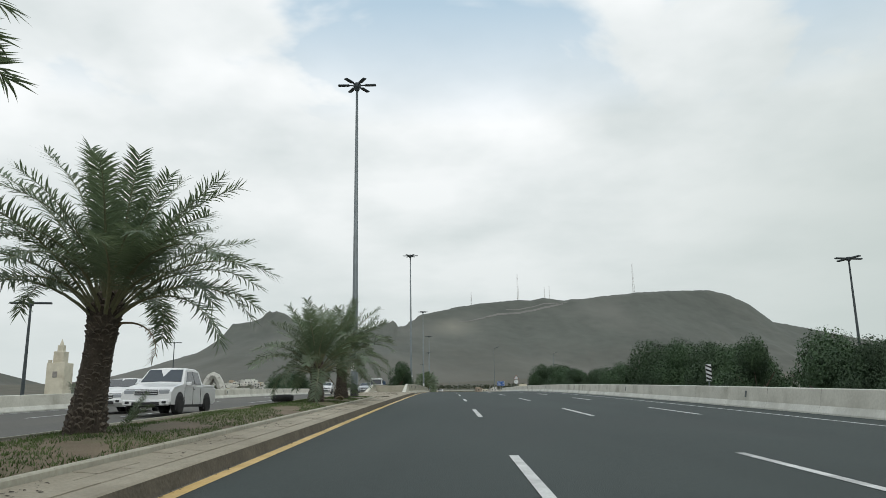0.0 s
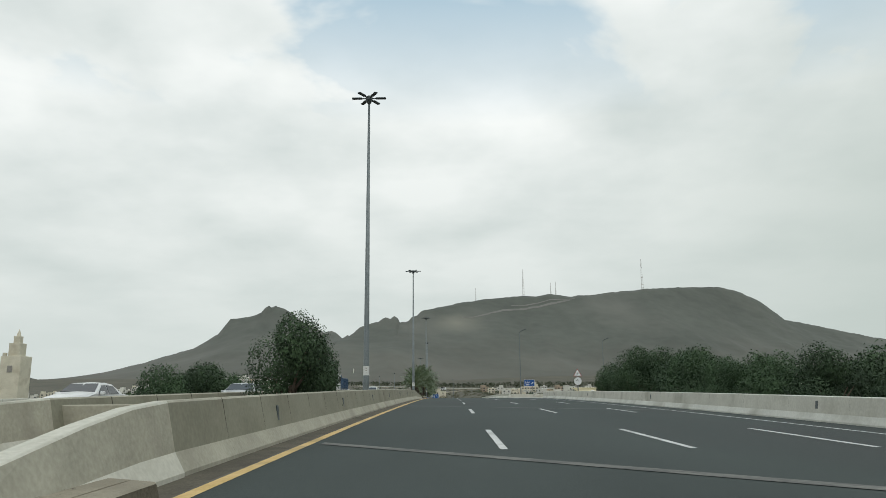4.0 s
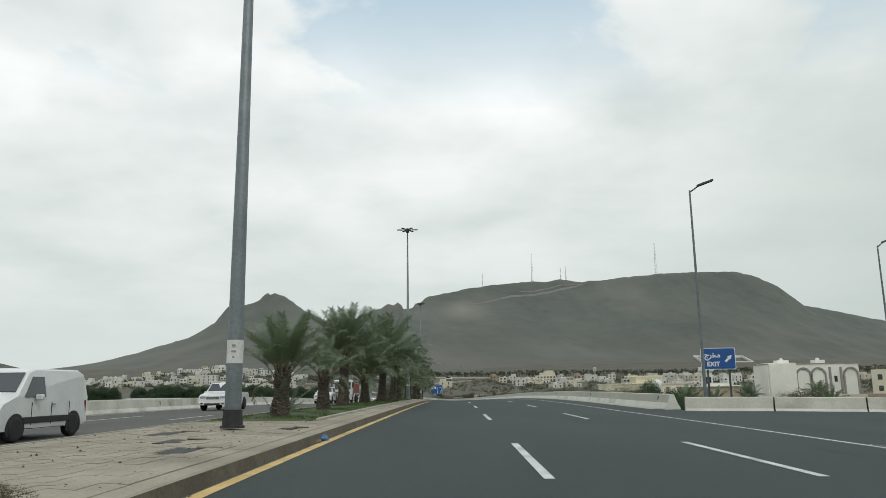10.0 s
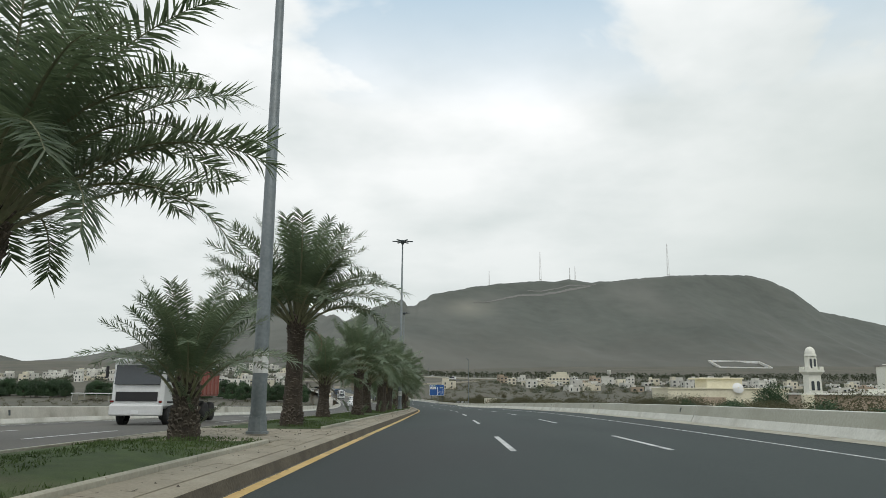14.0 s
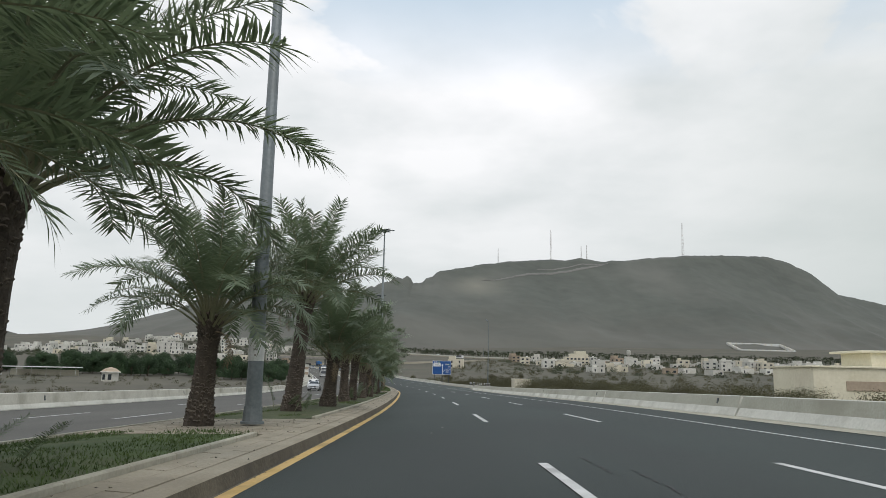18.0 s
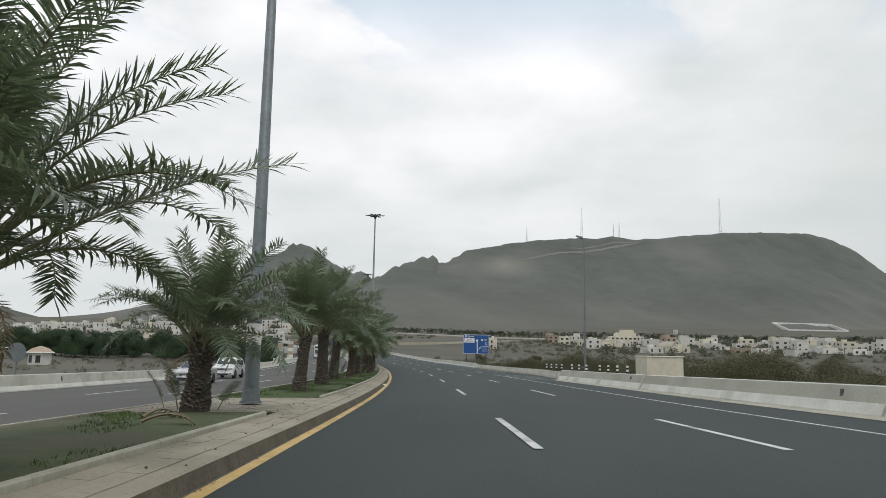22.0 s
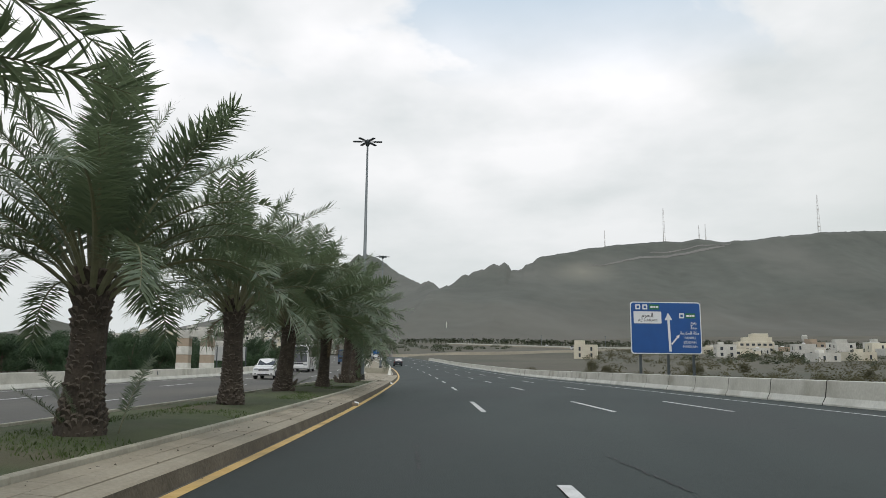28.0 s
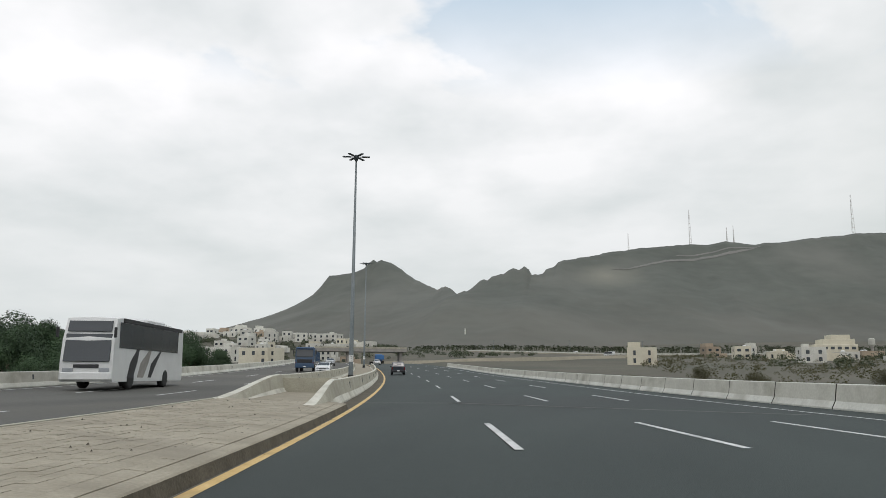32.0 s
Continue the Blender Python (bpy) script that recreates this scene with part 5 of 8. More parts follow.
def house(x, y, w, d, floors, mat, seed, turn=0.0, label="white flat-roofed house with dark windows", z=None, kind="house"):
    rnd = random.Random(seed)
    g = ground_at(x, y) - 0.4 if z is None else z
    h = 2.7 * floors + 0.3
    top = empty(kind, Matrix.Translation((x, y, g)) @ Matrix.Rotation(radians(turn), 4, "Z"), label, "house" if kind == "house" else "building", "houses of the town")
    # body with a sunk roof, so that its edge stands as a parapet
    bm = box_bm(w, d, h + 0.8, (0, 0, (h + 0.8) / 2))
    lid = max(bm.faces, key=lambda f: f.calc_center_median().z)
    bmesh.ops.inset_region(bm, faces=[lid], thickness=0.25)
    bmesh.ops.translate(bm, verts=list(lid.verts), vec=(0, 0, -0.8))
    part("house_body", bm, mat, top)
    if floors > 1 and rnd.random() < 0.45:
        cut = rnd.uniform(0.35, 0.7)
        part("upper_storey", box_bm(w * cut, d * 0.75, 2.8, (rnd.choice((-1, 1)) * w * (1 - cut) / 2 * 0.9, d * 0.08, h + 1.35)), mat, top)
    if rnd.random() < 0.4:
        part("lean_to", box_bm(w * 0.45, d * 0.5, 2.6, (rnd.choice((-1, 1)) * w * 0.73, -d * 0.2, 1.3)), mat, top)
    if rnd.random() < 0.3:
        part("stair_head", box_bm(2.4, 2.6, 2.2, (rnd.uniform(-0.3, 0.3) * w, d * 0.2, h + 1.05)), mat, top)
    me = WINDOWS[seed % 3]
    n = max(2, int(w / 4.2))
    for f in range(floors):
        for i in range(n):
            if rnd.random() < 0.15:
                continue
            placed("window", me, (), top, at=Matrix.Translation((-w / 2 + w * (i + 0.5) / n, -d / 2 - 0.01, 1.7 + 2.8 * f)))
    side = 1 if x < -40 else -1
    for f in range(floors if floors > 1 else 0):
        for i in range(max(1, int(d / 6))):
            placed("window", me, (), top, at=Matrix.Translation((side * (w / 2 + 0.01), -d / 2 + d * (i + 0.5) / max(1, int(d / 5)), 1.7 + 2.8 * f)) @ Matrix.Rotation(math.pi / 2, 4, "Z"))
    if rnd.random() < 0.25:
        placed("water_tank", TANK, (), top, "white roof water tank", at=Matrix.Translation((rnd.uniform(-0.3, 0.3) * w, rnd.uniform(-0.2, 0.3) * d, h)))
    return top


rnd = random.Random(21)
made = []


def spot(x0, x1, y0, y1, gap):
    for _ in range(60):
        x, y = rnd.uniform(x0, x1), rnd.uniform(y0, y1)
        if all(abs(x - a) > gap or abs(y - b) > gap for a, b in made):
            made.append((x, y))
            return x, y
    return None


TONES = (RENDER_WHITE,) * 9 + (RENDER_CREAM, RENDER_CREAM, RENDER_OCHRE)
LABELS = {RENDER_WHITE: "white flat-roofed house with dark windows", RENDER_CREAM: "cream flat-roofed house with dark windows", RENDER_OCHRE: "ochre flat-roofed house with dark windows"}


def town(count, x0, x1, y0, y1, floors, wide, gap=15):
    for i in range(count):
        at = spot(x0, x1, y0, y1, gap)
        if at is None:
            continue
        mat = rnd.choice(TONES)
        house(*at, rnd.uniform(*wide), rnd.uniform(6, 10), rnd.randint(*floors), mat, rnd.randrange(999), rnd.choice((0, 6, -8, 15)), LABELS[mat])


# left town: the slope and its foot
town(52, -400, -170, 980, 1120, (1, 2), (5, 9), 7)
town(60, -470, -150, 850, 980, (1, 2), (5, 9), 7)
town(14, -640, -420, 760, 980, (1, 2), (9, 16))
# right town on the rising plain
town(46, 40, 300, 850, 1010, (1, 2), (6, 10), 9)
town(34, 180, 480, 800, 1000, (1, 2), (6, 11), 10)
town(20, 60, 420, 700, 820, (1, 1), (6, 11), 12)
house(-246, 905, 18, 13, 3, RENDER_WHITE, 5, 6, "white three-storey apartment block on the slope", kind="apartment_building")
house(-300, 1060, 44, 12, 1, RENDER_WHITE, 8, 5, "long white building on the hilltop", kind="apartment_building")
house(-205, 1030, 18, 12, 2, RENDER_WHITE, 9, -6, "white stepped building on the hillside", kind="apartment_building")
house(-175, 820, 14, 12, 2, RENDER_WHITE, 11, -10, "white two-storey house with square windows", kind="apartment_building")
house(-150, 800, 13, 11, 2, RENDER_CREAM, 12, -10, "cream two-storey house with square windows", kind="apartment_building")


def stepped_block(x, y):
    g = ground_at(x, y)
    top = empty("apartment_building", Matrix.Translation((x, y, g)), "cream stepped apartment block above the town", "building", "houses of the town")
    for k, (w, h, px) in enumerate(((20, 6.5, 0), (15, 9.2, 2.0), (9, 11.4, 3.5))):
        part("tier", box_bm(w, 14 - 2 * k, h, (px, k, h / 2), 0.1), RENDER_CREAM, top)
    for f in range(2):
        for i in range(6):
            placed("window", WINDOWS[1], (), top, at=Matrix.Translation((-8 + 3.2 * i, -7.02, 1.8 + 2.9 * f)))


stepped_block(93, 935)
house(-8, 817, 10.5, 8, 2, RENDER_CREAM, 41, -4, "cream two-storey house alone on the plain")


def mosque():
    g = ground_at(95, 386) - 0.5
    top = empty("mosque", Matrix.Translation((0, 0, g)), "white mosque with grey arch mouldings and small domes", "mosque")
    roof = 10.6 - g
    part("hall", box_bm(27, 10, roof, (105.5, 390, roof / 2), 0.12), FRESH_WHITE, top)
    part("side_wing", box_bm(8, 9, roof + 0.3, (96.5, 389.0, (roof + 0.3) / 2), 0.12), FRESH_WHITE, top)
    part("cornice", box_bm(27.3, 10.3, 0.3, (105.5, 390, roof + 0.0)), STONE_GREY, top, "grey stone cornice")

    def arch(cx, w, h):
        bm = bmesh.new()
        r = w / 2
        pts = [(-r, 0), (-r, h - r)] + [(-r * math.cos(a), h - r + r * math.sin(a)) for a in np.linspace(0, math.pi, 11)[1:-1]] + [(r, h - r), (r, 0)]
        t = 0.55
        for a, b in zip(pts, pts[1:]):
            d = Vector((b[0] - a[0], 0, b[1] - a[1]))
            n = Vector((-d.z, 0, d.x)).normalized() * t
            q = [Vector((a[0], 0, a[1])), Vector((b[0], 0, b[1])), Vector((b[0], 0, b[1])) + n, Vector((a[0], 0, a[1])) + n]
            lo = [bm.verts.new(p + Vector((0, -0.25, 0))) for p in q]
            hi = [bm.verts.new(p) for p in q]
            bm.faces.new(lo)
            for k in range(4):
                bm.faces.new((lo[k], lo[(k + 1) % 4], hi[(k + 1) % 4], hi[k]))
        part("arch_moulding", bm, STONE_GREY, top, "grey pointed arch moulding", at=Matrix.Translation((cx, 384.99, 1.0)))
    for cx in (102.6, 107.0, 116.5):
        arch(cx, 3.6, roof - 2.6)
    for cx in (110.4, 113.6):
        part("pilaster", box_bm(0.6, 0.3, roof - 1.0, (cx, 384.86, (roof - 1.0) / 2)), STONE_GREY, top, "grey stone pilaster")
    for cx in (94.6, 97.6, 112.0):
        placed("window", WINDOWS[2], (), top, at=Matrix.Translation((cx, 384.98, roof - 4.5)))
    # roof rooms and domes
    for cx, cy, w in ((99, 391, 3.4), (110, 391, 3.0)):
        part("roof_room", box_bm(w, 3, 1.2, (cx, cy, roof + 0.6), 0.05), FRESH_WHITE, top)
        bm = bmesh.new()
        bmesh.ops.create_uvsphere(bm, u_segments=16, v_segments=10, radius=0.6, matrix=Matrix.Translation((cx, cy, roof + 1.3)))
        part("dome", bm, ROOF_WHITE, top, "small white dome", smooth=True)
    # minaret: tapered square shaft with paired openings, flared balcony, slim upper stage and cap
    mx, my = 76.5, 392.0
    z = 14.8 - g

    def stage(name, z0, z1, w0, w1, label=""):
        bm = box_bm(1, 1, 1, (0, 0, 0), 0.0)
        for v in bm.verts:
            w = 0.77 * (w0 if v.co.z < 0 else w1)
            v.co = Vector((mx + v.co.x * w, my + v.co.y * w, z0 if v.co.z < 0 else z1))
        return part(name, bm, FRESH_WHITE, top, label)

    def opening(cx, z0, h, w, face):
        pts = [(-w / 2, 0), (w / 2, 0), (w / 2, h - w / 2)] + [(w / 2 * math.cos(a), h - w / 2 + w / 2 * math.sin(a)) for a in np.linspace(0, math.pi, 7)[1:-1]] + [(-w / 2, h - w / 2)]
        part("arched_opening", flat_bm(pts, 0.06), PANE, top, at=Matrix.Translation((mx + cx, my - face, z0)))
    stage("minaret_shaft", -0.5, z - 6.4, 4.1, 3.4)
    stage("balcony_corbel", z - 6.4, z - 5.7, 3.4, 4.7, "flared corbel")
    stage("balcony", z - 5.7, z - 5.3, 4.9, 4.9)
    for k in range(4):
        for c in (-1, 0, 1):
            q = Matrix.Rotation(math.pi / 2 * k, 4, "Z") @ Vector((c * 1.35, -1.78, 0))
            part("parapet_block", box_bm(0.8, 0.8, 0.75, (0, 0, 0), 0.05), FRESH_WHITE, top, at=Matrix.Translation((mx + q.x * 0.98, my + q.y * 0.98, z - 4.93)) @ Matrix.Diagonal((0.9, 0.3, 1, 1) if k % 2 == 0 else (0.3, 0.9, 1, 1)))
    stage("upper_stage", z - 5.3, z - 2.3, 2.5, 2.3)
    part("cap_ring", tube_bm([(mx, my, z - 2.4), (mx, my, z - 2.2), (mx, my, z - 1.9)], [1.05, 1.25, 1.2], 14), FRESH_WHITE, top)
    for c in (-0.42, 0.42):
        opening(c, z - 4.9, 2.1, 0.45, 0.97)
        opening(c * 1.4, z - 9.6, 2.0, 0.62, 1.42)
    bm = bmesh.new()
    bmesh.ops.create_uvsphere(bm, u_segments=14, v_segments=9, radius=1.1, matrix=Matrix.Translation((mx, my, z - 1.6)) @ Matrix.Diagonal((1, 1, 1.3, 1)))
    part("minaret_cap", bm, FRESH_WHITE, top, "rounded white cap", smooth=True)


mosque()


def villa():
    """The yellow house that shows over the barrier."""
    g = ground_at(60, 412) - 0.5
    top = empty("villa", Matrix.Translation((62.5, 411, g)), "yellow flat-roofed villa with a set-back upper room", "house")
    h = 5.4 - g
    part("villa_body", box_bm(28, 14, h, (0, 0, h / 2), 0.08), FRESH_CREAM, top)
    part("cornice", box_bm(28.5, 14.5, 0.3, (0, 0, h + 0.1), 0.05), FRESH_CREAM, top, "projecting cream cornice")
    part("upper_room", box_bm(8.4, 9, 2.4, (0.5, 1, h + 1.2), 0.06), FRESH_CREAM, top)
    part("roof_slab", box_bm(10.2, 10, 0.35, (-0.2, 1, h + 2.5), 0.05), FRESH_CREAM, top)
    part("wall_panel", box_bm(8.7, 0.12, 1.4, (-5.0, -7.03, h - 2.6), 0.02), RENDER_OCHRE, top, "long brown recessed panel")
    for cx in (2.5, 8.3, 10.8):
        placed("window", WINDOWS[0], (), top, at=Matrix.Translation((cx, -7.01, h - 4.8)))
    bm = tube_bm([(0, 0, 0), (0, 0, 0.9)], [0.05, 0.05], 6)
    part("dish_post", bm, DARK_METAL, top, at=Matrix.Translation((2.3, -6.6, h)))
    bm = bmesh.new()
    bmesh.ops.create_cone(bm, cap_ends=False, segments=16, radius1=1.3, radius2=0.15, depth=0.4)
    part("satellite_dish", bm, ROOF_WHITE, top, "white satellite dish", at=Matrix.Translation((2.3, -7.3, h + 0.3)) @ Matrix.Rotation(radians(70), 4, "X"))


villa()
house(118, 350, 22, 14, 3, FRESH_CREAM, 31, 4, "cream three-storey house with white window frames", z=ground_at(118, 350) + 2.5)
house(140, 372, 26, 14, 3, RENDER_WHITE, 32, 4, "white three-storey house beside the mosque", z=ground_at(140, 372) + 1.5)
house(92, 318, 12, 9, 1, RENDER_OCHRE, 33, 8, "low brown flat-roofed shed", z=ground_at(92, 318) + 2.0)
house(78, 322, 12, 9, 1, RENDER_CREAM, 34, 8, "low cream flat-roofed shed", z=ground_at(78, 322) + 2.0)


def low_hall():
    """A long brown hall whose top shows over the barrier."""
    x, y = 58.5, 342.0
    g = ground_at(x, y)
    h = 4.4 - g
    top = empty("low_hall", Matrix.Translation((x, y, g)) @ Matrix.Rotation(radians(-6), 4, "Z"), "long low brown hall with a white roof edge", "building")
    part("hall_body", box_bm(15, 9, h, (0, 0, h / 2), 0.06), RENDER_OCHRE, top)
    part("roof_edge", box_bm(15.6, 9.6, 0.3, (0, 0, h + 0.1), 0.04), FRESH_WHITE, top, "white roof edge")
    part("corner_pillar", box_bm(1.5, 1.0, h, (-7.4, -4.4, h / 2), 0.05), FRESH_CREAM, top, "cream corner pillar")
    part("roof_upstand", box_bm(5.0, 0.25, 0.7, (3.5, -4.2, h + 0.5), 0.02), FRESH_WHITE, top, "white roof upstand")


low_hall()
x, y = 44.5, 336.0
g = ground_at(x, y)
tree("hedge", x, y, (7.4 - g) / 6.7, 0.75, 51, "broad dusty green tree beside the cream villa", "trees beside the road", g)


def booth():
    x, y = 8.2, 426.0
    g = ground_at(x, y)
    h = 2.55 - g
    top = empty("utility_kiosk", Matrix.Translation((x, y, g)) @ Matrix.Rotation(radians(6), 4, "Z"), "plain cream utility kiosk behind the barrier", "kiosk")
    part("kiosk_body", box_bm(3.0, 3.0, h, (0, 0, h / 2), 0.04), RENDER_CREAM, top)
    part("roof_slab", box_bm(3.12, 3.12, 0.10, (0, 0, h + 0.05), 0.03), RENDER_CREAM, top)


booth()


def tower():
    x, y = -302.0, 585.0
    g = ground_at(x, y)
    top = empty("clock_tower", Matrix.Translation((x, y, g)), "pale stone tower with a stepped spire", "tower")
    part("body", box_bm(14, 14, 36 - g, (0, 0, (36 - g) / 2), 0.2), RENDER_CREAM, top)
    part("middle_stage", box_bm(8, 8, 9, (0, 0, 36 - g + 4.5), 0.2), RENDER_CREAM, top)
    part("upper_stage", box_bm(4.4, 4.4, 5, (0, 0, 45 - g + 2.5), 0.2), RENDER_CREAM, top)
    part("spire", tube_bm([(0, 0, 50 - g), (0, 0, 51.5 - g), (0, 0, 55 - g)], [1.6, 1.3, 0.15], 8), RENDER_CREAM, top)
    for dx in (-5.6, 5.6):
        part("corner_turret", box_bm(2.2, 2.2, 2.4, (dx * 0.92, -5.6, 37.0 - g), 0.1), RENDER_CREAM, top)
    part("dial", box_bm(3.6, 0.3, 4.6, (0, -7.1, 27 - g), 0.05), STONE_GREY, top, "dark vertical dial panel")


tower()


def arch_gate():
    x, y, z = road_xy(99.6, -28.0)
    g = ground_at(x, y)
    top = empty("arch_gate", Matrix.Translation((x, y, g)), "white concrete arch gate with dark ribs", "gate")
    rise = z + 2.7 - g
    for k, (r, mat, name) in enumerate(((1.9, RENDER_WHITE, "outer_arch"), (1.35, STONE_GREY, "inner_arch"))):
        pts = [(r * math.cos(a), 0.35 * k, (rise - 0.3 * k) * math.sin(a)) for a in np.linspace(0, math.pi, 15)]
        part(name, tube_bm(pts, [0.5 - 0.15 * k] * 15, 6), mat, top)
    for k in range(9):
        a = math.pi * (k + 1) / 10
        part("rib", box_bm(0.7, 0.9, 0.10, (0, 0, 0)), STONE_GREY, top, at=Matrix.Translation((1.9 * math.cos(a), 0, rise * math.sin(a))) @ Matrix.Rotation(a - math.pi / 2, 4, "Y"))


arch_gate()


def pillar_gate():
    """Two banded pillars with a lintel behind the oncoming lanes."""
    x, y, z = road_xy(548, -21.0)
    _, _, a = along(548)
    g = ground_at(x, y)
    base = z + far_lift(548) - 0.1 - g
    top = empty("gate_monument", Matrix.Translation((x, y, g)) @ Matrix.Rotation(a - math.pi / 2, 4, "Z"), "banded stone gate monument of two pillars", "monument")
    part("plinth", box_bm(5.4, 2.4, base + 0.5, (0, 0, (base + 0.5) / 2), 0.05), RENDER_WHITE, top)
    for dx in (-1.2, 1.2):
        for k in range(5):
            part("pillar_band", box_bm(1.25 - 0.04 * (k % 2), 1.25 - 0.04 * (k % 2), 0.84, (dx, 0, base + 0.92 + 0.84 * k), 0.02), RENDER_WHITE if k % 2 == 0 else RENDER_OCHRE, top, "pale stone band" if k % 2 == 0 else "brown stone band")
    part("lintel", box_bm(3.65, 1.2, 0.7, (0, 0, base + 4.35), 0.04), RENDER_WHITE, top)


pillar_gate()


def pavilion():
    x, y = -130.0, 562.0
    g = ground_at(x, y)
    top = empty("pavilion", Matrix.Translation((x, y, g)) @ Matrix.Diagonal((0.75, 0.75, 0.75, 1)), "small white octagonal pavilion with a low dome", "pavilion")
    part("drum", tube_bm([(0, 0, -1.5), (0, 0, 4.2)], [4.0, 4.0], 8), RENDER_WHITE, top)
    part("eaves", tube_bm([(0, 0, 4.2), (0, 0, 4.6)], [5.0, 4.8], 8), RENDER_WHITE, top)
    part("roof", tube_bm([(0, 0, 4.6), (0, 0, 5.9), (0, 0, 6.7)], [4.6, 2.8, 0.3], 8), RENDER_OCHRE, top, "low pinkish roof")
    for k in range(3):
        part("opening", box_bm(1.6, 0.2, 2.6, (0, 0, 0)), PANE, top, at=Matrix.Rotation(radians(-22.5 + 45 * (k - 1)), 4, "Z") @ Matrix.Translation((0, -3.72, 2.0)))


pavilion()


def shade_canopy(x, y, long, turn):
    g = ground_at(x, y)
    top = empty("shade_canopy", Matrix.Translation((x, y, g)) @ Matrix.Rotation(radians(turn), 4, "Z"), "long low white shade canopy before the park trees", "canopy")
    bm = box_bm(long, 7.0, 0.35, (0, 0, 3.6), 0.1)
    for v in bm.verts:
        v.co.z += 0.35 * (1 - abs(v.co.y) / 3.5)
    part("roof", bm, ROOF_WHITE, top)
    part("back_wall", box_bm(long * 0.9, 0.2, 2.6, (0, 3.0, 1.3)), RENDER_CREAM, top)
    for k in range(max(3, int(long / 5))):
        part("post", tube_bm([(0, 0, -0.5), (0, 0, 3.5)], [0.09, 0.09], 6), ROOF_WHITE, top, at=Matrix.Translation((-long / 2 + 0.6 + (long - 1.2) * k / (max(3, int(long / 5)) - 1), -3.0, 0)))


shade_canopy(-176, 598, 30, 8)


def walled_compound():
    """A long rectangle of white walls on the gravel fan."""
    corners = [Vector((517, 1786, 67.5)), Vector((624, 1796, 66.5)), Vector((591, 1652, 49.0)), Vector((500, 1668, 50.5))]
    top = empty("walled_compound", Matrix.Identity(4), "long white-walled compound on the slope above the town", "compound")
    for a, b in zip(corners, corners[1:] + corners[:1]):
        d = b - a
        length = d.length
        m = Matrix.Translation((a + b) / 2) @ Matrix.Rotation(math.atan2(d.y, d.x), 4, "Z") @ Matrix.Rotation(-math.atan2(d.z, math.hypot(d.x, d.y)), 4, "Y")
        part("wall", box_bm(length + 2, 2.0, 5.0, (0, 0, 0.0), 0.2), ROOF_WHITE, top, at=m)
        for k in range(int(length / 12)):
            part("pier", box_bm(1.4, 3.0, 5.6, (-length / 2 + 6 + 12 * k, 0, 0.1), 0.15), RENDER_CREAM, top, at=m)


walled_compound()


def water_tower(x, y, tall):
    g = ground_at(x, y)
    top = empty("water_tower", Matrix.Translation((x, y, g)), "small white water tower on a grey stem above the town", "water tower", "water towers")
    part("stem", tube_bm([(0, 0, -1), (0, 0, tall * 0.55)], [1.3, 1.0], 10), STONE_GREY, top)
    part("tank", tube_bm([(0, 0, tall * 0.5), (0, 0, tall * 0.62), (0, 0, tall * 0.95), (0, 0, tall)], [1.0, 2.3, 2.3, 1.7], 14), RENDER_WHITE, top, "white round tank")


water_tower(180, 1130, 12)


# ---- lattice masts on the summit ----
def lattice_mast(x, y, z, h, label):
    top = empty("radio_mast", Matrix.Translation((x, y, z)), label, "radio mast", "masts on the summit")
    w = h * 0.045
    for k in range(3):
        a = math.radians(120 * k)
        part("leg", tube_bm([(w * math.cos(a), w * math.sin(a), -12), (0.2 * w * math.cos(a), 0.2 * w * math.sin(a), h)], [0.36, 0.2], 5), STONE_GREY, top)
    for i in range(9):
        f = (i + 0.5) / 9
        r = w * (1 - 0.8 * f)
        pts = [(r * math.cos(math.radians(120 * k)), r * math.sin(math.radians(120 * k)), h * f) for k in (0, 1, 2, 0)]
        part("brace", tube_bm(pts, [0.24] * 4, 4), RENDER_OCHRE if i % 2 else STONE_GREY, top)
    return top


lattice_mast(252, 2510, 340, 92, "slender red and white lattice mast")
lattice_mast(345, 2520, 345, 40, "short lattice mast on the summit")
lattice_mast(362, 2522, 343, 46, "short lattice mast on the summit")
lattice_mast(664, 2566, 366, 105, "slender red and white lattice mast")
lattice_mast(88, 2392, 309, 44, "thin lattice mast on the ridge")


# ---- side lamps ----
def arm_lamp(m, height, arm=0.9):
    top = empty("street_lamp", m, "slender grey lamp post with one short arm", "street lamp", "side lamps")
    part("shaft", tube_bm([(0, 0, -6), (0, 0, 0), (0, 0, height)], [0.115, 0.105, 0.05], 8), GALVANISED, top)
    part("arm", tube_bm([(0, 0, height - 0.1), (-arm * 0.4, 0, height + 0.15), (-arm * 0.6, 0, height + 0.3)], [0.05, 0.045, 0.04], 6), DARK_METAL, top)
    part("lamp_head", box_bm(0.95, 0.30, 0.12, (0, 0, 0), 0.03), DARK_METAL, top, at=Matrix.Translation((-arm * 0.6 - 0.35, 0, height + 0.42)) @ Matrix.Rotation(radians(20), 4, "Y"))
    return top


for x, y, ztop, turn in ((13.3, 202.9, 15.3, 180), (31.5, 217.0, 14.6, 190), (2.4, 427.7, 12.5, -70)):
    arm_lamp(Matrix.Translation((x, y, 1.5)) @ Matrix.Rotation(radians(turn), 4, "Z"), ztop - 1.5)


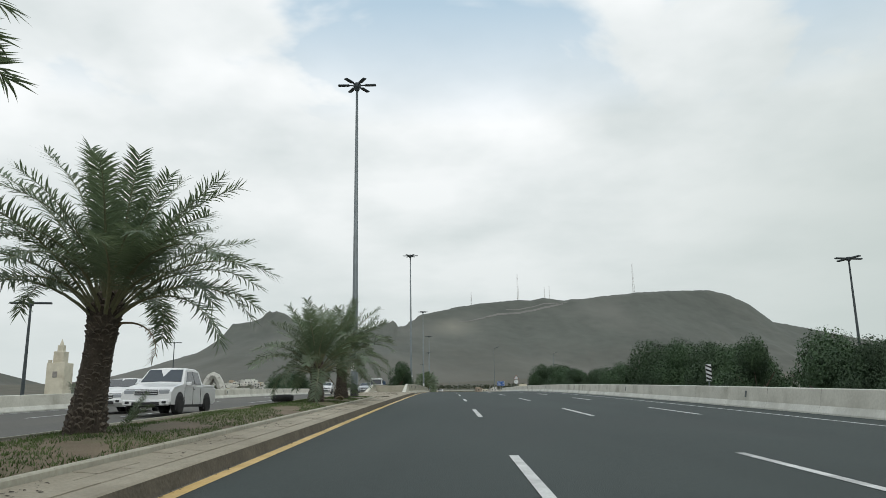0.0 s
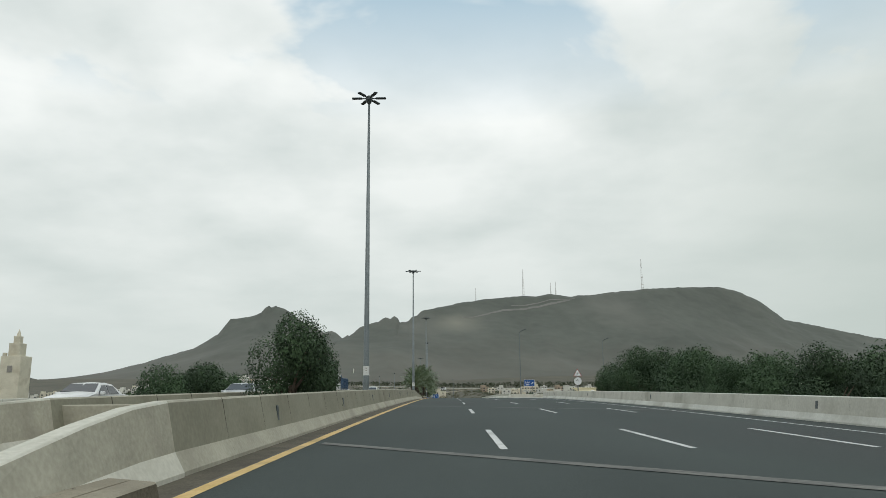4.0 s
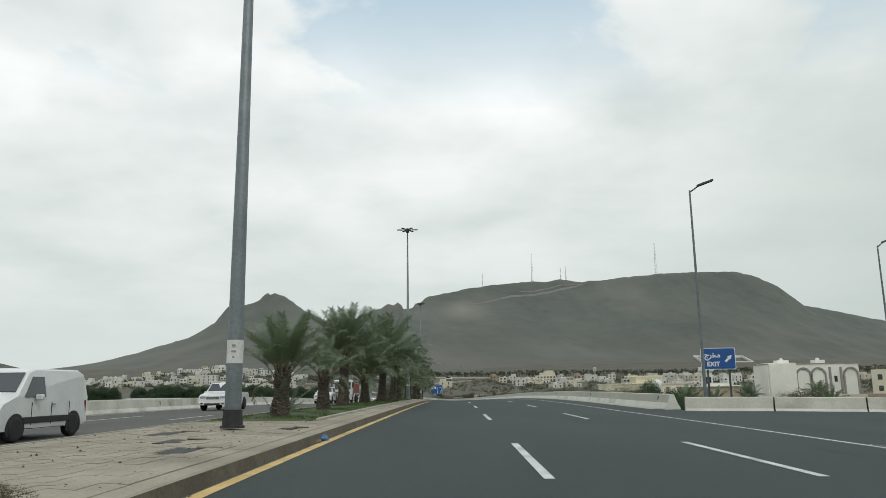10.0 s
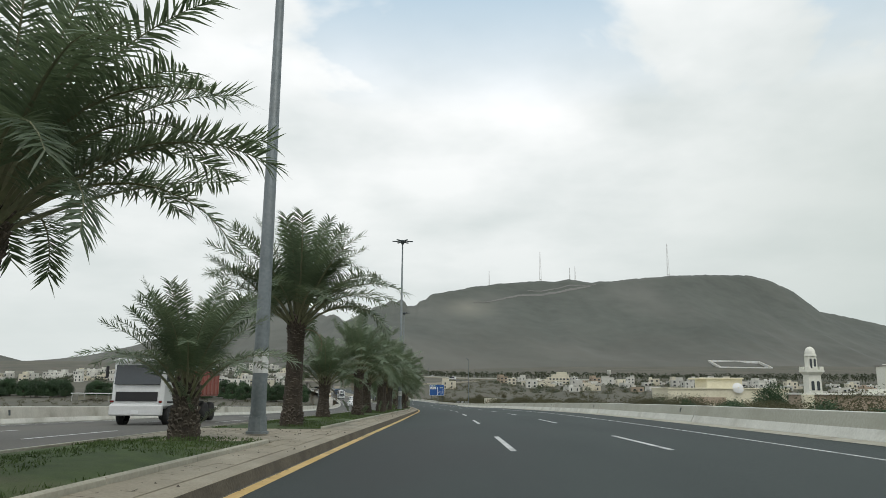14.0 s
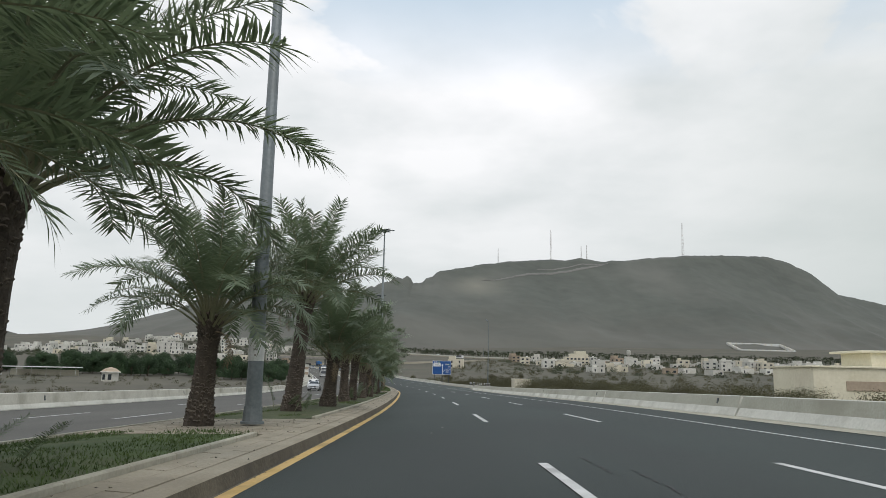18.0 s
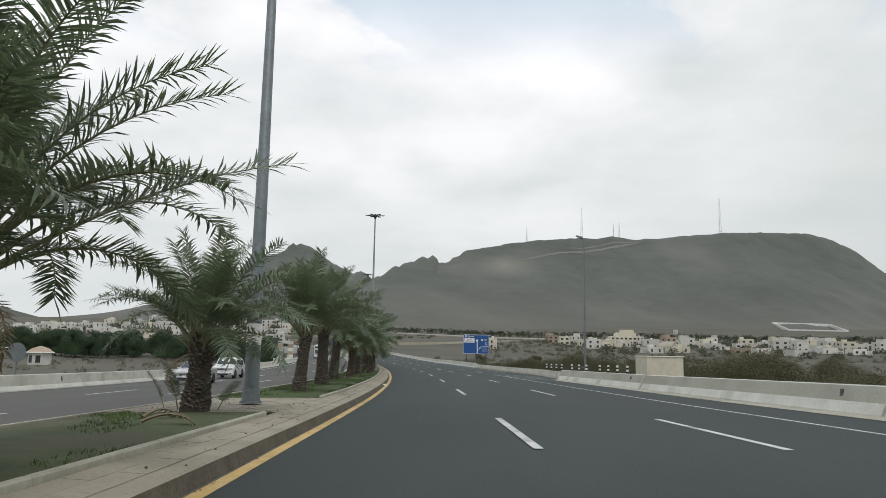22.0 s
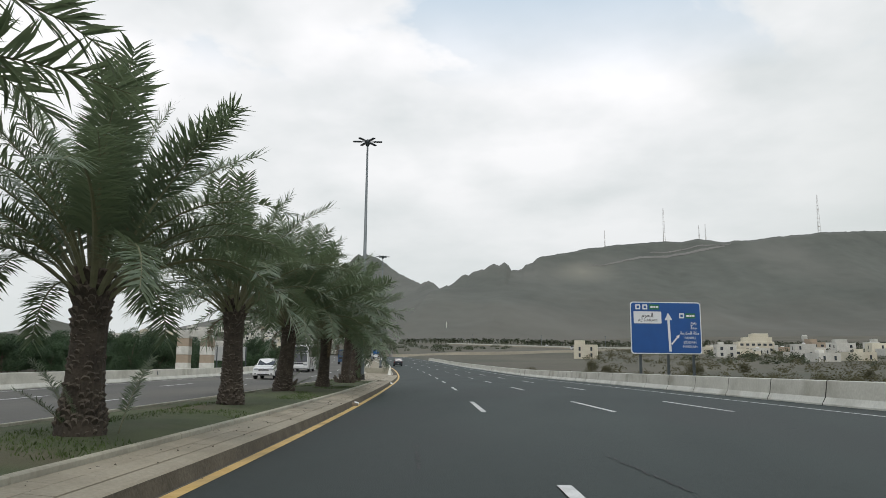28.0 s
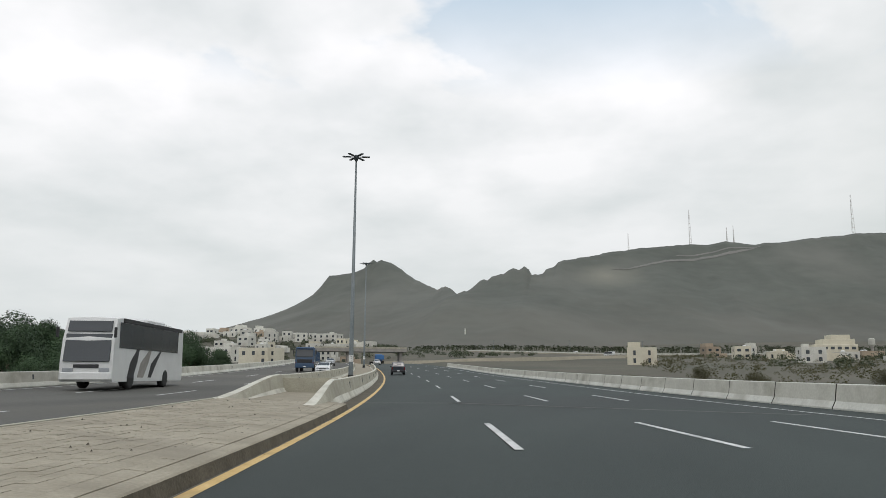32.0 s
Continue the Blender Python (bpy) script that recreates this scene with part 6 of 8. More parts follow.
def star_lamp(x, y, ztop, heads=4, label="slender dark lamp mast with a ring of heads"):
    g = ground_at(x, y)
    top = empty("street_lamp", Matrix.Translation((x, y, g)), label, "street lamp", "side lamps")
    h = ztop - g
    part("shaft", tube_bm([(0, 0, -0.3), (0, 0, h)], [0.2, 0.08], 8), DARK_METAL, top)
    part("hub", tube_bm([(0, 0, h - 0.2), (0, 0, h + 0.15)], [0.2, 0.2], 8), DARK_METAL, top)
    for k in range(heads):
        part("lamp_head", box_bm(1.2, 0.35, 0.14, (0.85, 0, 0), 0.03), DARK_METAL, top, at=Matrix.Translation((0, 0, h)) @ Matrix.Rotation(2 * math.pi * k / heads + 0.2, 4, "Z"))


star_lamp(39, 70, 14.2)
star_lamp(-54.7, 150, 13.9, 2, "slender dark lamp post with two heads")
star_lamp(-31, 55, 9.0, 2, "dark floodlight post with two heads")


# ---- signs ----
def words(name, text, size, m, mat, parent, label="", bold=0.0):
    cu = bpy.data.curves.new(name, "FONT")
    cu.body, cu.size, cu.align_x, cu.align_y, cu.offset, cu.extrude = text, size, "CENTER", "CENTER", bold, 0.002
    tmp = bpy.data.objects.new(name, cu)
    scene.collection.objects.link(tmp)
    dg = bpy.context.evaluated_depsgraph_get()
    dg.update()
    me = bpy.data.meshes.new_from_object(tmp.evaluated_get(dg))
    bpy.data.objects.remove(tmp)
    me.materials.clear()
    return placed(name, me, mat, parent, label, at=m)


def panel(w, h, r=0.12, inset=0.0):
    pts = []
    for cx, cz, a0 in ((w / 2, h / 2, 0), (-w / 2, h / 2, 90), (-w / 2, -h / 2, 180), (w / 2, -h / 2, 270)):
        for k in range(4):
            a = math.radians(a0 + 30 * k)
            pts.append((cx + math.copysign(1, -cx) * (r + inset) + r * math.cos(a), cz + math.copysign(1, -cz) * (r + inset) + r * math.sin(a)))
    return pts[::-1]


UP = Matrix.Rotation(math.pi / 2, 4, "X")


def arrow_bm(x0, z0, x1, z1, w, head):
    d = Vector((x1 - x0, z1 - z0))
    n = d.normalized()
    s = Vector((-n.y, n.x))
    neck = Vector((x1, z1)) - n * head
    pts = [Vector((x0, z0)) + s * w / 2, neck + s * w / 2, neck + s * head * 0.55, Vector((x1, z1)), neck - s * head * 0.55, neck - s * w / 2, Vector((x0, z0)) - s * w / 2]
    return flat_bm([(p.x, p.y) for p in pts])


def bars(parent, name, x, z, widths, h, mat, gap=0.05, y=-0.05, label=""):
    """Writing too small to read, as short bars."""
    total = sum(widths) + gap * (len(widths) - 1)
    cx = x - total / 2
    for w in widths:
        part(name, box_bm(w, 0.012, h, (cx + w / 2, y, z)), mat, parent, label)
        cx += w + gap


def exit_sign():
    top = empty("road_sign", Matrix.Translation((15.2, 206.0, 0)), "blue exit sign with a white arrow on two posts", "road sign")
    c = 6.7 - 0.62
    for dx in (-0.62, 0.62):
        part("post", box_bm(0.10, 0.06, c + 2.5, (dx, 0.06, (c - 2.5) / 2)), DARK_METAL, top)
    part("rim", flat_bm(panel(2.0, 1.24, 0.1), 0.03), SIGN_WHITE, top, "white rim", at=Matrix.Translation((0, 0, c)))
    part("panel", flat_bm(panel(1.92, 1.16, 0.09), 0.012), SIGN_BLUE, top, "blue panel", at=Matrix.Translation((0, -0.031, c)))
    words("lettering", "EXIT", 0.36, Matrix.Translation((-0.30, -0.047, c - 0.32)) @ UP, SIGN_WHITE, top, "white lettering", 0.012)
    words("lettering", "\ufe9d\ufeae\ufea8\ufee3", 0.42, Matrix.Translation((-0.32, -0.047, c + 0.2)) @ UP, SIGN_WHITE, top, "white Arabic lettering", 0.012)
    part("arrow", arrow_bm(0.40, -0.18, 0.78, 0.2, 0.13, 0.24), SIGN_WHITE, top, "white arrow", at=Matrix.Translation((0, -0.046, c)))


exit_sign()


def direction_sign():
    x0, y0 = -9.1, 532.6
    top = empty("road_sign", Matrix.Translation((x0, y0, 0)) @ Matrix.Rotation(radians(13), 4, "Z"), "large blue direction sign with a white arrow on three posts", "road sign")
    c, w, h = 4.65, 6.0, 4.3
    for dx in (-2.2, 0.15, 2.3):
        part("post", box_bm(0.2, 0.14, c + 7.5, (dx, 0.12, (c - 7.5) / 2)), DARK_METAL, top)
    part("rim", flat_bm(panel(w, h, 0.22), 0.04), SIGN_WHITE, top, "white rim", at=Matrix.Translation((0, 0, c)))
    part("panel", flat_bm(panel(w - 0.16, h - 0.16, 0.2), 0.012), SIGN_BLUE, top, "blue panel", at=Matrix.Translation((0, -0.041, c)))
    at = Matrix.Translation((0, -0.056, c))
    part("arrow", arrow_bm(0.30, -1.95, 0.20, 1.25, 0.2, 0.6), SIGN_WHITE, top, "white arrow ahead", at=at)
    part("arrow", arrow_bm(0.42, -1.35, 1.12, -0.55, 0.12, 0.3), SIGN_WHITE, top, "white side arrow", at=Matrix.Translation((0, -0.058, c)))
    part("white_panel", flat_bm(panel(2.35, 1.0, 0.05), 0.012), SIGN_WHITE, top, "white name panel", at=Matrix.Translation((-1.55, -0.054, c + 0.85)))
    words("lettering", "AL HARAM", 0.34, Matrix.Translation((-1.55, -0.068, c + 0.6)) @ UP, SIGN_BLACK, top, "dark lettering", 0.0)
    words("lettering", "\ufee1\ufeae\ufea4\ufedf\ufe8d", 0.5, Matrix.Translation((-1.55, -0.068, c + 1.02)) @ UP, SIGN_BLACK, top, "dark Arabic lettering", 0.006)
    for k, text in enumerate(("YANBU", "JEDDAH", "MAKKAH")):
        words("lettering", text, 0.30, Matrix.Translation((1.98, -0.056, c - 0.82 - 0.36 * k)) @ UP, SIGN_WHITE, top, "white lettering", 0.0)
    words("lettering", "\ufe94\ufee3\ufeae\ufedc\ufee4\ufedf\ufe8d \ufe94\ufedc\ufee3", 0.34, Matrix.Translation((1.98, -0.056, c - 0.42)) @ UP, SIGN_WHITE, top, "white Arabic lettering", 0.006)
    words("lettering", "\ufe93\ufeaa\ufe9f", 0.34, Matrix.Translation((2.35, -0.056, c + 0.02)) @ UP, SIGN_WHITE, top, "white Arabic lettering", 0.006)
    words("lettering", "\ufeca\ufe92\ufee8\ufef3", 0.34, Matrix.Translation((2.35, -0.056, c + 0.44)) @ UP, SIGN_WHITE, top, "white Arabic lettering", 0.006)
    for cx, cz in ((-2.35, 1.72), (-1.75, 1.72), (1.35, 1.02)):
        part("symbol", flat_bm(panel(0.42, 0.42, 0.04), 0.012), SIGN_WHITE, top, "white symbol plate", at=Matrix.Translation((cx, -0.054, c + cz)))
        part("symbol_mark", box_bm(0.2, 0.012, 0.2, (cx, -0.070, c + cz), 0.003), SIGN_BLUE, top, "blue mark")
    for cx, cz in ((-0.95, 1.72), (2.1, 1.02)):
        part("route_plate", flat_bm(panel(0.85, 0.42, 0.05), 0.012), SIGN_GREEN, top, "green route plate", at=Matrix.Translation((cx, -0.054, c + cz)))
        bars(top, "route_mark", cx, c + cz, (0.22, 0.16, 0.2), 0.16, SIGN_WHITE, y=-0.070, label="white mark")


direction_sign()


def speed_sign():
    x, y, z = road_xy(143.5, 16.4)
    top = empty("road_sign", Matrix.Translation((x, y, z)), "round speed sign under a red bend warning triangle", "road sign")
    part("post", tube_bm([(0, 0.05, -2.5), (0, 0.05, 2.9)], [0.05, 0.05], 8), GALVANISED, top)
    ring = [(0.42 * math.cos(a), 0.42 * math.sin(a)) for a in np.linspace(0, 2 * math.pi, 25)[:-1]]
    part("disc", flat_bm(ring[::-1], 0.02), SIGN_WHITE, top, "white disc", at=Matrix.Translation((0, 0, 1.75)))
    outer = [(0.42 * math.cos(a), 0.42 * math.sin(a)) for a in np.linspace(0, 2 * math.pi, 33)]
    bm = bmesh.new()
    for (ax, az), (bx, bz) in zip(outer, outer[1:]):
        bm.faces.new([bm.verts.new(p) for p in ((ax, -0.025, az), (bx, -0.025, bz), (bx * 0.93, -0.025, bz * 0.93), (ax * 0.93, -0.025, az * 0.93))])
    part("ring", bm, STONE_GREY, top, "grey worn ring", at=Matrix.Translation((0, 0, 1.75)))
    words("lettering", "\u0664\u0660", 0.42, Matrix.Translation((0, -0.03, 1.75)) @ UP, SIGN_BLACK, top, "black Arabic numerals", 0.01)
    tri = [(-0.45, 0), (0, 0.78), (0.45, 0)]
    part("triangle", flat_bm(tri, 0.02), SIGN_RED, top, "red triangle", at=Matrix.Translation((0, 0, 2.24)))
    part("triangle_face", flat_bm([(-0.37, 0.05), (0, 0.69), (0.37, 0.05)], 0.012), SIGN_WHITE, top, "white face", at=Matrix.Translation((0, -0.021, 2.24)))
    part("bend_mark", tube_bm([(-0.05, -0.04, 2.36), (-0.05, -0.04, 2.52), (0.02, -0.04, 2.60), (0.12, -0.04, 2.58)], [0.035] * 4, 5), SIGN_BLACK, top, "black bend mark")


speed_sign()


def chevron_sign():
    x, y, z = road_xy(47.0, 19.4)
    top = empty("road_sign", Matrix.Translation((x, y, z)), "narrow black and white striped marker plate", "road sign")
    part("post", tube_bm([(0, 0.05, -2.5), (0, 0.05, 1.6)], [0.045, 0.045], 8), GALVANISED, top)
    part("plate", flat_bm([(-0.18, 0.9), (-0.18, 1.95), (0.18, 1.95), (0.18, 0.9)][::1], 0.02), SIGN_WHITE, top, "white plate")
    for k in range(4):
        zz = 0.95 + 0.26 * k
        part("stripe", flat_bm([(-0.18, zz + 0.10), (-0.18, zz + 0.22), (0.18, zz + 0.06), (0.18, zz - 0.05)], 0.008), SIGN_BLACK, top, "black stripe", at=Matrix.Translation((0, -0.022, 0)))


chevron_sign()


def round_back_sign():
    x, y, z = -31.9, 403.5, 0.0
    top = empty("road_sign", Matrix.Translation((x, y, z)), "grey back of a round traffic sign on a post", "road sign")
    part("post", tube_bm([(0, 0, -5.0), (0, 0, 2.6)], [0.05, 0.05], 8), GALVANISED, top)
    part("disc", flat_bm([(0.54 * math.cos(a), 0.54 * math.sin(a)) for a in np.linspace(0, 2 * math.pi, 25)[:-1]][::-1], 0.02), GALVANISED, top, at=Matrix.Translation((0, -0.06, 2.2)))


round_back_sign()


def billboard():
    x, y, z = -58.8, 555.0, 0.4
    a = along(556)[2]
    top = empty("billboard", Matrix.Translation((x, y, z + 0.5)) @ Matrix.Rotation(a - math.pi / 2, 4, "Z"), "row of three blank white boards on posts", "billboard")
    for cx in (-1.75, 0.0, 1.75):
        part("board", box_bm(1.62, 0.12, 1.7, (cx, 0, 1.75), 0.02), BOARD_GREY, top)
    for dx in (-2.62, -0.87, 0.87, 2.62):
        part("post", box_bm(0.12, 0.14, 6.2, (dx, 0.02, -0.5)), DARK_METAL, top)


billboard()

# striped posts with a chain on the barrier by the kiosk
first = None
for i, s in enumerate((404.5, 406.5, 408.5, 410.5, 414.0, 416.2, 418.4, 422.0, 424.0, 426.0, 428.0)):
    m = stand(s, 14.0, 0.78)
    if first is None:
        first = empty("marker_post", m, "short black and white post on the barrier top", "post", "striped posts")
        for k in range(4):
            part("band", tube_bm([(0, 0, 0.11 * k), (0, 0, 0.11 * k + 0.11)], [0.07, 0.07], 8), SIGN_BLACK if k % 2 == 0 else SIGN_WHITE, first, "black band" if k % 2 == 0 else "white band")
    else:
        copy_thing(first, m)
pts = []
for a, b in ((414.0, 416.2), (416.2, 418.4)):
    for k in range(9):
        f = k / 8
        pts.append(P(a + (b - a) * f, 14.0, 0.78 + 0.36 - 0.5 * f * (1 - f)))
ob = part("chain", tube_bm(pts, [0.018] * len(pts), 5), DARK_METAL)
tagged(ob, "sagging dark chain between short striped posts", "chain")


# ---- exit ramp to the right, with its barrier ----
def ramp_point(v, w):
    """v metres out from the shoulder, w across the ramp."""
    s = 161 + w * 38.0 - 0.2 * v * w + 0.0022 * v * v
    p = P(s, 14.0 + v)
    return Vector((p.x, p.y, p.z - 0.0012 * v * v - 0.004))


verts = [ramp_point(v, w) for v in np.arange(0, 62, 4.0) for w in (0, 0.5, 1.0)]
faces = [(3 * i + j, 3 * i + j + 3, 3 * i + j + 4, 3 * i + j + 1) for i in range(15) for j in range(2)]
tagged(placed("exit_ramp", raw(verts, faces), ASPHALT), "asphalt exit ramp that turns off to the right", "road", kind="structure")
barrier("barrier_ramp", "low beige concrete barrier along the exit ramp", [ramp_point(v, 1.02) - Vector((0, 0, 0.15)) for v in np.arange(0, 60, UNIT)], LOW, 5)
barrier("barrier_ramp", "low beige concrete barrier along the exit ramp", [ramp_point(v, -0.02) for v in np.arange(1, 57, UNIT)], LOW, 5)
pts = [P(176, 10.95)] + [P(178 - 1.5 * math.sin(a), 12.4 - 1.4 * math.cos(a)) for a in np.linspace(0, 1.5, 6)] + [P(177.0 + 0.3 * k, 13 + 2.2 * k) for k in range(4)]
verts = [q for p in pts for q in (p + Vector((0, -0.09, 0.012)), p + Vector((0, 0.09, 0.012)))]
placed("gore_line", raw(verts, [(2 * i, 2 * i + 1, 2 * i + 3, 2 * i + 2) for i in range(len(pts) - 1)]), WHITE_PAINT, road, "white curved exit line")

# ---- far overpass across the road ----
o = empty("overpass", Matrix.Identity(4), "grey concrete overpass across the carriageways", "bridge", kind="structure")
p, n, a = along(815)
m = Matrix.Translation((p[0], p[1], p[2])) @ Matrix.Rotation(a - math.pi / 2, 4, "Z")
part("deck", box_bm(34, 9, 1.2, (2, 0, 5.2), 0.05), STONE_GREY, o, at=m)
part("parapet", box_bm(34, 0.3, 0.6, (2, -4.4, 6.1)), CONCRETE, o, at=m)
for dx in (-14, -2.7, 17):
    part("pier", box_bm(1.2, 6, 7, (dx, 0, 1.4), 0.1), STONE_GREY, o, at=m)

FAR_DIRT = surface("pale dusty road bank", (0.25, 0.23, 0.18), (0.34, 0.315, 0.25), 0.05, 1.0, 0.95, 0.3)


# ---- two far roads that cross the plain below the mountain ----
def far_road(name, label, line_xy, wall, deck, face, lip):
    """A raised road: a bank or wall towards the camera, the deck and a low parapet."""
    pts = [Vector((x, y, 0)) for x, y in line_xy]
    fine = []
    for a, b in zip(pts, pts[1:]):
        fine += [a.lerp(b, k / 6) for k in range(6)]
    fine.append(pts[-1])
    base = [ground_at(p.x, p.y) for p in fine]
    level = [sum(base[max(0, i - 4):i + 5]) / len(base[max(0, i - 4):i + 5]) for i in range(len(base))]
    out = []
    for i, p in enumerate(fine):
        d = (fine[min(len(fine) - 1, i + 1)] - fine[max(0, i - 1)]).normalized()
        out.append(Vector((d.y, -d.x, 0)))
    top = empty(name, Matrix.Identity(4), label, "road", kind="structure")

    def sweep(part_name, profile, mat):
        verts, n = [], len(profile)
        for p, o, z in zip(fine, out, level):
            verts += [p + o * u + Vector((0, 0, z + h)) for u, h in profile]
        faces = [(i * n + j, (i + 1) * n + j, (i + 1) * n + j + 1, i * n + j + 1) for i in range(len(fine) - 1) for j in range(n - 1)]
        placed(part_name, raw(verts, faces), mat, top)
    sweep("bank", [(wall * 0.9, -1.5), (0.3, wall), (0.0, wall)], face)
    sweep("deck", [(0.0, wall + 0.01), (-deck, wall + 0.05), (-deck - 2, -1.5)], DUSTY_ASPHALT)
    if lip:
        sweep("parapet", [(0.25, wall - 0.2), (0.25, wall + lip), (-0.1, wall + lip), (-0.1, wall)], PALE_FOOT)
    return top


far_road("far_highway", "distant highway on a low pale embankment below the mountain", ((-150, 1305), (-123, 1279), (-79, 1252), (-32, 1215), (10, 1176), (70, 1120), (150, 1060)), 0.9, 14, FAR_DIRT, 1.2)
far_road("far_slip_road", "distant dusty slip road that climbs the plain", ((-112, 826), (-80, 847), (-56, 862), (-31, 900), (-4, 942), (10, 1000), (22, 1070)), 1.5, 9, FAR_DIRT, 0)
for x, y in ((-118, 1282), (-41, 1230), (20, 1178)):
    top = empty("far_lamp", Matrix.Translation((x, y, ground_at(x, y))), "thin grey lamp post on the distant highway", "street lamp", "far highway lamps")
    part("shaft", tube_bm([(0, 0, -0.5), (0, 0, 12)], [0.22, 0.14], 6), GALVANISED, top)
    part("lamp_head", box_bm(1.8, 0.4, 0.2, (0, 0, 12), 0.04), DARK_METAL, top)
top = empty("white_tower", Matrix.Translation((-185, 1522, 55)) @ Matrix.Diagonal((0.65, 0.65, 0.8, 1)), "slim white tower on the foot of the mountain", "tower")
part("shaft", tube_bm([(0, 0, -3), (0, 0, 8.5)], [1.1, 0.95], 8), FRESH_WHITE, top)
part("gallery", tube_bm([(0, 0, 8.3), (0, 0, 9.2)], [1.5, 1.5], 8), FRESH_WHITE, top)
part("spire", tube_bm([(0, 0, 9.2), (0, 0, 11.0), (0, 0, 13.0)], [0.8, 0.7, 0.1], 8), FRESH_WHITE, top)

# palm grove along the foot of the mountain: too many to count
rnd = random.Random(77)
verts, faces = [], []
for i in range(2300):
    x = rnd.uniform(-420, 900)
    y = 1180 + rnd.uniform(0, 130) + 0.06 * x
    if rnd.random() < 0.25:
        y += rnd.uniform(-160, 0)
    if -220 < x < 190:
        # the grove stands behind the distant highway
        y = max(y, float(np.interp(x, (-150, -123, -79, -32, 10, 70, 150), (1305, 1279, 1252, 1215, 1176, 1120, 1060))) + rnd.uniform(24, 120))
    z = plain(x, y)
    h = rnd.uniform(2.2, 4.4)
    for k in range(7):
        a = rnd.uniform(0, 6.28)
        r = rnd.uniform(1.5, 3.0)
        b = len(verts)
        c = Vector((x, y, z + h))
        d = Vector((math.cos(a) * r, math.sin(a) * r, rnd.uniform(-1.5, 1.2)))
        side = Vector((-math.sin(a), math.cos(a), 0)) * 0.55
        verts += [c, c + d * 0.55 + side + Vector((0, 0, 0.4)), c + d, c + d * 0.55 - side + Vector((0, 0, 0.4))]
        faces.append((b, b + 1, b + 2, b + 3))
    b = len(verts)
    verts += [(x - 0.3, y, z - 1), (x + 0.3, y, z - 1), (x + 0.3, y, z + h), (x - 0.3, y, z + h)]
    faces.append((b, b + 1, b + 2, b + 3))
tagged(placed("palm_grove", raw(verts, faces), TOWN_LEAF), "dark band of distant palms below the mountain", "trees", kind="stuff")


# dark shrubs and small trees between the houses and over the plain: too many to count
def clumps(name, label, count, place, size, leaves, mat, fine=1.0):
    verts, faces = [], []
    for i in range(count):
        x, y = place()
        z = ground_at(x, y)
        r = rnd.uniform(*size)
        for k in range(leaves):
            d = Vector((rnd.gauss(0, 1), rnd.gauss(0, 1), abs(rnd.gauss(0, 0.8)))).normalized()
            c = Vector((x, y, z)) + Vector((d.x * r, d.y * r, d.z * r * 1.1)) * rnd.uniform(0.5, 1.0)
            a, e = rnd.uniform(0, 6.28), r * fine * rnd.uniform(0.09, 0.19)
            s = Vector((math.cos(a), math.sin(a), rnd.uniform(-0.5, 0.5))) * e
            t = Vector((-math.sin(a) * 0.5, math.cos(a) * 0.5, rnd.uniform(0.5, 1.0))) * e
            b = len(verts)
            verts += [c - s, c + s, c + t]
            faces.append((b, b + 1, b + 2))
    return tagged(placed(name, raw(verts, faces), mat), label, "shrubs", kind="stuff")


clumps("town_trees", "dark small trees between the houses of the town", 900, lambda: rnd.choice(((rnd.uniform(-470, -150), rnd.uniform(840, 1120)), (rnd.uniform(30, 470), rnd.uniform(730, 1010)))), (1.4, 3.4), 130, TOWN_LEAF)
clumps("plain_scrub", "low dusty scrub scattered over the plain", 2600, lambda: (rnd.uniform(-10, 460), rnd.uniform(520, 1150)), (0.7, 2.2), 60, SCRUB_LEAF)
clumps("far_trees", "dark round shrubs along the distant highway", 130, lambda: (rnd.uniform(-200, -70), rnd.uniform(900, 1250)), (1.2, 2.8), 130, TOWN_LEAF)
clumps("west_scrub", "low dark scrub on the plain west of the road", 900, lambda: (rnd.uniform(-330, -45), rnd.uniform(230, 600)), (0.6, 1.7), 60, SCRUB_LEAF)
clumps("verge_scrub", "dusty scrub on the bank below the road", 700, lambda: road_xy(rnd.uniform(270, 620), rnd.uniform(19, 95))[:2], (0.8, 2.2), 380, SCRUB_LEAF, 0.5)
# green shrubs along the fence behind the outer barrier
for i in range(22):
    s = rnd.uniform(222, 296)
    x, y, z = road_xy(s, rnd.uniform(19, 27))
    g = ground_at(x, y)
    tree("belt", x, y, (z + rnd.uniform(0.8, 2.2) - g) / 6.7, 0.75, 400 + i, "green shrub along the fence behind the barrier", "trees beside the road", g)
# low date palms by the mosque fence
for i, (x, y, top_z) in enumerate(((30, 262, 4.6), (36, 268, 4.4), (44, 276, 5.0), (52, 268, 4.2), (58, 284, 4.8), (66, 300, 5.2), (40, 290, 4.4))):
    g = ground_at(x, y)
    palm(Matrix.Translation((x, y, g)), max(1.2, top_z - 2.6 - g), 300 + i, 0.85, more=-16, label="low date palm beside the mosque fence")

# ---- vehicles, standing where they were passed ----
def paint(name, colour, rough=0.32):
    return plainly(name, colour, rough, coat=0.5)


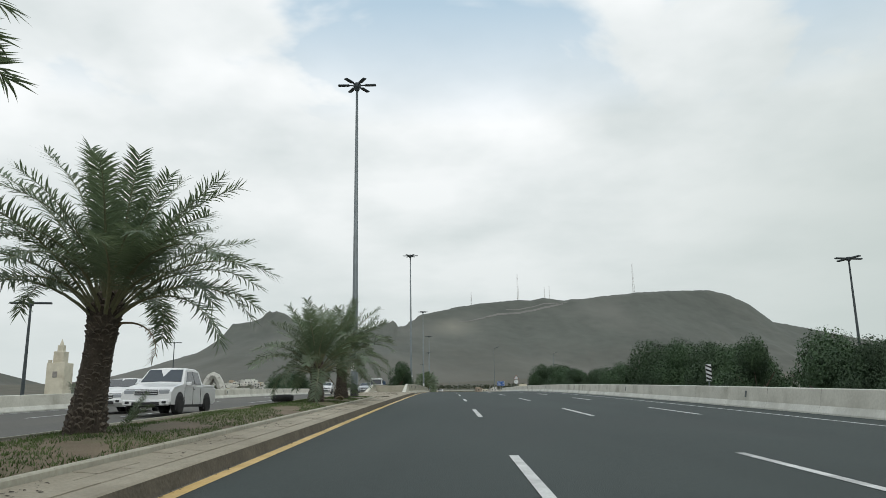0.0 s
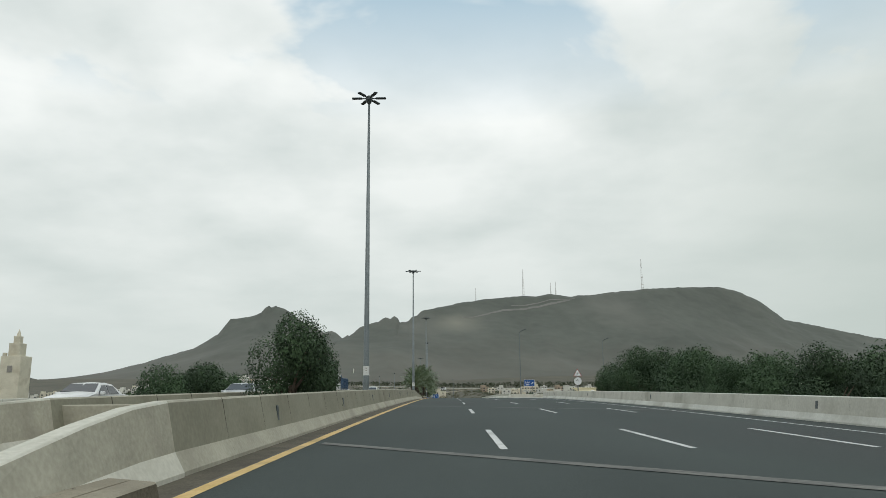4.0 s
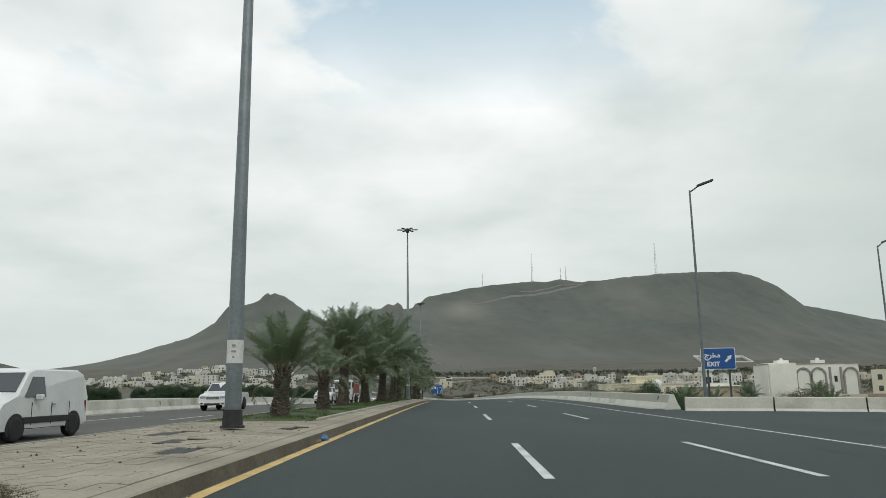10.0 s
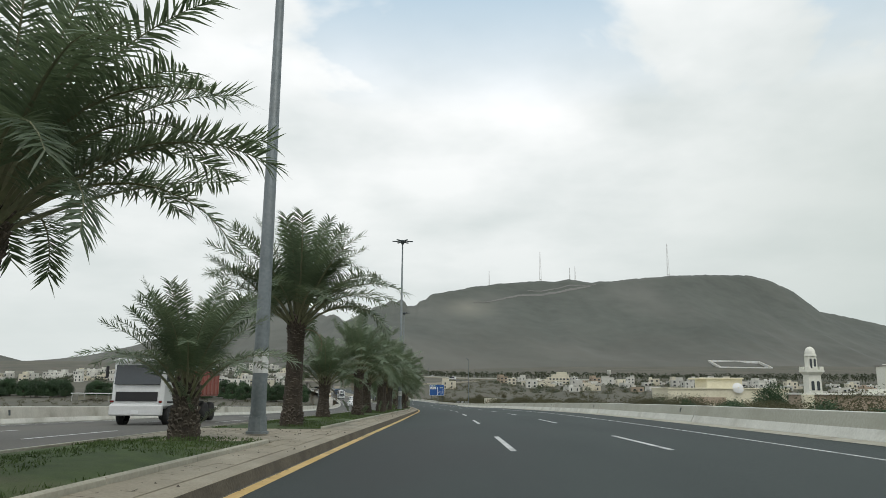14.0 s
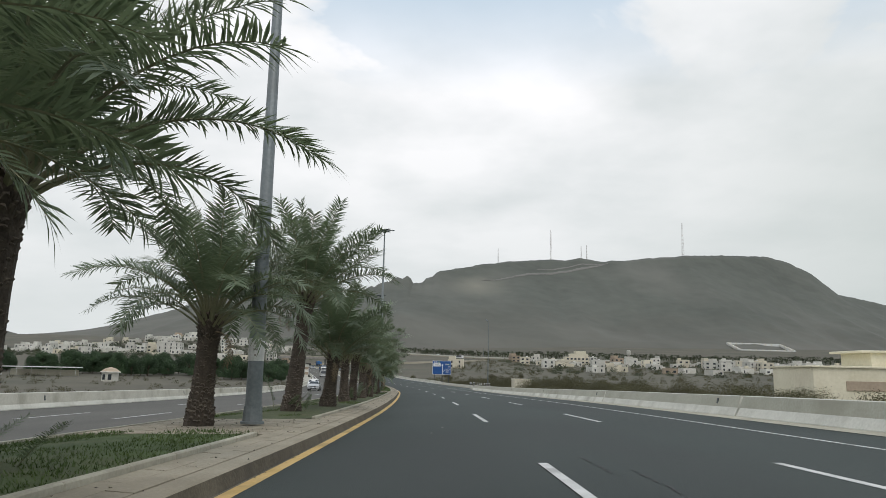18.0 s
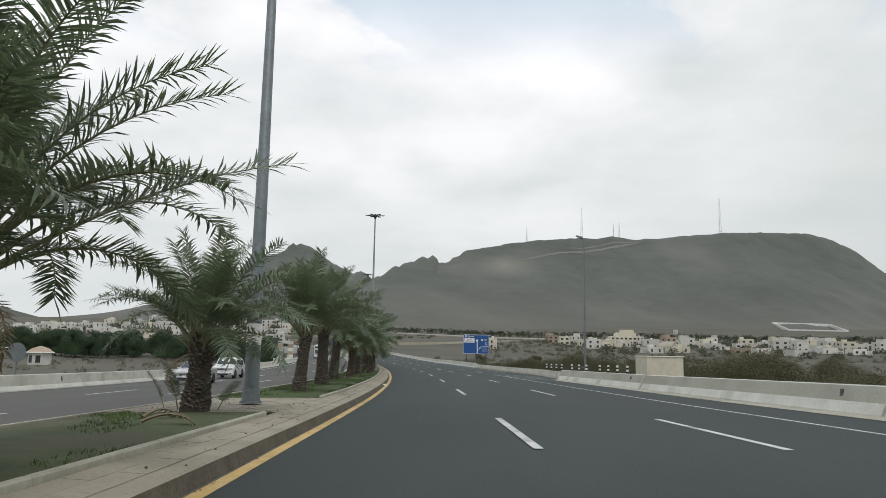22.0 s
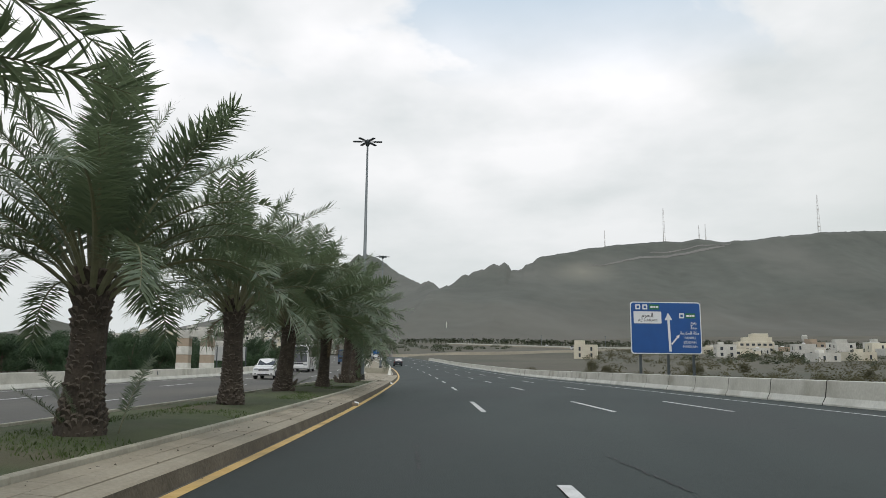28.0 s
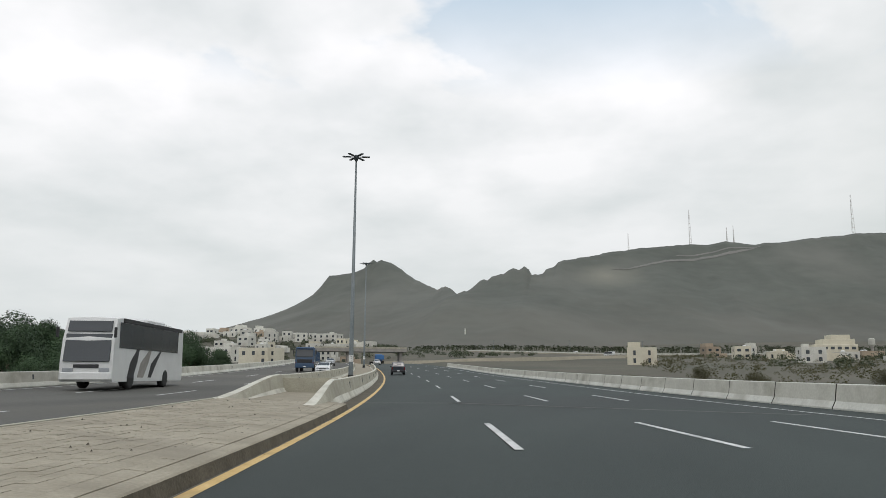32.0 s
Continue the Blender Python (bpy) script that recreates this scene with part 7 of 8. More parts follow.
CAR_WHITE, CAR_SILVER, CAR_DARK, CAR_BLUE, CAR_GREEN = paint("white car paint", (0.68, 0.69, 0.69)), paint("silver car paint", (0.40, 0.42, 0.43)), paint("dark car paint", (0.02, 0.028, 0.04)), paint("blue truck paint", (0.02, 0.12, 0.32)), paint("green tarpaulin", (0.02, 0.10, 0.07), 0.8)
CAR_RED, CAR_NAVY = paint("faded red truck body", (0.30, 0.10, 0.08), 0.6), paint("dark blue car paint", (0.03, 0.07, 0.14))
TYRE = surface("tyre rubber", (0.012, 0.012, 0.012), (0.03, 0.03, 0.03), 6, 30, 0.85, local=True)
RIM = plainly("alloy rim", (0.45, 0.46, 0.47), 0.3, 0.8)
TRIM = plainly("black plastic trim", (0.02, 0.02, 0.022), 0.6)
LIGHT_GLASS = plainly("headlamp glass", (0.30, 0.32, 0.34), 0.08)
TAIL_RED = plainly("red tail lamp", (0.15, 0.010, 0.009), 0.25)
CHROME = plainly("chrome bar", (0.6, 0.6, 0.6), 0.2, 0.9)

WHEELS = {}


def wheel_parts(r, w):
    key = (round(r, 2), round(w, 2))
    if key not in WHEELS:
        def turned(rows, mat):
            n = 20
            verts = [(x, rr * math.cos(2 * math.pi * k / n), rr * math.sin(2 * math.pi * k / n)) for x, rr in rows for k in range(n)]
            faces = [(i * n + k, i * n + (k + 1) % n, (i + 1) * n + (k + 1) % n, (i + 1) * n + k) for i in range(len(rows) - 1) for k in range(n)]
            faces.append(tuple(range((len(rows) - 1) * n, len(rows) * n)))
            me = raw(verts, faces)
            me.materials.append(mat)
            return me
        h = w / 2
        WHEELS[key] = (turned([(-h, r * 0.6), (-h, r * 0.93), (-h * 0.7, r), (h * 0.7, r), (h, r * 0.93), (h, r * 0.66)], TYRE),
                       turned([(h * 0.2, r * 0.66), (h * 0.9, r * 0.64), (h * 0.75, r * 0.5), (h * 0.55, r * 0.2), (h * 0.8, r * 0.12), (h * 0.82, r * 0.02)], RIM))
    return WHEELS[key]


def wheel(parent, x, y, r, w=0.22):
    tyre, rim = wheel_parts(r, w)
    m = Matrix.Translation((x, y, r)) @ (Matrix.Identity(4) if x > 0 else Matrix.Rotation(math.pi, 4, "Z"))
    t = placed("tyre", tyre, (), parent, at=m, smooth=True)
    placed("rim", rim, (), t, "grey wheel rim")


def arch(parent, half, y, r):
    """Dark wheel housings, one on each flank."""
    for s in (1, -1):
        pts = [(y + 1.22 * r * math.cos(a), r + 1.2 * r * math.sin(a)) for a in np.linspace(-0.45, math.pi + 0.45, 17)]
        verts = [(s * (half + d), py, pz) for d in (0.006, -0.03) for py, pz in pts]
        n = len(pts)
        faces = [tuple(range(n)) if s > 0 else tuple(range(n))[::-1]] + [(i, n + i, n + (i + 1) % n, (i + 1) % n) for i in range(n)]
        placed("wheel_arch", raw(verts, faces), TRIM, parent, "dark wheel arch")


def shell(outline, half, tuck, material, parent, name="body", crown=0.04):
    """A body from its side outline (y, z): full width at the belt, tucked in towards the top."""
    belt, roof = tuck[0], tuck[1]
    inward = tuck[2]

    def hw(z):
        if z <= belt:
            return half - 0.05 * max(0.0, (0.45 - z)) / 0.45
        return half - inward * (z - belt) / (roof - belt)
    n = len(outline)
    cols = (-1, -0.94, 0, 0.94, 1)
    verts = []
    for f in cols:
        for y, z in outline:
            edge = 1 if abs(f) == 1 else 0
            verts.append((f * hw(z), y, z - (0.03 if edge and z > 0.4 else 0) + (crown * (1 - f * f) if z > belt else 0)))
    faces = [tuple(range(n))[::-1], tuple(range(4 * n, 5 * n))]
    for c in range(4):
        for i in range(n):
            j = (i + 1) % n
            faces.append((c * n + i, c * n + j, (c + 1) * n + j, (c + 1) * n + i))
    placed(name, raw(verts, faces), material, parent)
    return hw


def side_glass(parent, pts, hw, off=0.012):
    for s in (1, -1):
        verts = [(s * (hw(z) + off), y, z) for y, z in pts]
        n = len(pts)
        verts += [(s * (hw(z) - 0.02), y, z) for y, z in pts]
        faces = [tuple(range(n)) if s > 0 else tuple(range(n))[::-1]]
        faces += [(k, n + k, n + (k + 1) % n, (k + 1) % n) for k in range(n)]
        placed("side_window", raw(verts, faces), PANE, parent)


def cross_glass(parent, a, b, hw, name, off=0.02, shrink=0.88):
    (y0, z0), (y1, z1) = a, b
    d = Vector((0, -(z1 - z0), (y1 - y0)))
    d = d.normalized() * off * (1 if d.z >= 0 else -1)
    if name == "windscreen":
        d = Vector((0, abs(d.y), abs(d.z)))
    else:
        d = Vector((0, -abs(d.y), abs(d.z)))
    w0, w1 = hw(z0) * shrink, hw(z1) * shrink
    lift = 0.035
    top = [Vector(p) + d + Vector((0, 0, lift)) for p in ((-w0, y0, z0), (w0, y0, z0), (w1, y1, z1), (-w1, y1, z1))]
    low = [p - d * 2 for p in top]
    verts = top + low
    placed(name, raw(verts, [(0, 1, 2, 3), (4, 7, 6, 5), (0, 4, 5, 1), (1, 5, 6, 2), (2, 6, 7, 3), (3, 7, 4, 0)]), PANE, parent)


def fit_out(top, front, back, half, belt):
    """Lamps, grille, bumpers, mirrors and a blank plate; the car's nose points to +Y."""
    for s in (1, -1):
        part("headlamp", box_bm(0.40, 0.16, 0.17, (s * (half - 0.27), front - 0.07, belt - 0.24), 0.03), LIGHT_GLASS, top, "clear headlamp")
        part("tail_lamp", box_bm(0.16, 0.10, 0.38, (s * (half - 0.11), back + 0.02, belt - 0.20), 0.02), TAIL_RED, top, "red tail lamp")
        part("mirror", box_bm(0.20, 0.14, 0.15, (s * (half + 0.08), front - 1.62, belt + 0.09), 0.03), top.children[0].data.materials[0], top)
        part("door_handle", box_bm(0.03, 0.16, 0.04, (s * (half + 0.005), front - 2.45, belt - 0.10)), CHROME, top, "chrome handle")
        part("sill", box_bm(0.03, (front - back) * 0.46, 0.10, (s * (half - 0.03), (front + back) / 2, 0.34), 0.01), TRIM, top, "dark sill")
        for y in (front - 1.42, front - 2.36, front - 3.28):
            part("door_seam", box_bm(0.012, 0.014, belt - 0.42, (s * (half + 0.001), y, (belt + 0.42) / 2 - 0.03)), TRIM, top, "dark door seam")
        part("fog_lamp", box_bm(0.16, 0.04, 0.09, (s * (half - 0.24), front + 0.065, 0.47), 0.02), TRIM, top, "dark fog lamp recess")
    part("grille", box_bm(half * 0.95, 0.08, 0.17, (0, front - 0.005, belt - 0.26), 0.02), TRIM, top, "black grille")
    for k in range(2):
        part("grille_bar", box_bm(half * 0.93, 0.03, 0.022, (0, front + 0.03, belt - 0.30 + 0.075 * k)), CHROME, top, "chrome grille bar")
    part("bonnet_edge", box_bm(half * 1.7, 0.02, 0.014, (0, front - 0.02, belt - 0.135)), TRIM, top, "dark bonnet gap")
    part("bumper", box_bm(half * 1.9, 0.16, 0.22, (0, front - 0.02, 0.46), 0.04), top.children[0].data.materials[0], top)
    part("air_intake", box_bm(half * 1.1, 0.05, 0.12, (0, front + 0.06, 0.42), 0.01), TRIM, top, "dark air intake")
    part("rear_bumper", box_bm(half * 1.85, 0.14, 0.20, (0, back - 0.02, 0.50), 0.04), TRIM, top, "dark rear bumper")
    for y in (front + 0.07, back - 0.10):
        part("number_plate", box_bm(0.34, 0.02, 0.13, (0, y, 0.54)), SIGN_WHITE, top, "blank white plate")


def sedan(m, mat, label, long=1.0):
    top = empty("car", m, label, "car", "passing vehicles")
    f, b = 2.35 * long, -2.35 * long
    outline = [(b, 0.30), (b - 0.04, 0.62), (b + 0.05, 0.93), (b + 0.85, 1.00), (b + 1.55, 1.40), (b + 2.25, 1.46), (0.35, 1.43), (1.05, 1.02), (f - 0.35, 0.86), (f, 0.68), (f + 0.03, 0.36), (f - 0.1, 0.24), (b + 0.2, 0.24)]
    hw = shell(outline, 0.88, (0.92, 1.46, 0.24), mat, top)
    side_glass(top, [(b + 1.25, 1.02), (b + 1.62, 1.33), (-0.12, 1.37), (-0.12, 1.0)], hw)
    side_glass(top, [(-0.02, 1.0), (-0.02, 1.37), (0.30, 1.35), (0.85, 1.0)], hw)
    cross_glass(top, (0.98, 1.05), (0.40, 1.38), hw, "windscreen")
    cross_glass(top, (b + 0.95, 1.05), (b + 1.5, 1.36), hw, "rear_window")
    fit_out(top, f, b, 0.88, 0.92)
    for y in (f - 0.85, b + 0.95):
        arch(top, 0.88, y, 0.32)
        for x in (0.80, -0.80):
            wheel(top, x, y, 0.32)
    return top


def suv(m, mat, label):
    top = empty("car", m, label, "car", "passing vehicles")
    f, b = 2.35, -2.35
    outline = [(b, 0.40), (b - 0.03, 1.05), (b + 0.25, 1.68), (b + 0.6, 1.76), (0.25, 1.78), (0.62, 1.72), (1.15, 1.16), (f - 0.3, 1.04), (f, 0.86), (f + 0.02, 0.42), (f - 0.1, 0.32), (b + 0.2, 0.32)]
    hw = shell(outline, 0.93, (1.08, 1.78, 0.18), mat, top)
    for y0, y1 in ((b + 0.45, -1.05), (-0.95, -0.02), (0.06, 0.72)):
        side_glass(top, [(y0, 1.16), (y0 + 0.08, 1.60), (y1 if y1 < 0.5 else 0.48, 1.62), (y1 if y1 < 0.5 else 0.86, 1.14)], hw)
    cross_glass(top, (1.10, 1.20), (0.62, 1.66), hw, "windscreen")
    cross_glass(top, (b + 0.02, 1.18), (b + 0.22, 1.60), hw, "rear_window")
    fit_out(top, f, b, 0.93, 1.08)
    for y in (f - 0.85, b + 0.9):
        arch(top, 0.93, y, 0.37)
        for x in (0.84, -0.84):
            wheel(top, x, y, 0.37, 0.25)
    return top


def pickup(m, mat, label):
    top = empty("pickup_truck", m, label, "pickup truck", "passing vehicles")
    f, b = 2.62, -2.62
    outline = [(b, 0.55), (b, 1.08), (-0.95, 1.08), (-0.98, 1.12), (-0.80, 1.72), (-0.55, 1.78), (0.45, 1.79), (0.72, 1.74), (1.32, 1.18), (f - 0.3, 1.04), (f, 0.86), (f + 0.02, 0.48), (f - 0.1, 0.38), (b + 0.3, 0.42)]
    hw = shell(outline, 0.92, (1.10, 1.79, 0.20), mat, top)
    part("load_bed", box_bm(1.56, 1.5, 0.06, (0, b + 0.86, 1.10)), TRIM, top, "black bed liner")
    for s in (1, -1):
        part("bed_rail", box_bm(0.10, 1.6, 0.10, (s * 0.84, b + 0.84, 1.13), 0.02), mat, top)
    side_glass(top, [(-0.72, 1.18), (-0.62, 1.66), (0.02, 1.68), (0.02, 1.17)], hw)
    side_glass(top, [(0.10, 1.17), (0.10, 1.68), (0.56, 1.66), (1.02, 1.16)], hw)
    cross_glass(top, (1.26, 1.22), (0.74, 1.69), hw, "windscreen")
    cross_glass(top, (-0.97, 1.20), (-0.80, 1.66), hw, "rear_window")
    fit_out(top, f, b, 0.92, 1.08)
    if "stripes" in label:
        for s in (1, -1):
            part("side_stripe", box_bm(0.012, 3.4, 0.05, (s * 0.925, -0.3, 0.90)), TRIM, top, "dark side stripe")
    part("tailgate", box_bm(1.6, 0.06, 0.5, (0, b - 0.02, 0.82), 0.01), mat, top)
    for y in (f - 0.9, b + 1.15):
        arch(top, 0.92, y, 0.39)
        for x in (0.84, -0.84):
            wheel(top, x, y, 0.39, 0.26)
    return top


def van(m, mat, label):
    top = empty("van", m, label, "van", "passing vehicles")
    f, b = 2.15, -2.15
    outline = [(b, 0.38), (b, 1.1), (b + 0.08, 1.74), (b + 0.35, 1.84), (0.45, 1.82), (0.75, 1.74), (1.35, 1.16), (f - 0.2, 0.96), (f, 0.75), (f + 0.02, 0.40), (f - 0.1, 0.28), (b + 0.2, 0.30)]
    hw = shell(outline, 0.91, (1.08, 1.84, 0.14), mat, top)
    side_glass(top, [(0.10, 1.10), (0.10, 1.62), (0.62, 1.62), (1.08, 1.10)], hw)
    cross_glass(top, (1.30, 1.20), (0.80, 1.68), hw, "windscreen")
    fit_out(top, f, b, 0.91, 1.0)
    for s in (1, -1):
        part("side_moulding", box_bm(0.03, 2.6, 0.16, (s * 0.92, -0.2, 0.52), 0.01), TRIM, top, "black side moulding")
    for y in (f - 0.75, b + 0.75):
        arch(top, 0.91, y, 0.32)
        for x in (0.82, -0.82):
            wheel(top, x, y, 0.32)
    return top


def truck(m, cab, load, label, tarp=None):
    top = empty("truck", m, label, "truck", "passing vehicles")
    f, b = 4.2, -4.2
    bm = box_bm(2.4, 1.9, 2.3, (0, f - 0.95, 1.95), 0.14)
    for v in bm.verts:
        if v.co.z > 2.2 and v.co.y > f - 0.9:
            v.co.y -= 0.16 * (v.co.z - 2.2)
    part("cab", bm, cab, top)
    part("windscreen", box_bm(2.1, 0.05, 0.90, (0, 0, 0), 0.02), PANE, top, at=Matrix.Translation((0, f - 0.03, 2.33)) @ Matrix.Rotation(radians(8), 4, "X"))
    for s in (1, -1):
        part("side_window", box_bm(0.05, 0.85, 0.75, (s * 1.205, f - 0.75, 2.40), 0.02), PANE, top)
        part("headlamp", box_bm(0.42, 0.08, 0.22, (s * 0.85, f + 0.02, 0.86), 0.03), LIGHT_GLASS, top, "clear headlamp")
        part("mirror", box_bm(0.10, 0.16, 0.55, (s * 1.42, f + 0.02, 2.45), 0.03), TRIM, top)
        part("side_board", box_bm(0.08, 5.6, 1.25, (s * 1.2, b + 2.9, 2.0), 0.03), load, top)
        for k in range(9):
            part("rib", box_bm(0.07, 0.10, 1.2, (s * 1.26, b + 0.25 + 0.66 * k, 2.0), 0.015), load, top)
        part("top_rail", box_bm(0.12, 5.6, 0.12, (s * 1.21, b + 2.9, 2.64), 0.02), load, top)
        part("mudguard", box_bm(0.42, 1.25, 0.10, (s * 1.03, f - 1.2, 1.10), 0.03), TRIM, top, "dark mudguard")
        part("indicator", box_bm(0.16, 0.06, 0.10, (s * 1.1, f + 0.02, 1.12), 0.02), TAIL_RED, top, "amber indicator")
    part("grille", box_bm(1.9, 0.08, 0.42, (0, f + 0.01, 1.35), 0.02), TRIM, top, "black grille")
    part("bumper", box_bm(2.4, 0.26, 0.50, (0, f - 0.02, 0.74), 0.05), cab if tarp else load, top)
    part("sun_visor", box_bm(2.2, 0.25, 0.12, (0, f + 0.08, 2.95), 0.02), cab, top)
    part("chassis", box_bm(0.9, 7.4, 0.28, (0, -0.4, 0.92)), TRIM, top, "dark chassis beam")
    part("headboard", box_bm(2.4, 0.10, 1.6, (0, b + 5.75, 2.15), 0.02), load, top)
    part("tailboard", box_bm(2.4, 0.10, 1.25, (0, b + 0.1, 2.0), 0.02), load, top)
    part("load_floor", box_bm(2.4, 5.7, 0.12, (0, b + 2.9, 1.38)), load, top)
    if tarp:
        bm = box_bm(2.3, 5.4, 0.5, (0, b + 2.9, 2.75), 0.2)
        part("tarpaulin", bm, tarp, top, "green tarpaulin over the load")
    for y in (f - 1.2, b + 2.0, b + 0.9):
        for x in (1.05, -1.05):
            wheel(top, x, y, 0.5, 0.3)
    part("number_plate", box_bm(0.34, 0.02, 0.14, (0, f + 0.12, 0.66)), SIGN_WHITE, top, "blank white plate")
    return top


SWOOSH = (TRIM, STONE_GREY, TRIM)


def bus(m, body_mat, label, swoosh=True):
    top = empty("bus", m, label, "bus", "passing vehicles")
    f, b = 5.5, -5.5
    outline = [(b, 0.5), (b, 3.3), (b + 0.3, 3.5), (f - 1.0, 3.5), (f - 0.35, 3.42), (f - 0.05, 2.4), (f + 0.02, 1.3), (f, 0.5), (f - 0.1, 0.36), (b + 0.1, 0.36)]
    shell(outline, 1.25, (1.8, 3.5, 0.06), body_mat, top, crown=0.05)
    part("windscreen", box_bm(2.2, 0.05, 1.35, (0, 0, 0), 0.02), PANE, top, at=Matrix.Translation((0, f - 0.02, 1.98)) @ Matrix.Rotation(radians(8), 4, "X"))
    part("top_screen", box_bm(2.1, 0.05, 0.55, (0, 0, 0), 0.02), PANE, top, at=Matrix.Translation((0, f - 0.15, 3.02)) @ Matrix.Rotation(radians(16), 4, "X"))
    for s in (1, -1):
        for k in range(6):
            part("side_window", box_bm(0.05, 1.52, 1.25, (s * 1.235, f - 1.45 - 1.54 * k, 2.62), 0.01), PANE, top)
        part("roof_band", box_bm(0.05, 9.6, 0.22, (s * 1.21, -0.4, 3.37), 0.02), TRIM, top, "dark roof edge")
        part("headlamp", box_bm(0.5, 0.08, 0.22, (s * 0.86, f + 0.02, 0.9), 0.03), LIGHT_GLASS, top, "clear headlamp")
        part("mirror", box_bm(0.12, 0.14, 0.5, (s * 1.36, f + 0.25, 2.7), 0.03), TRIM, top)
        if swoosh:
            for k, (y0, lean, w) in enumerate(((3.6, 1.2, 0.8), (2.2, 1.6, 0.9), (0.6, 1.8, 0.5))):
                pts = [(y0, 0.55), (y0 - w, 0.55), (y0 - w - lean * 0.4, 1.3), (y0 - lean - w * 0.4, 2.0), (y0 - lean, 2.0), (y0 - lean * 0.25, 1.3)]
                verts = [(s * 1.258, y, z) for y, z in pts] + [(s * 1.24, y, z) for y, z in pts]
                n = len(pts)
                faces = [tuple(range(n)) if s > 0 else tuple(range(n))[::-1]] + [(i, n + i, n + (i + 1) % n, (i + 1) % n) for i in range(n)]
                placed("swoosh", raw(verts, faces), SWOOSH[k], top, "grey painted swoosh")
    part("air_unit", box_bm(1.9, 3.2, 0.28, (0, -1.2, 3.62), 0.1), body_mat, top)
    part("bumper", box_bm(2.4, 0.2, 0.4, (0, f, 0.62), 0.06), body_mat, top)
    part("grille", box_bm(1.2, 0.06, 0.16, (0, f + 0.03, 1.1), 0.02), TRIM, top)
    for y in (f - 2.4, b + 3.2):
        for x in (1.1, -1.1):
            wheel(top, x, y, 0.5, 0.3)
    return top


pickup(stand(30.3, -8.1, 0, 0, True), CAR_WHITE, "white double-cab pickup facing the camera on the oncoming lane")
sedan(stand(33.5, -11.3, 0, 0, True), CAR_WHITE, "white sedan beside the pickup on the oncoming lane")
sedan(stand(45.5, -14.2, 0, 0, True), CAR_NAVY, "dark blue sedan on the outer oncoming lane")
sedan(stand(98.0, -12.6, 0, 0, True), CAR_WHITE, "white sedan coming off the bridge")
sedan(stand(108.0, -8.6, 0, 0, True), CAR_SILVER, "silver sedan behind the bridge barrier")
truck(stand(161.0, -11.6, 0, 0, True), CAR_WHITE, CAR_NAVY, "dark blue tipper truck with a white cab")
sedan(stand(178.5, -12.7, 0, 0, True), CAR_SILVER, "silver long-nosed sedan on the oncoming lane", 1.12)
van(stand(182.6, -9.0, 0, 0, True), CAR_WHITE, "white panel van on the inner oncoming lane")
pickup(stand(214.0, -13.0, 0, 0, True), CAR_WHITE, "white pickup following the van")
pickup(stand(246.0, -11.3, 0, 0, True), CAR_WHITE, "white double-cab pickup with dark side stripes")
truck(stand(266.0, -11.6, 0, 0, True), CAR_WHITE, CAR_RED, "white tipper truck with a red body and green cover", CAR_GREEN)
sedan(stand(415.0, -12.6, 0, 0, True), CAR_SILVER, "silver sedan far along the oncoming lane")
suv(stand(431.0, -14.0, 0, 0, True), CAR_WHITE, "white off-roader on the outer oncoming lane")
suv(stand(536.5, -11.2, 0, 0, True), CAR_WHITE, "white off-roader on the oncoming lane")
bus(stand(576.0, -13.3, 0, 0, True), CAR_WHITE, "white coach with grey swooshes and tinted windows")
truck(stand(634.0, -10.0, 0, 0, True), CAR_NAVY, CAR_NAVY, "dark blue lorry on the oncoming bridge")
sedan(stand(628.0, -7.4, 0, 0, True), CAR_WHITE, "white sedan on the oncoming bridge")
suv(stand(640.0, 2.1, 0, 0), CAR_DARK, "dark off-roader driving ahead on the inner lane")
sedan(stand(735.0, 2.1, 0, 0), CAR_WHITE, "white sedan far ahead")
def far_vehicle(x, y, lift, turn):
    return Matrix.Translation((x, y, ground_at(x, y) + lift)) @ Matrix.Rotation(radians(turn), 4, "Z")


bus(far_vehicle(-8, 1163, 0.1, 40), CAR_WHITE, "white coach on the distant highway", swoosh=False)
van(far_vehicle(-36, 1222, 0.95, 40), CAR_WHITE, "white van on the distant highway")
truck(stand(780.0, 5.9, 0, 0), CAR_BLUE, CAR_BLUE, "blue lorry far ahead")
sedan(stand(690.0, -9.5, 0, 0, True), CAR_SILVER, "silver sedan far along the oncoming bridge")


# ---- litter and small things on the median ----
def old_tyre(s, u):
    bm = bmesh.new()
    rings = []
    for i in range(20):
        a = 2 * math.pi * i / 20
        c = Vector((math.cos(a), math.sin(a), 0))
        rings.append([bm.verts.new(c * r + Vector((0, 0, z))) for r, z in ((0.30, 0.02), (0.44, 0.0), (0.50, 0.07), (0.50, 0.21), (0.44, 0.28), (0.30, 0.26))])
    for a, b in zip(rings, rings[1:] + rings[:1]):
        for k in range(6):
            bm.faces.new((a[k], b[k], b[(k + 1) % 6], a[(k + 1) % 6]))
    ob = part("old_tyre", bm, TYRE, smooth=True, at=stand(s, u, 0.36) @ Matrix.Rotation(0.06, 4, "X"))
    return tagged(ob, "worn black tyre lying flat on the bare bed", "tyre")


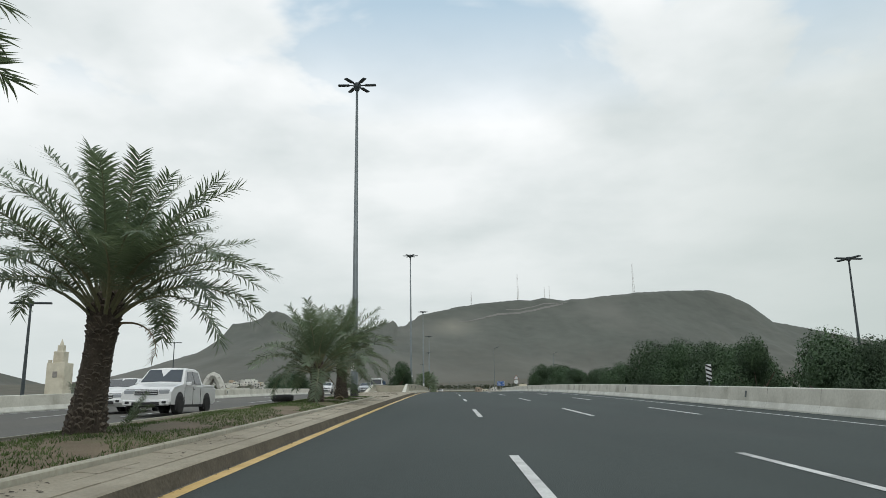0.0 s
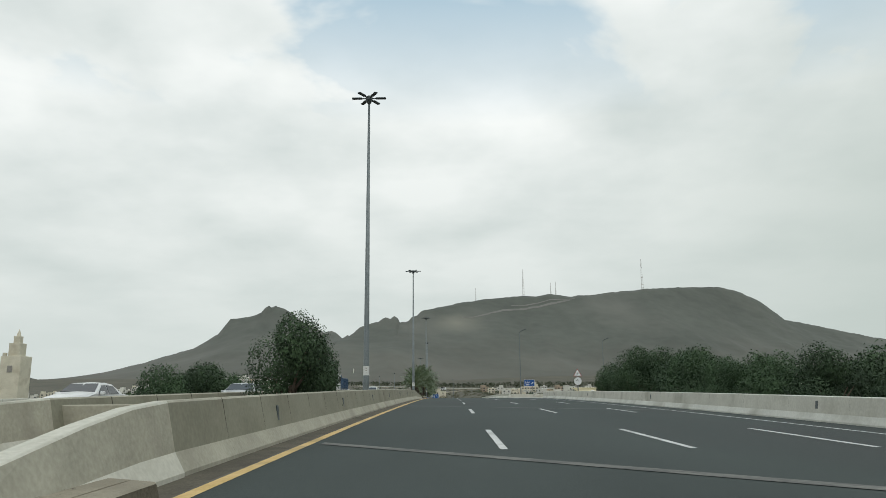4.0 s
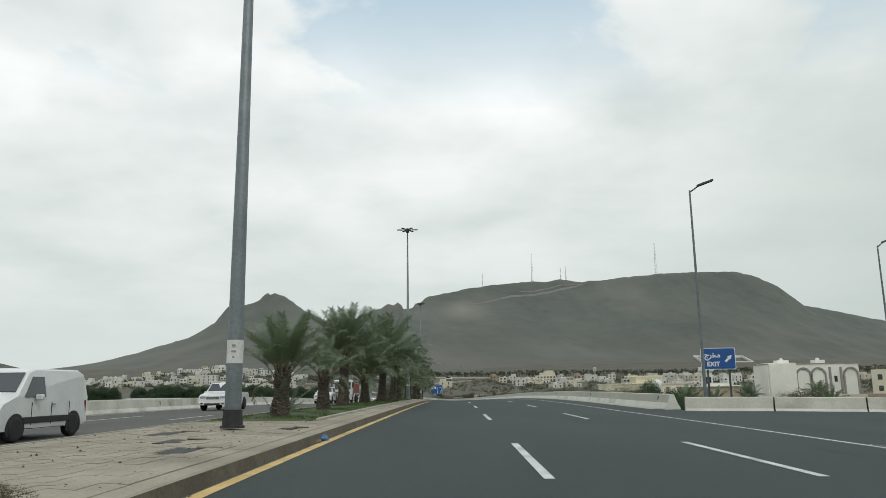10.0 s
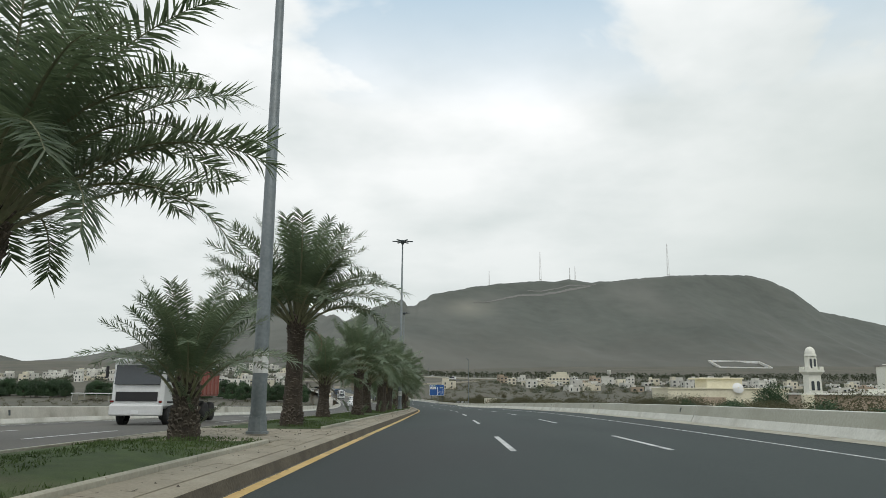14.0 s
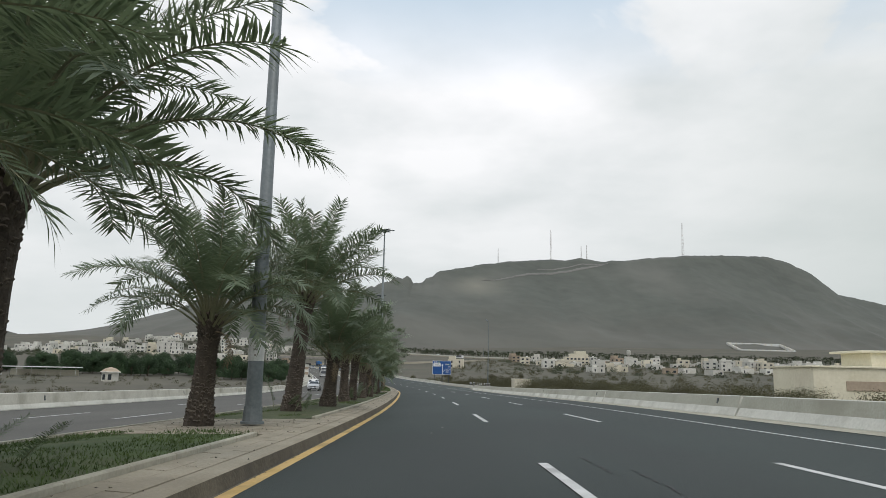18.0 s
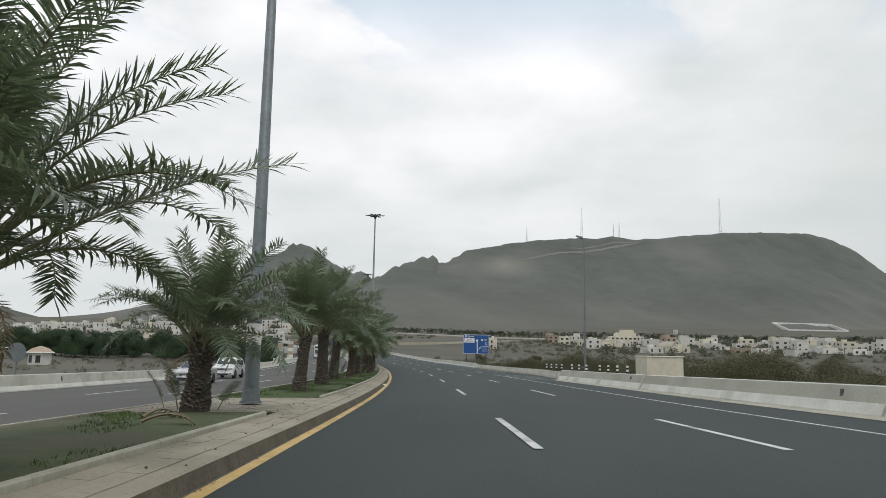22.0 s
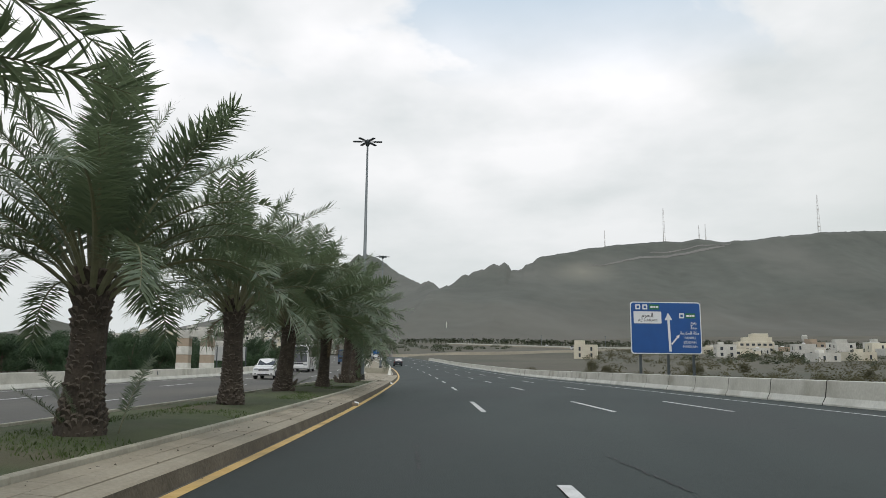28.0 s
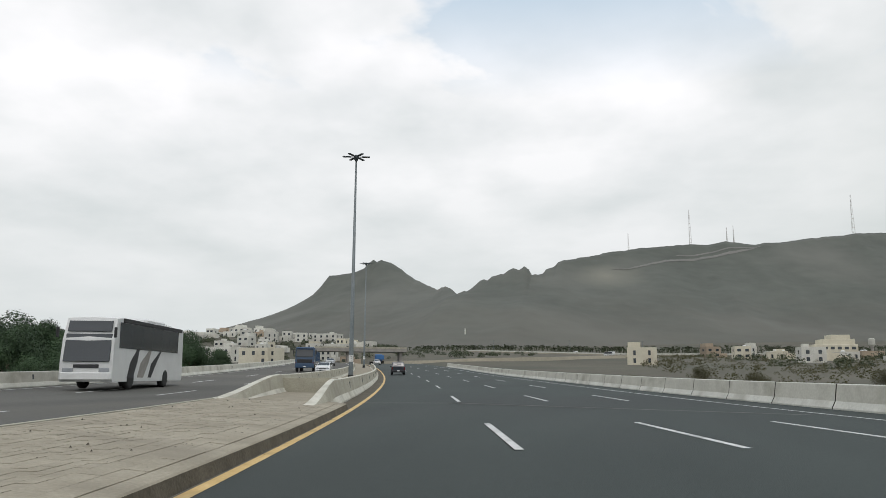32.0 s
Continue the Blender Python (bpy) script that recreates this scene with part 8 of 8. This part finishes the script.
old_tyre(34.2, -4.5)
post = part("service_post", box_bm(0.2, 0.2, 0.95, (0, 0, 0.47), 0.02), KERB, at=stand(443.9, -1.5 + edge(443.9), 0.32) @ Matrix.Rotation(0.05, 4, "Y"))
tagged(post, "grey concrete service post on the turf", "post")
RUBBISH = ((528.0, -0.28, 0.24), (496.3, -0.22, 0.34), (180.0, -0.24, 0.22), (407.0, -0.2, 0.25), (460.5, -0.25, 0.3))
for k, (s, u, r) in enumerate(RUBBISH):
    rnd = random.Random(k)
    bm = bmesh.new()
    bmesh.ops.create_icosphere(bm, subdivisions=3, radius=r)
    for v in bm.verts:
        v.co *= 1 + 0.3 * noise.noise(v.co * 5 + Vector((k, 0, 0)))
        v.co.z = max(v.co.z * 0.35, -0.02)
        v.co.y *= 1.6
        v.co.x *= 0.7
    ob = part("dirt_mound", bm, SOIL, at=stand(s, u + edge(s), 0.02))
    tagged(ob, "small heap of dirt swept against the kerb", "dirt heap")
    bm = bmesh.new()
    bmesh.ops.create_icosphere(bm, subdivisions=3, radius=0.17 if k == 0 else 0.11)
    for v in bm.verts:
        v.co *= 1 + 0.7 * noise.noise(v.co * 9 + Vector((k, 3, 0)))
        v.co.z = max(v.co.z * 0.7, -0.03)
    ob = part("litter", bm, CAR_BLUE if k == 2 else SIGN_WHITE, at=stand(s + 0.5, u + 0.1 + edge(s), 0.05) @ Matrix.Rotation(0.5, 4, "Z"))
    tagged(ob, "crumpled blue plastic wrapper by the kerb" if k == 2 else "crumpled white litter by the kerb", "litter")
# small green bush at the end of the bridge barrier
for k, (s, u) in enumerate(((167.4, -0.85), (168.5, -0.95))):
    ob = placed("bush", TREES["scrub"][k][0], (), at=stand(s, u, 0.15) @ Matrix.Diagonal((0.20, 0.26, 0.09, 1)) @ Matrix.Rotation(0.3 * k, 4, "Y"))
    tagged(ob, "small dusty bush growing out of the paving", "bush")
# loose stones on the paving: too many to count
rnd = random.Random(31)
verts, faces = [], []
for i in range(900):
    a, b = rnd.choice(PAVED + [(200.0, 520.0)] * 4)
    s = rnd.uniform(a, b)
    u = rnd.uniform(-4.6, -0.6) if b - a < 100 else rnd.uniform(-1.0, -0.15)
    c = P(s, u + edge(s), 0.30 if u < -1.06 else 0.255)
    r = rnd.uniform(0.008, 0.03)
    n = len(verts)
    verts += [c + Vector((r * math.cos(q) * rnd.uniform(0.7, 1.3), r * math.sin(q) * rnd.uniform(0.7, 1.3), 0)) for q in (0, 1.6, 3.1, 4.7)] + [c + Vector((0, 0, r))]
    faces += [(n + j, n + (j + 1) % 4, n + 4) for j in range(4)]
tagged(placed("loose_stones", raw(verts, faces), BARK), "scattered small dark stones on the paving", "stones", kind="stuff")
# cut fronds lying on the turf
for k, (s, u, q) in enumerate(((375.5, -1.9, 0.4), (376.6, -2.3, 1.1), (412.6, -2.1, 0.2), (414.0, -2.6, 2.0), (221.5, -2.2, 0.9), (34.0, -2.1, 1.3), (35.5, -1.9, 2.2))):
    ob = placed("fallen_frond", DRY, (), at=stand(s, u, 0.42) @ Matrix.Rotation(q, 4, "Z") @ Matrix.Rotation(radians(62), 4, "Y") @ Matrix.Diagonal((0.7, 0.7, 0.7, 1)))
    tagged(ob, "dry brown palm frond lying on the ground", "palm frond", "fallen fronds")


def litter():
    """Dry scraps and grit that gather on the walk and along the kerb."""
    rnd = random.Random(77)
    verts, faces = [], []
    for i in range(9000):
        s = rnd.uniform(-4, 74) if i < 3600 else rnd.uniform(164, 560)
        if rnd.random() < 0.5:
            u, h = rnd.gauss(-0.9, 0.22), 0.287
            if not -1.05 < u < -0.5:
                continue
            h = 0.285 - 0.045 * (u + 1.06) / 0.58 + 0.003
        else:
            u, h = -0.05 - abs(rnd.gauss(0, 0.08)), 0.010
            if u < -0.125:
                continue
        if noise.noise((s * 0.5, u * 1.5, 8)) < 0.02:
            continue
        c = P(s, u + edge(s), h)
        a, r = rnd.uniform(0, 6.28), rnd.uniform(0.008, 0.035)
        n = len(verts)
        for k in range(4):
            q = a + k * 1.57 + rnd.uniform(-0.4, 0.4)
            verts.append(c + Vector((math.cos(q) * r, math.sin(q) * r * 0.6, rnd.uniform(0, 0.012))))
        faces.append((n, n + 1, n + 2, n + 3))
    return tagged(placed("leaf_litter", raw(verts, faces), BARK), "dry dark scraps and grit along the kerb", "litter", kind="stuff")


litter()
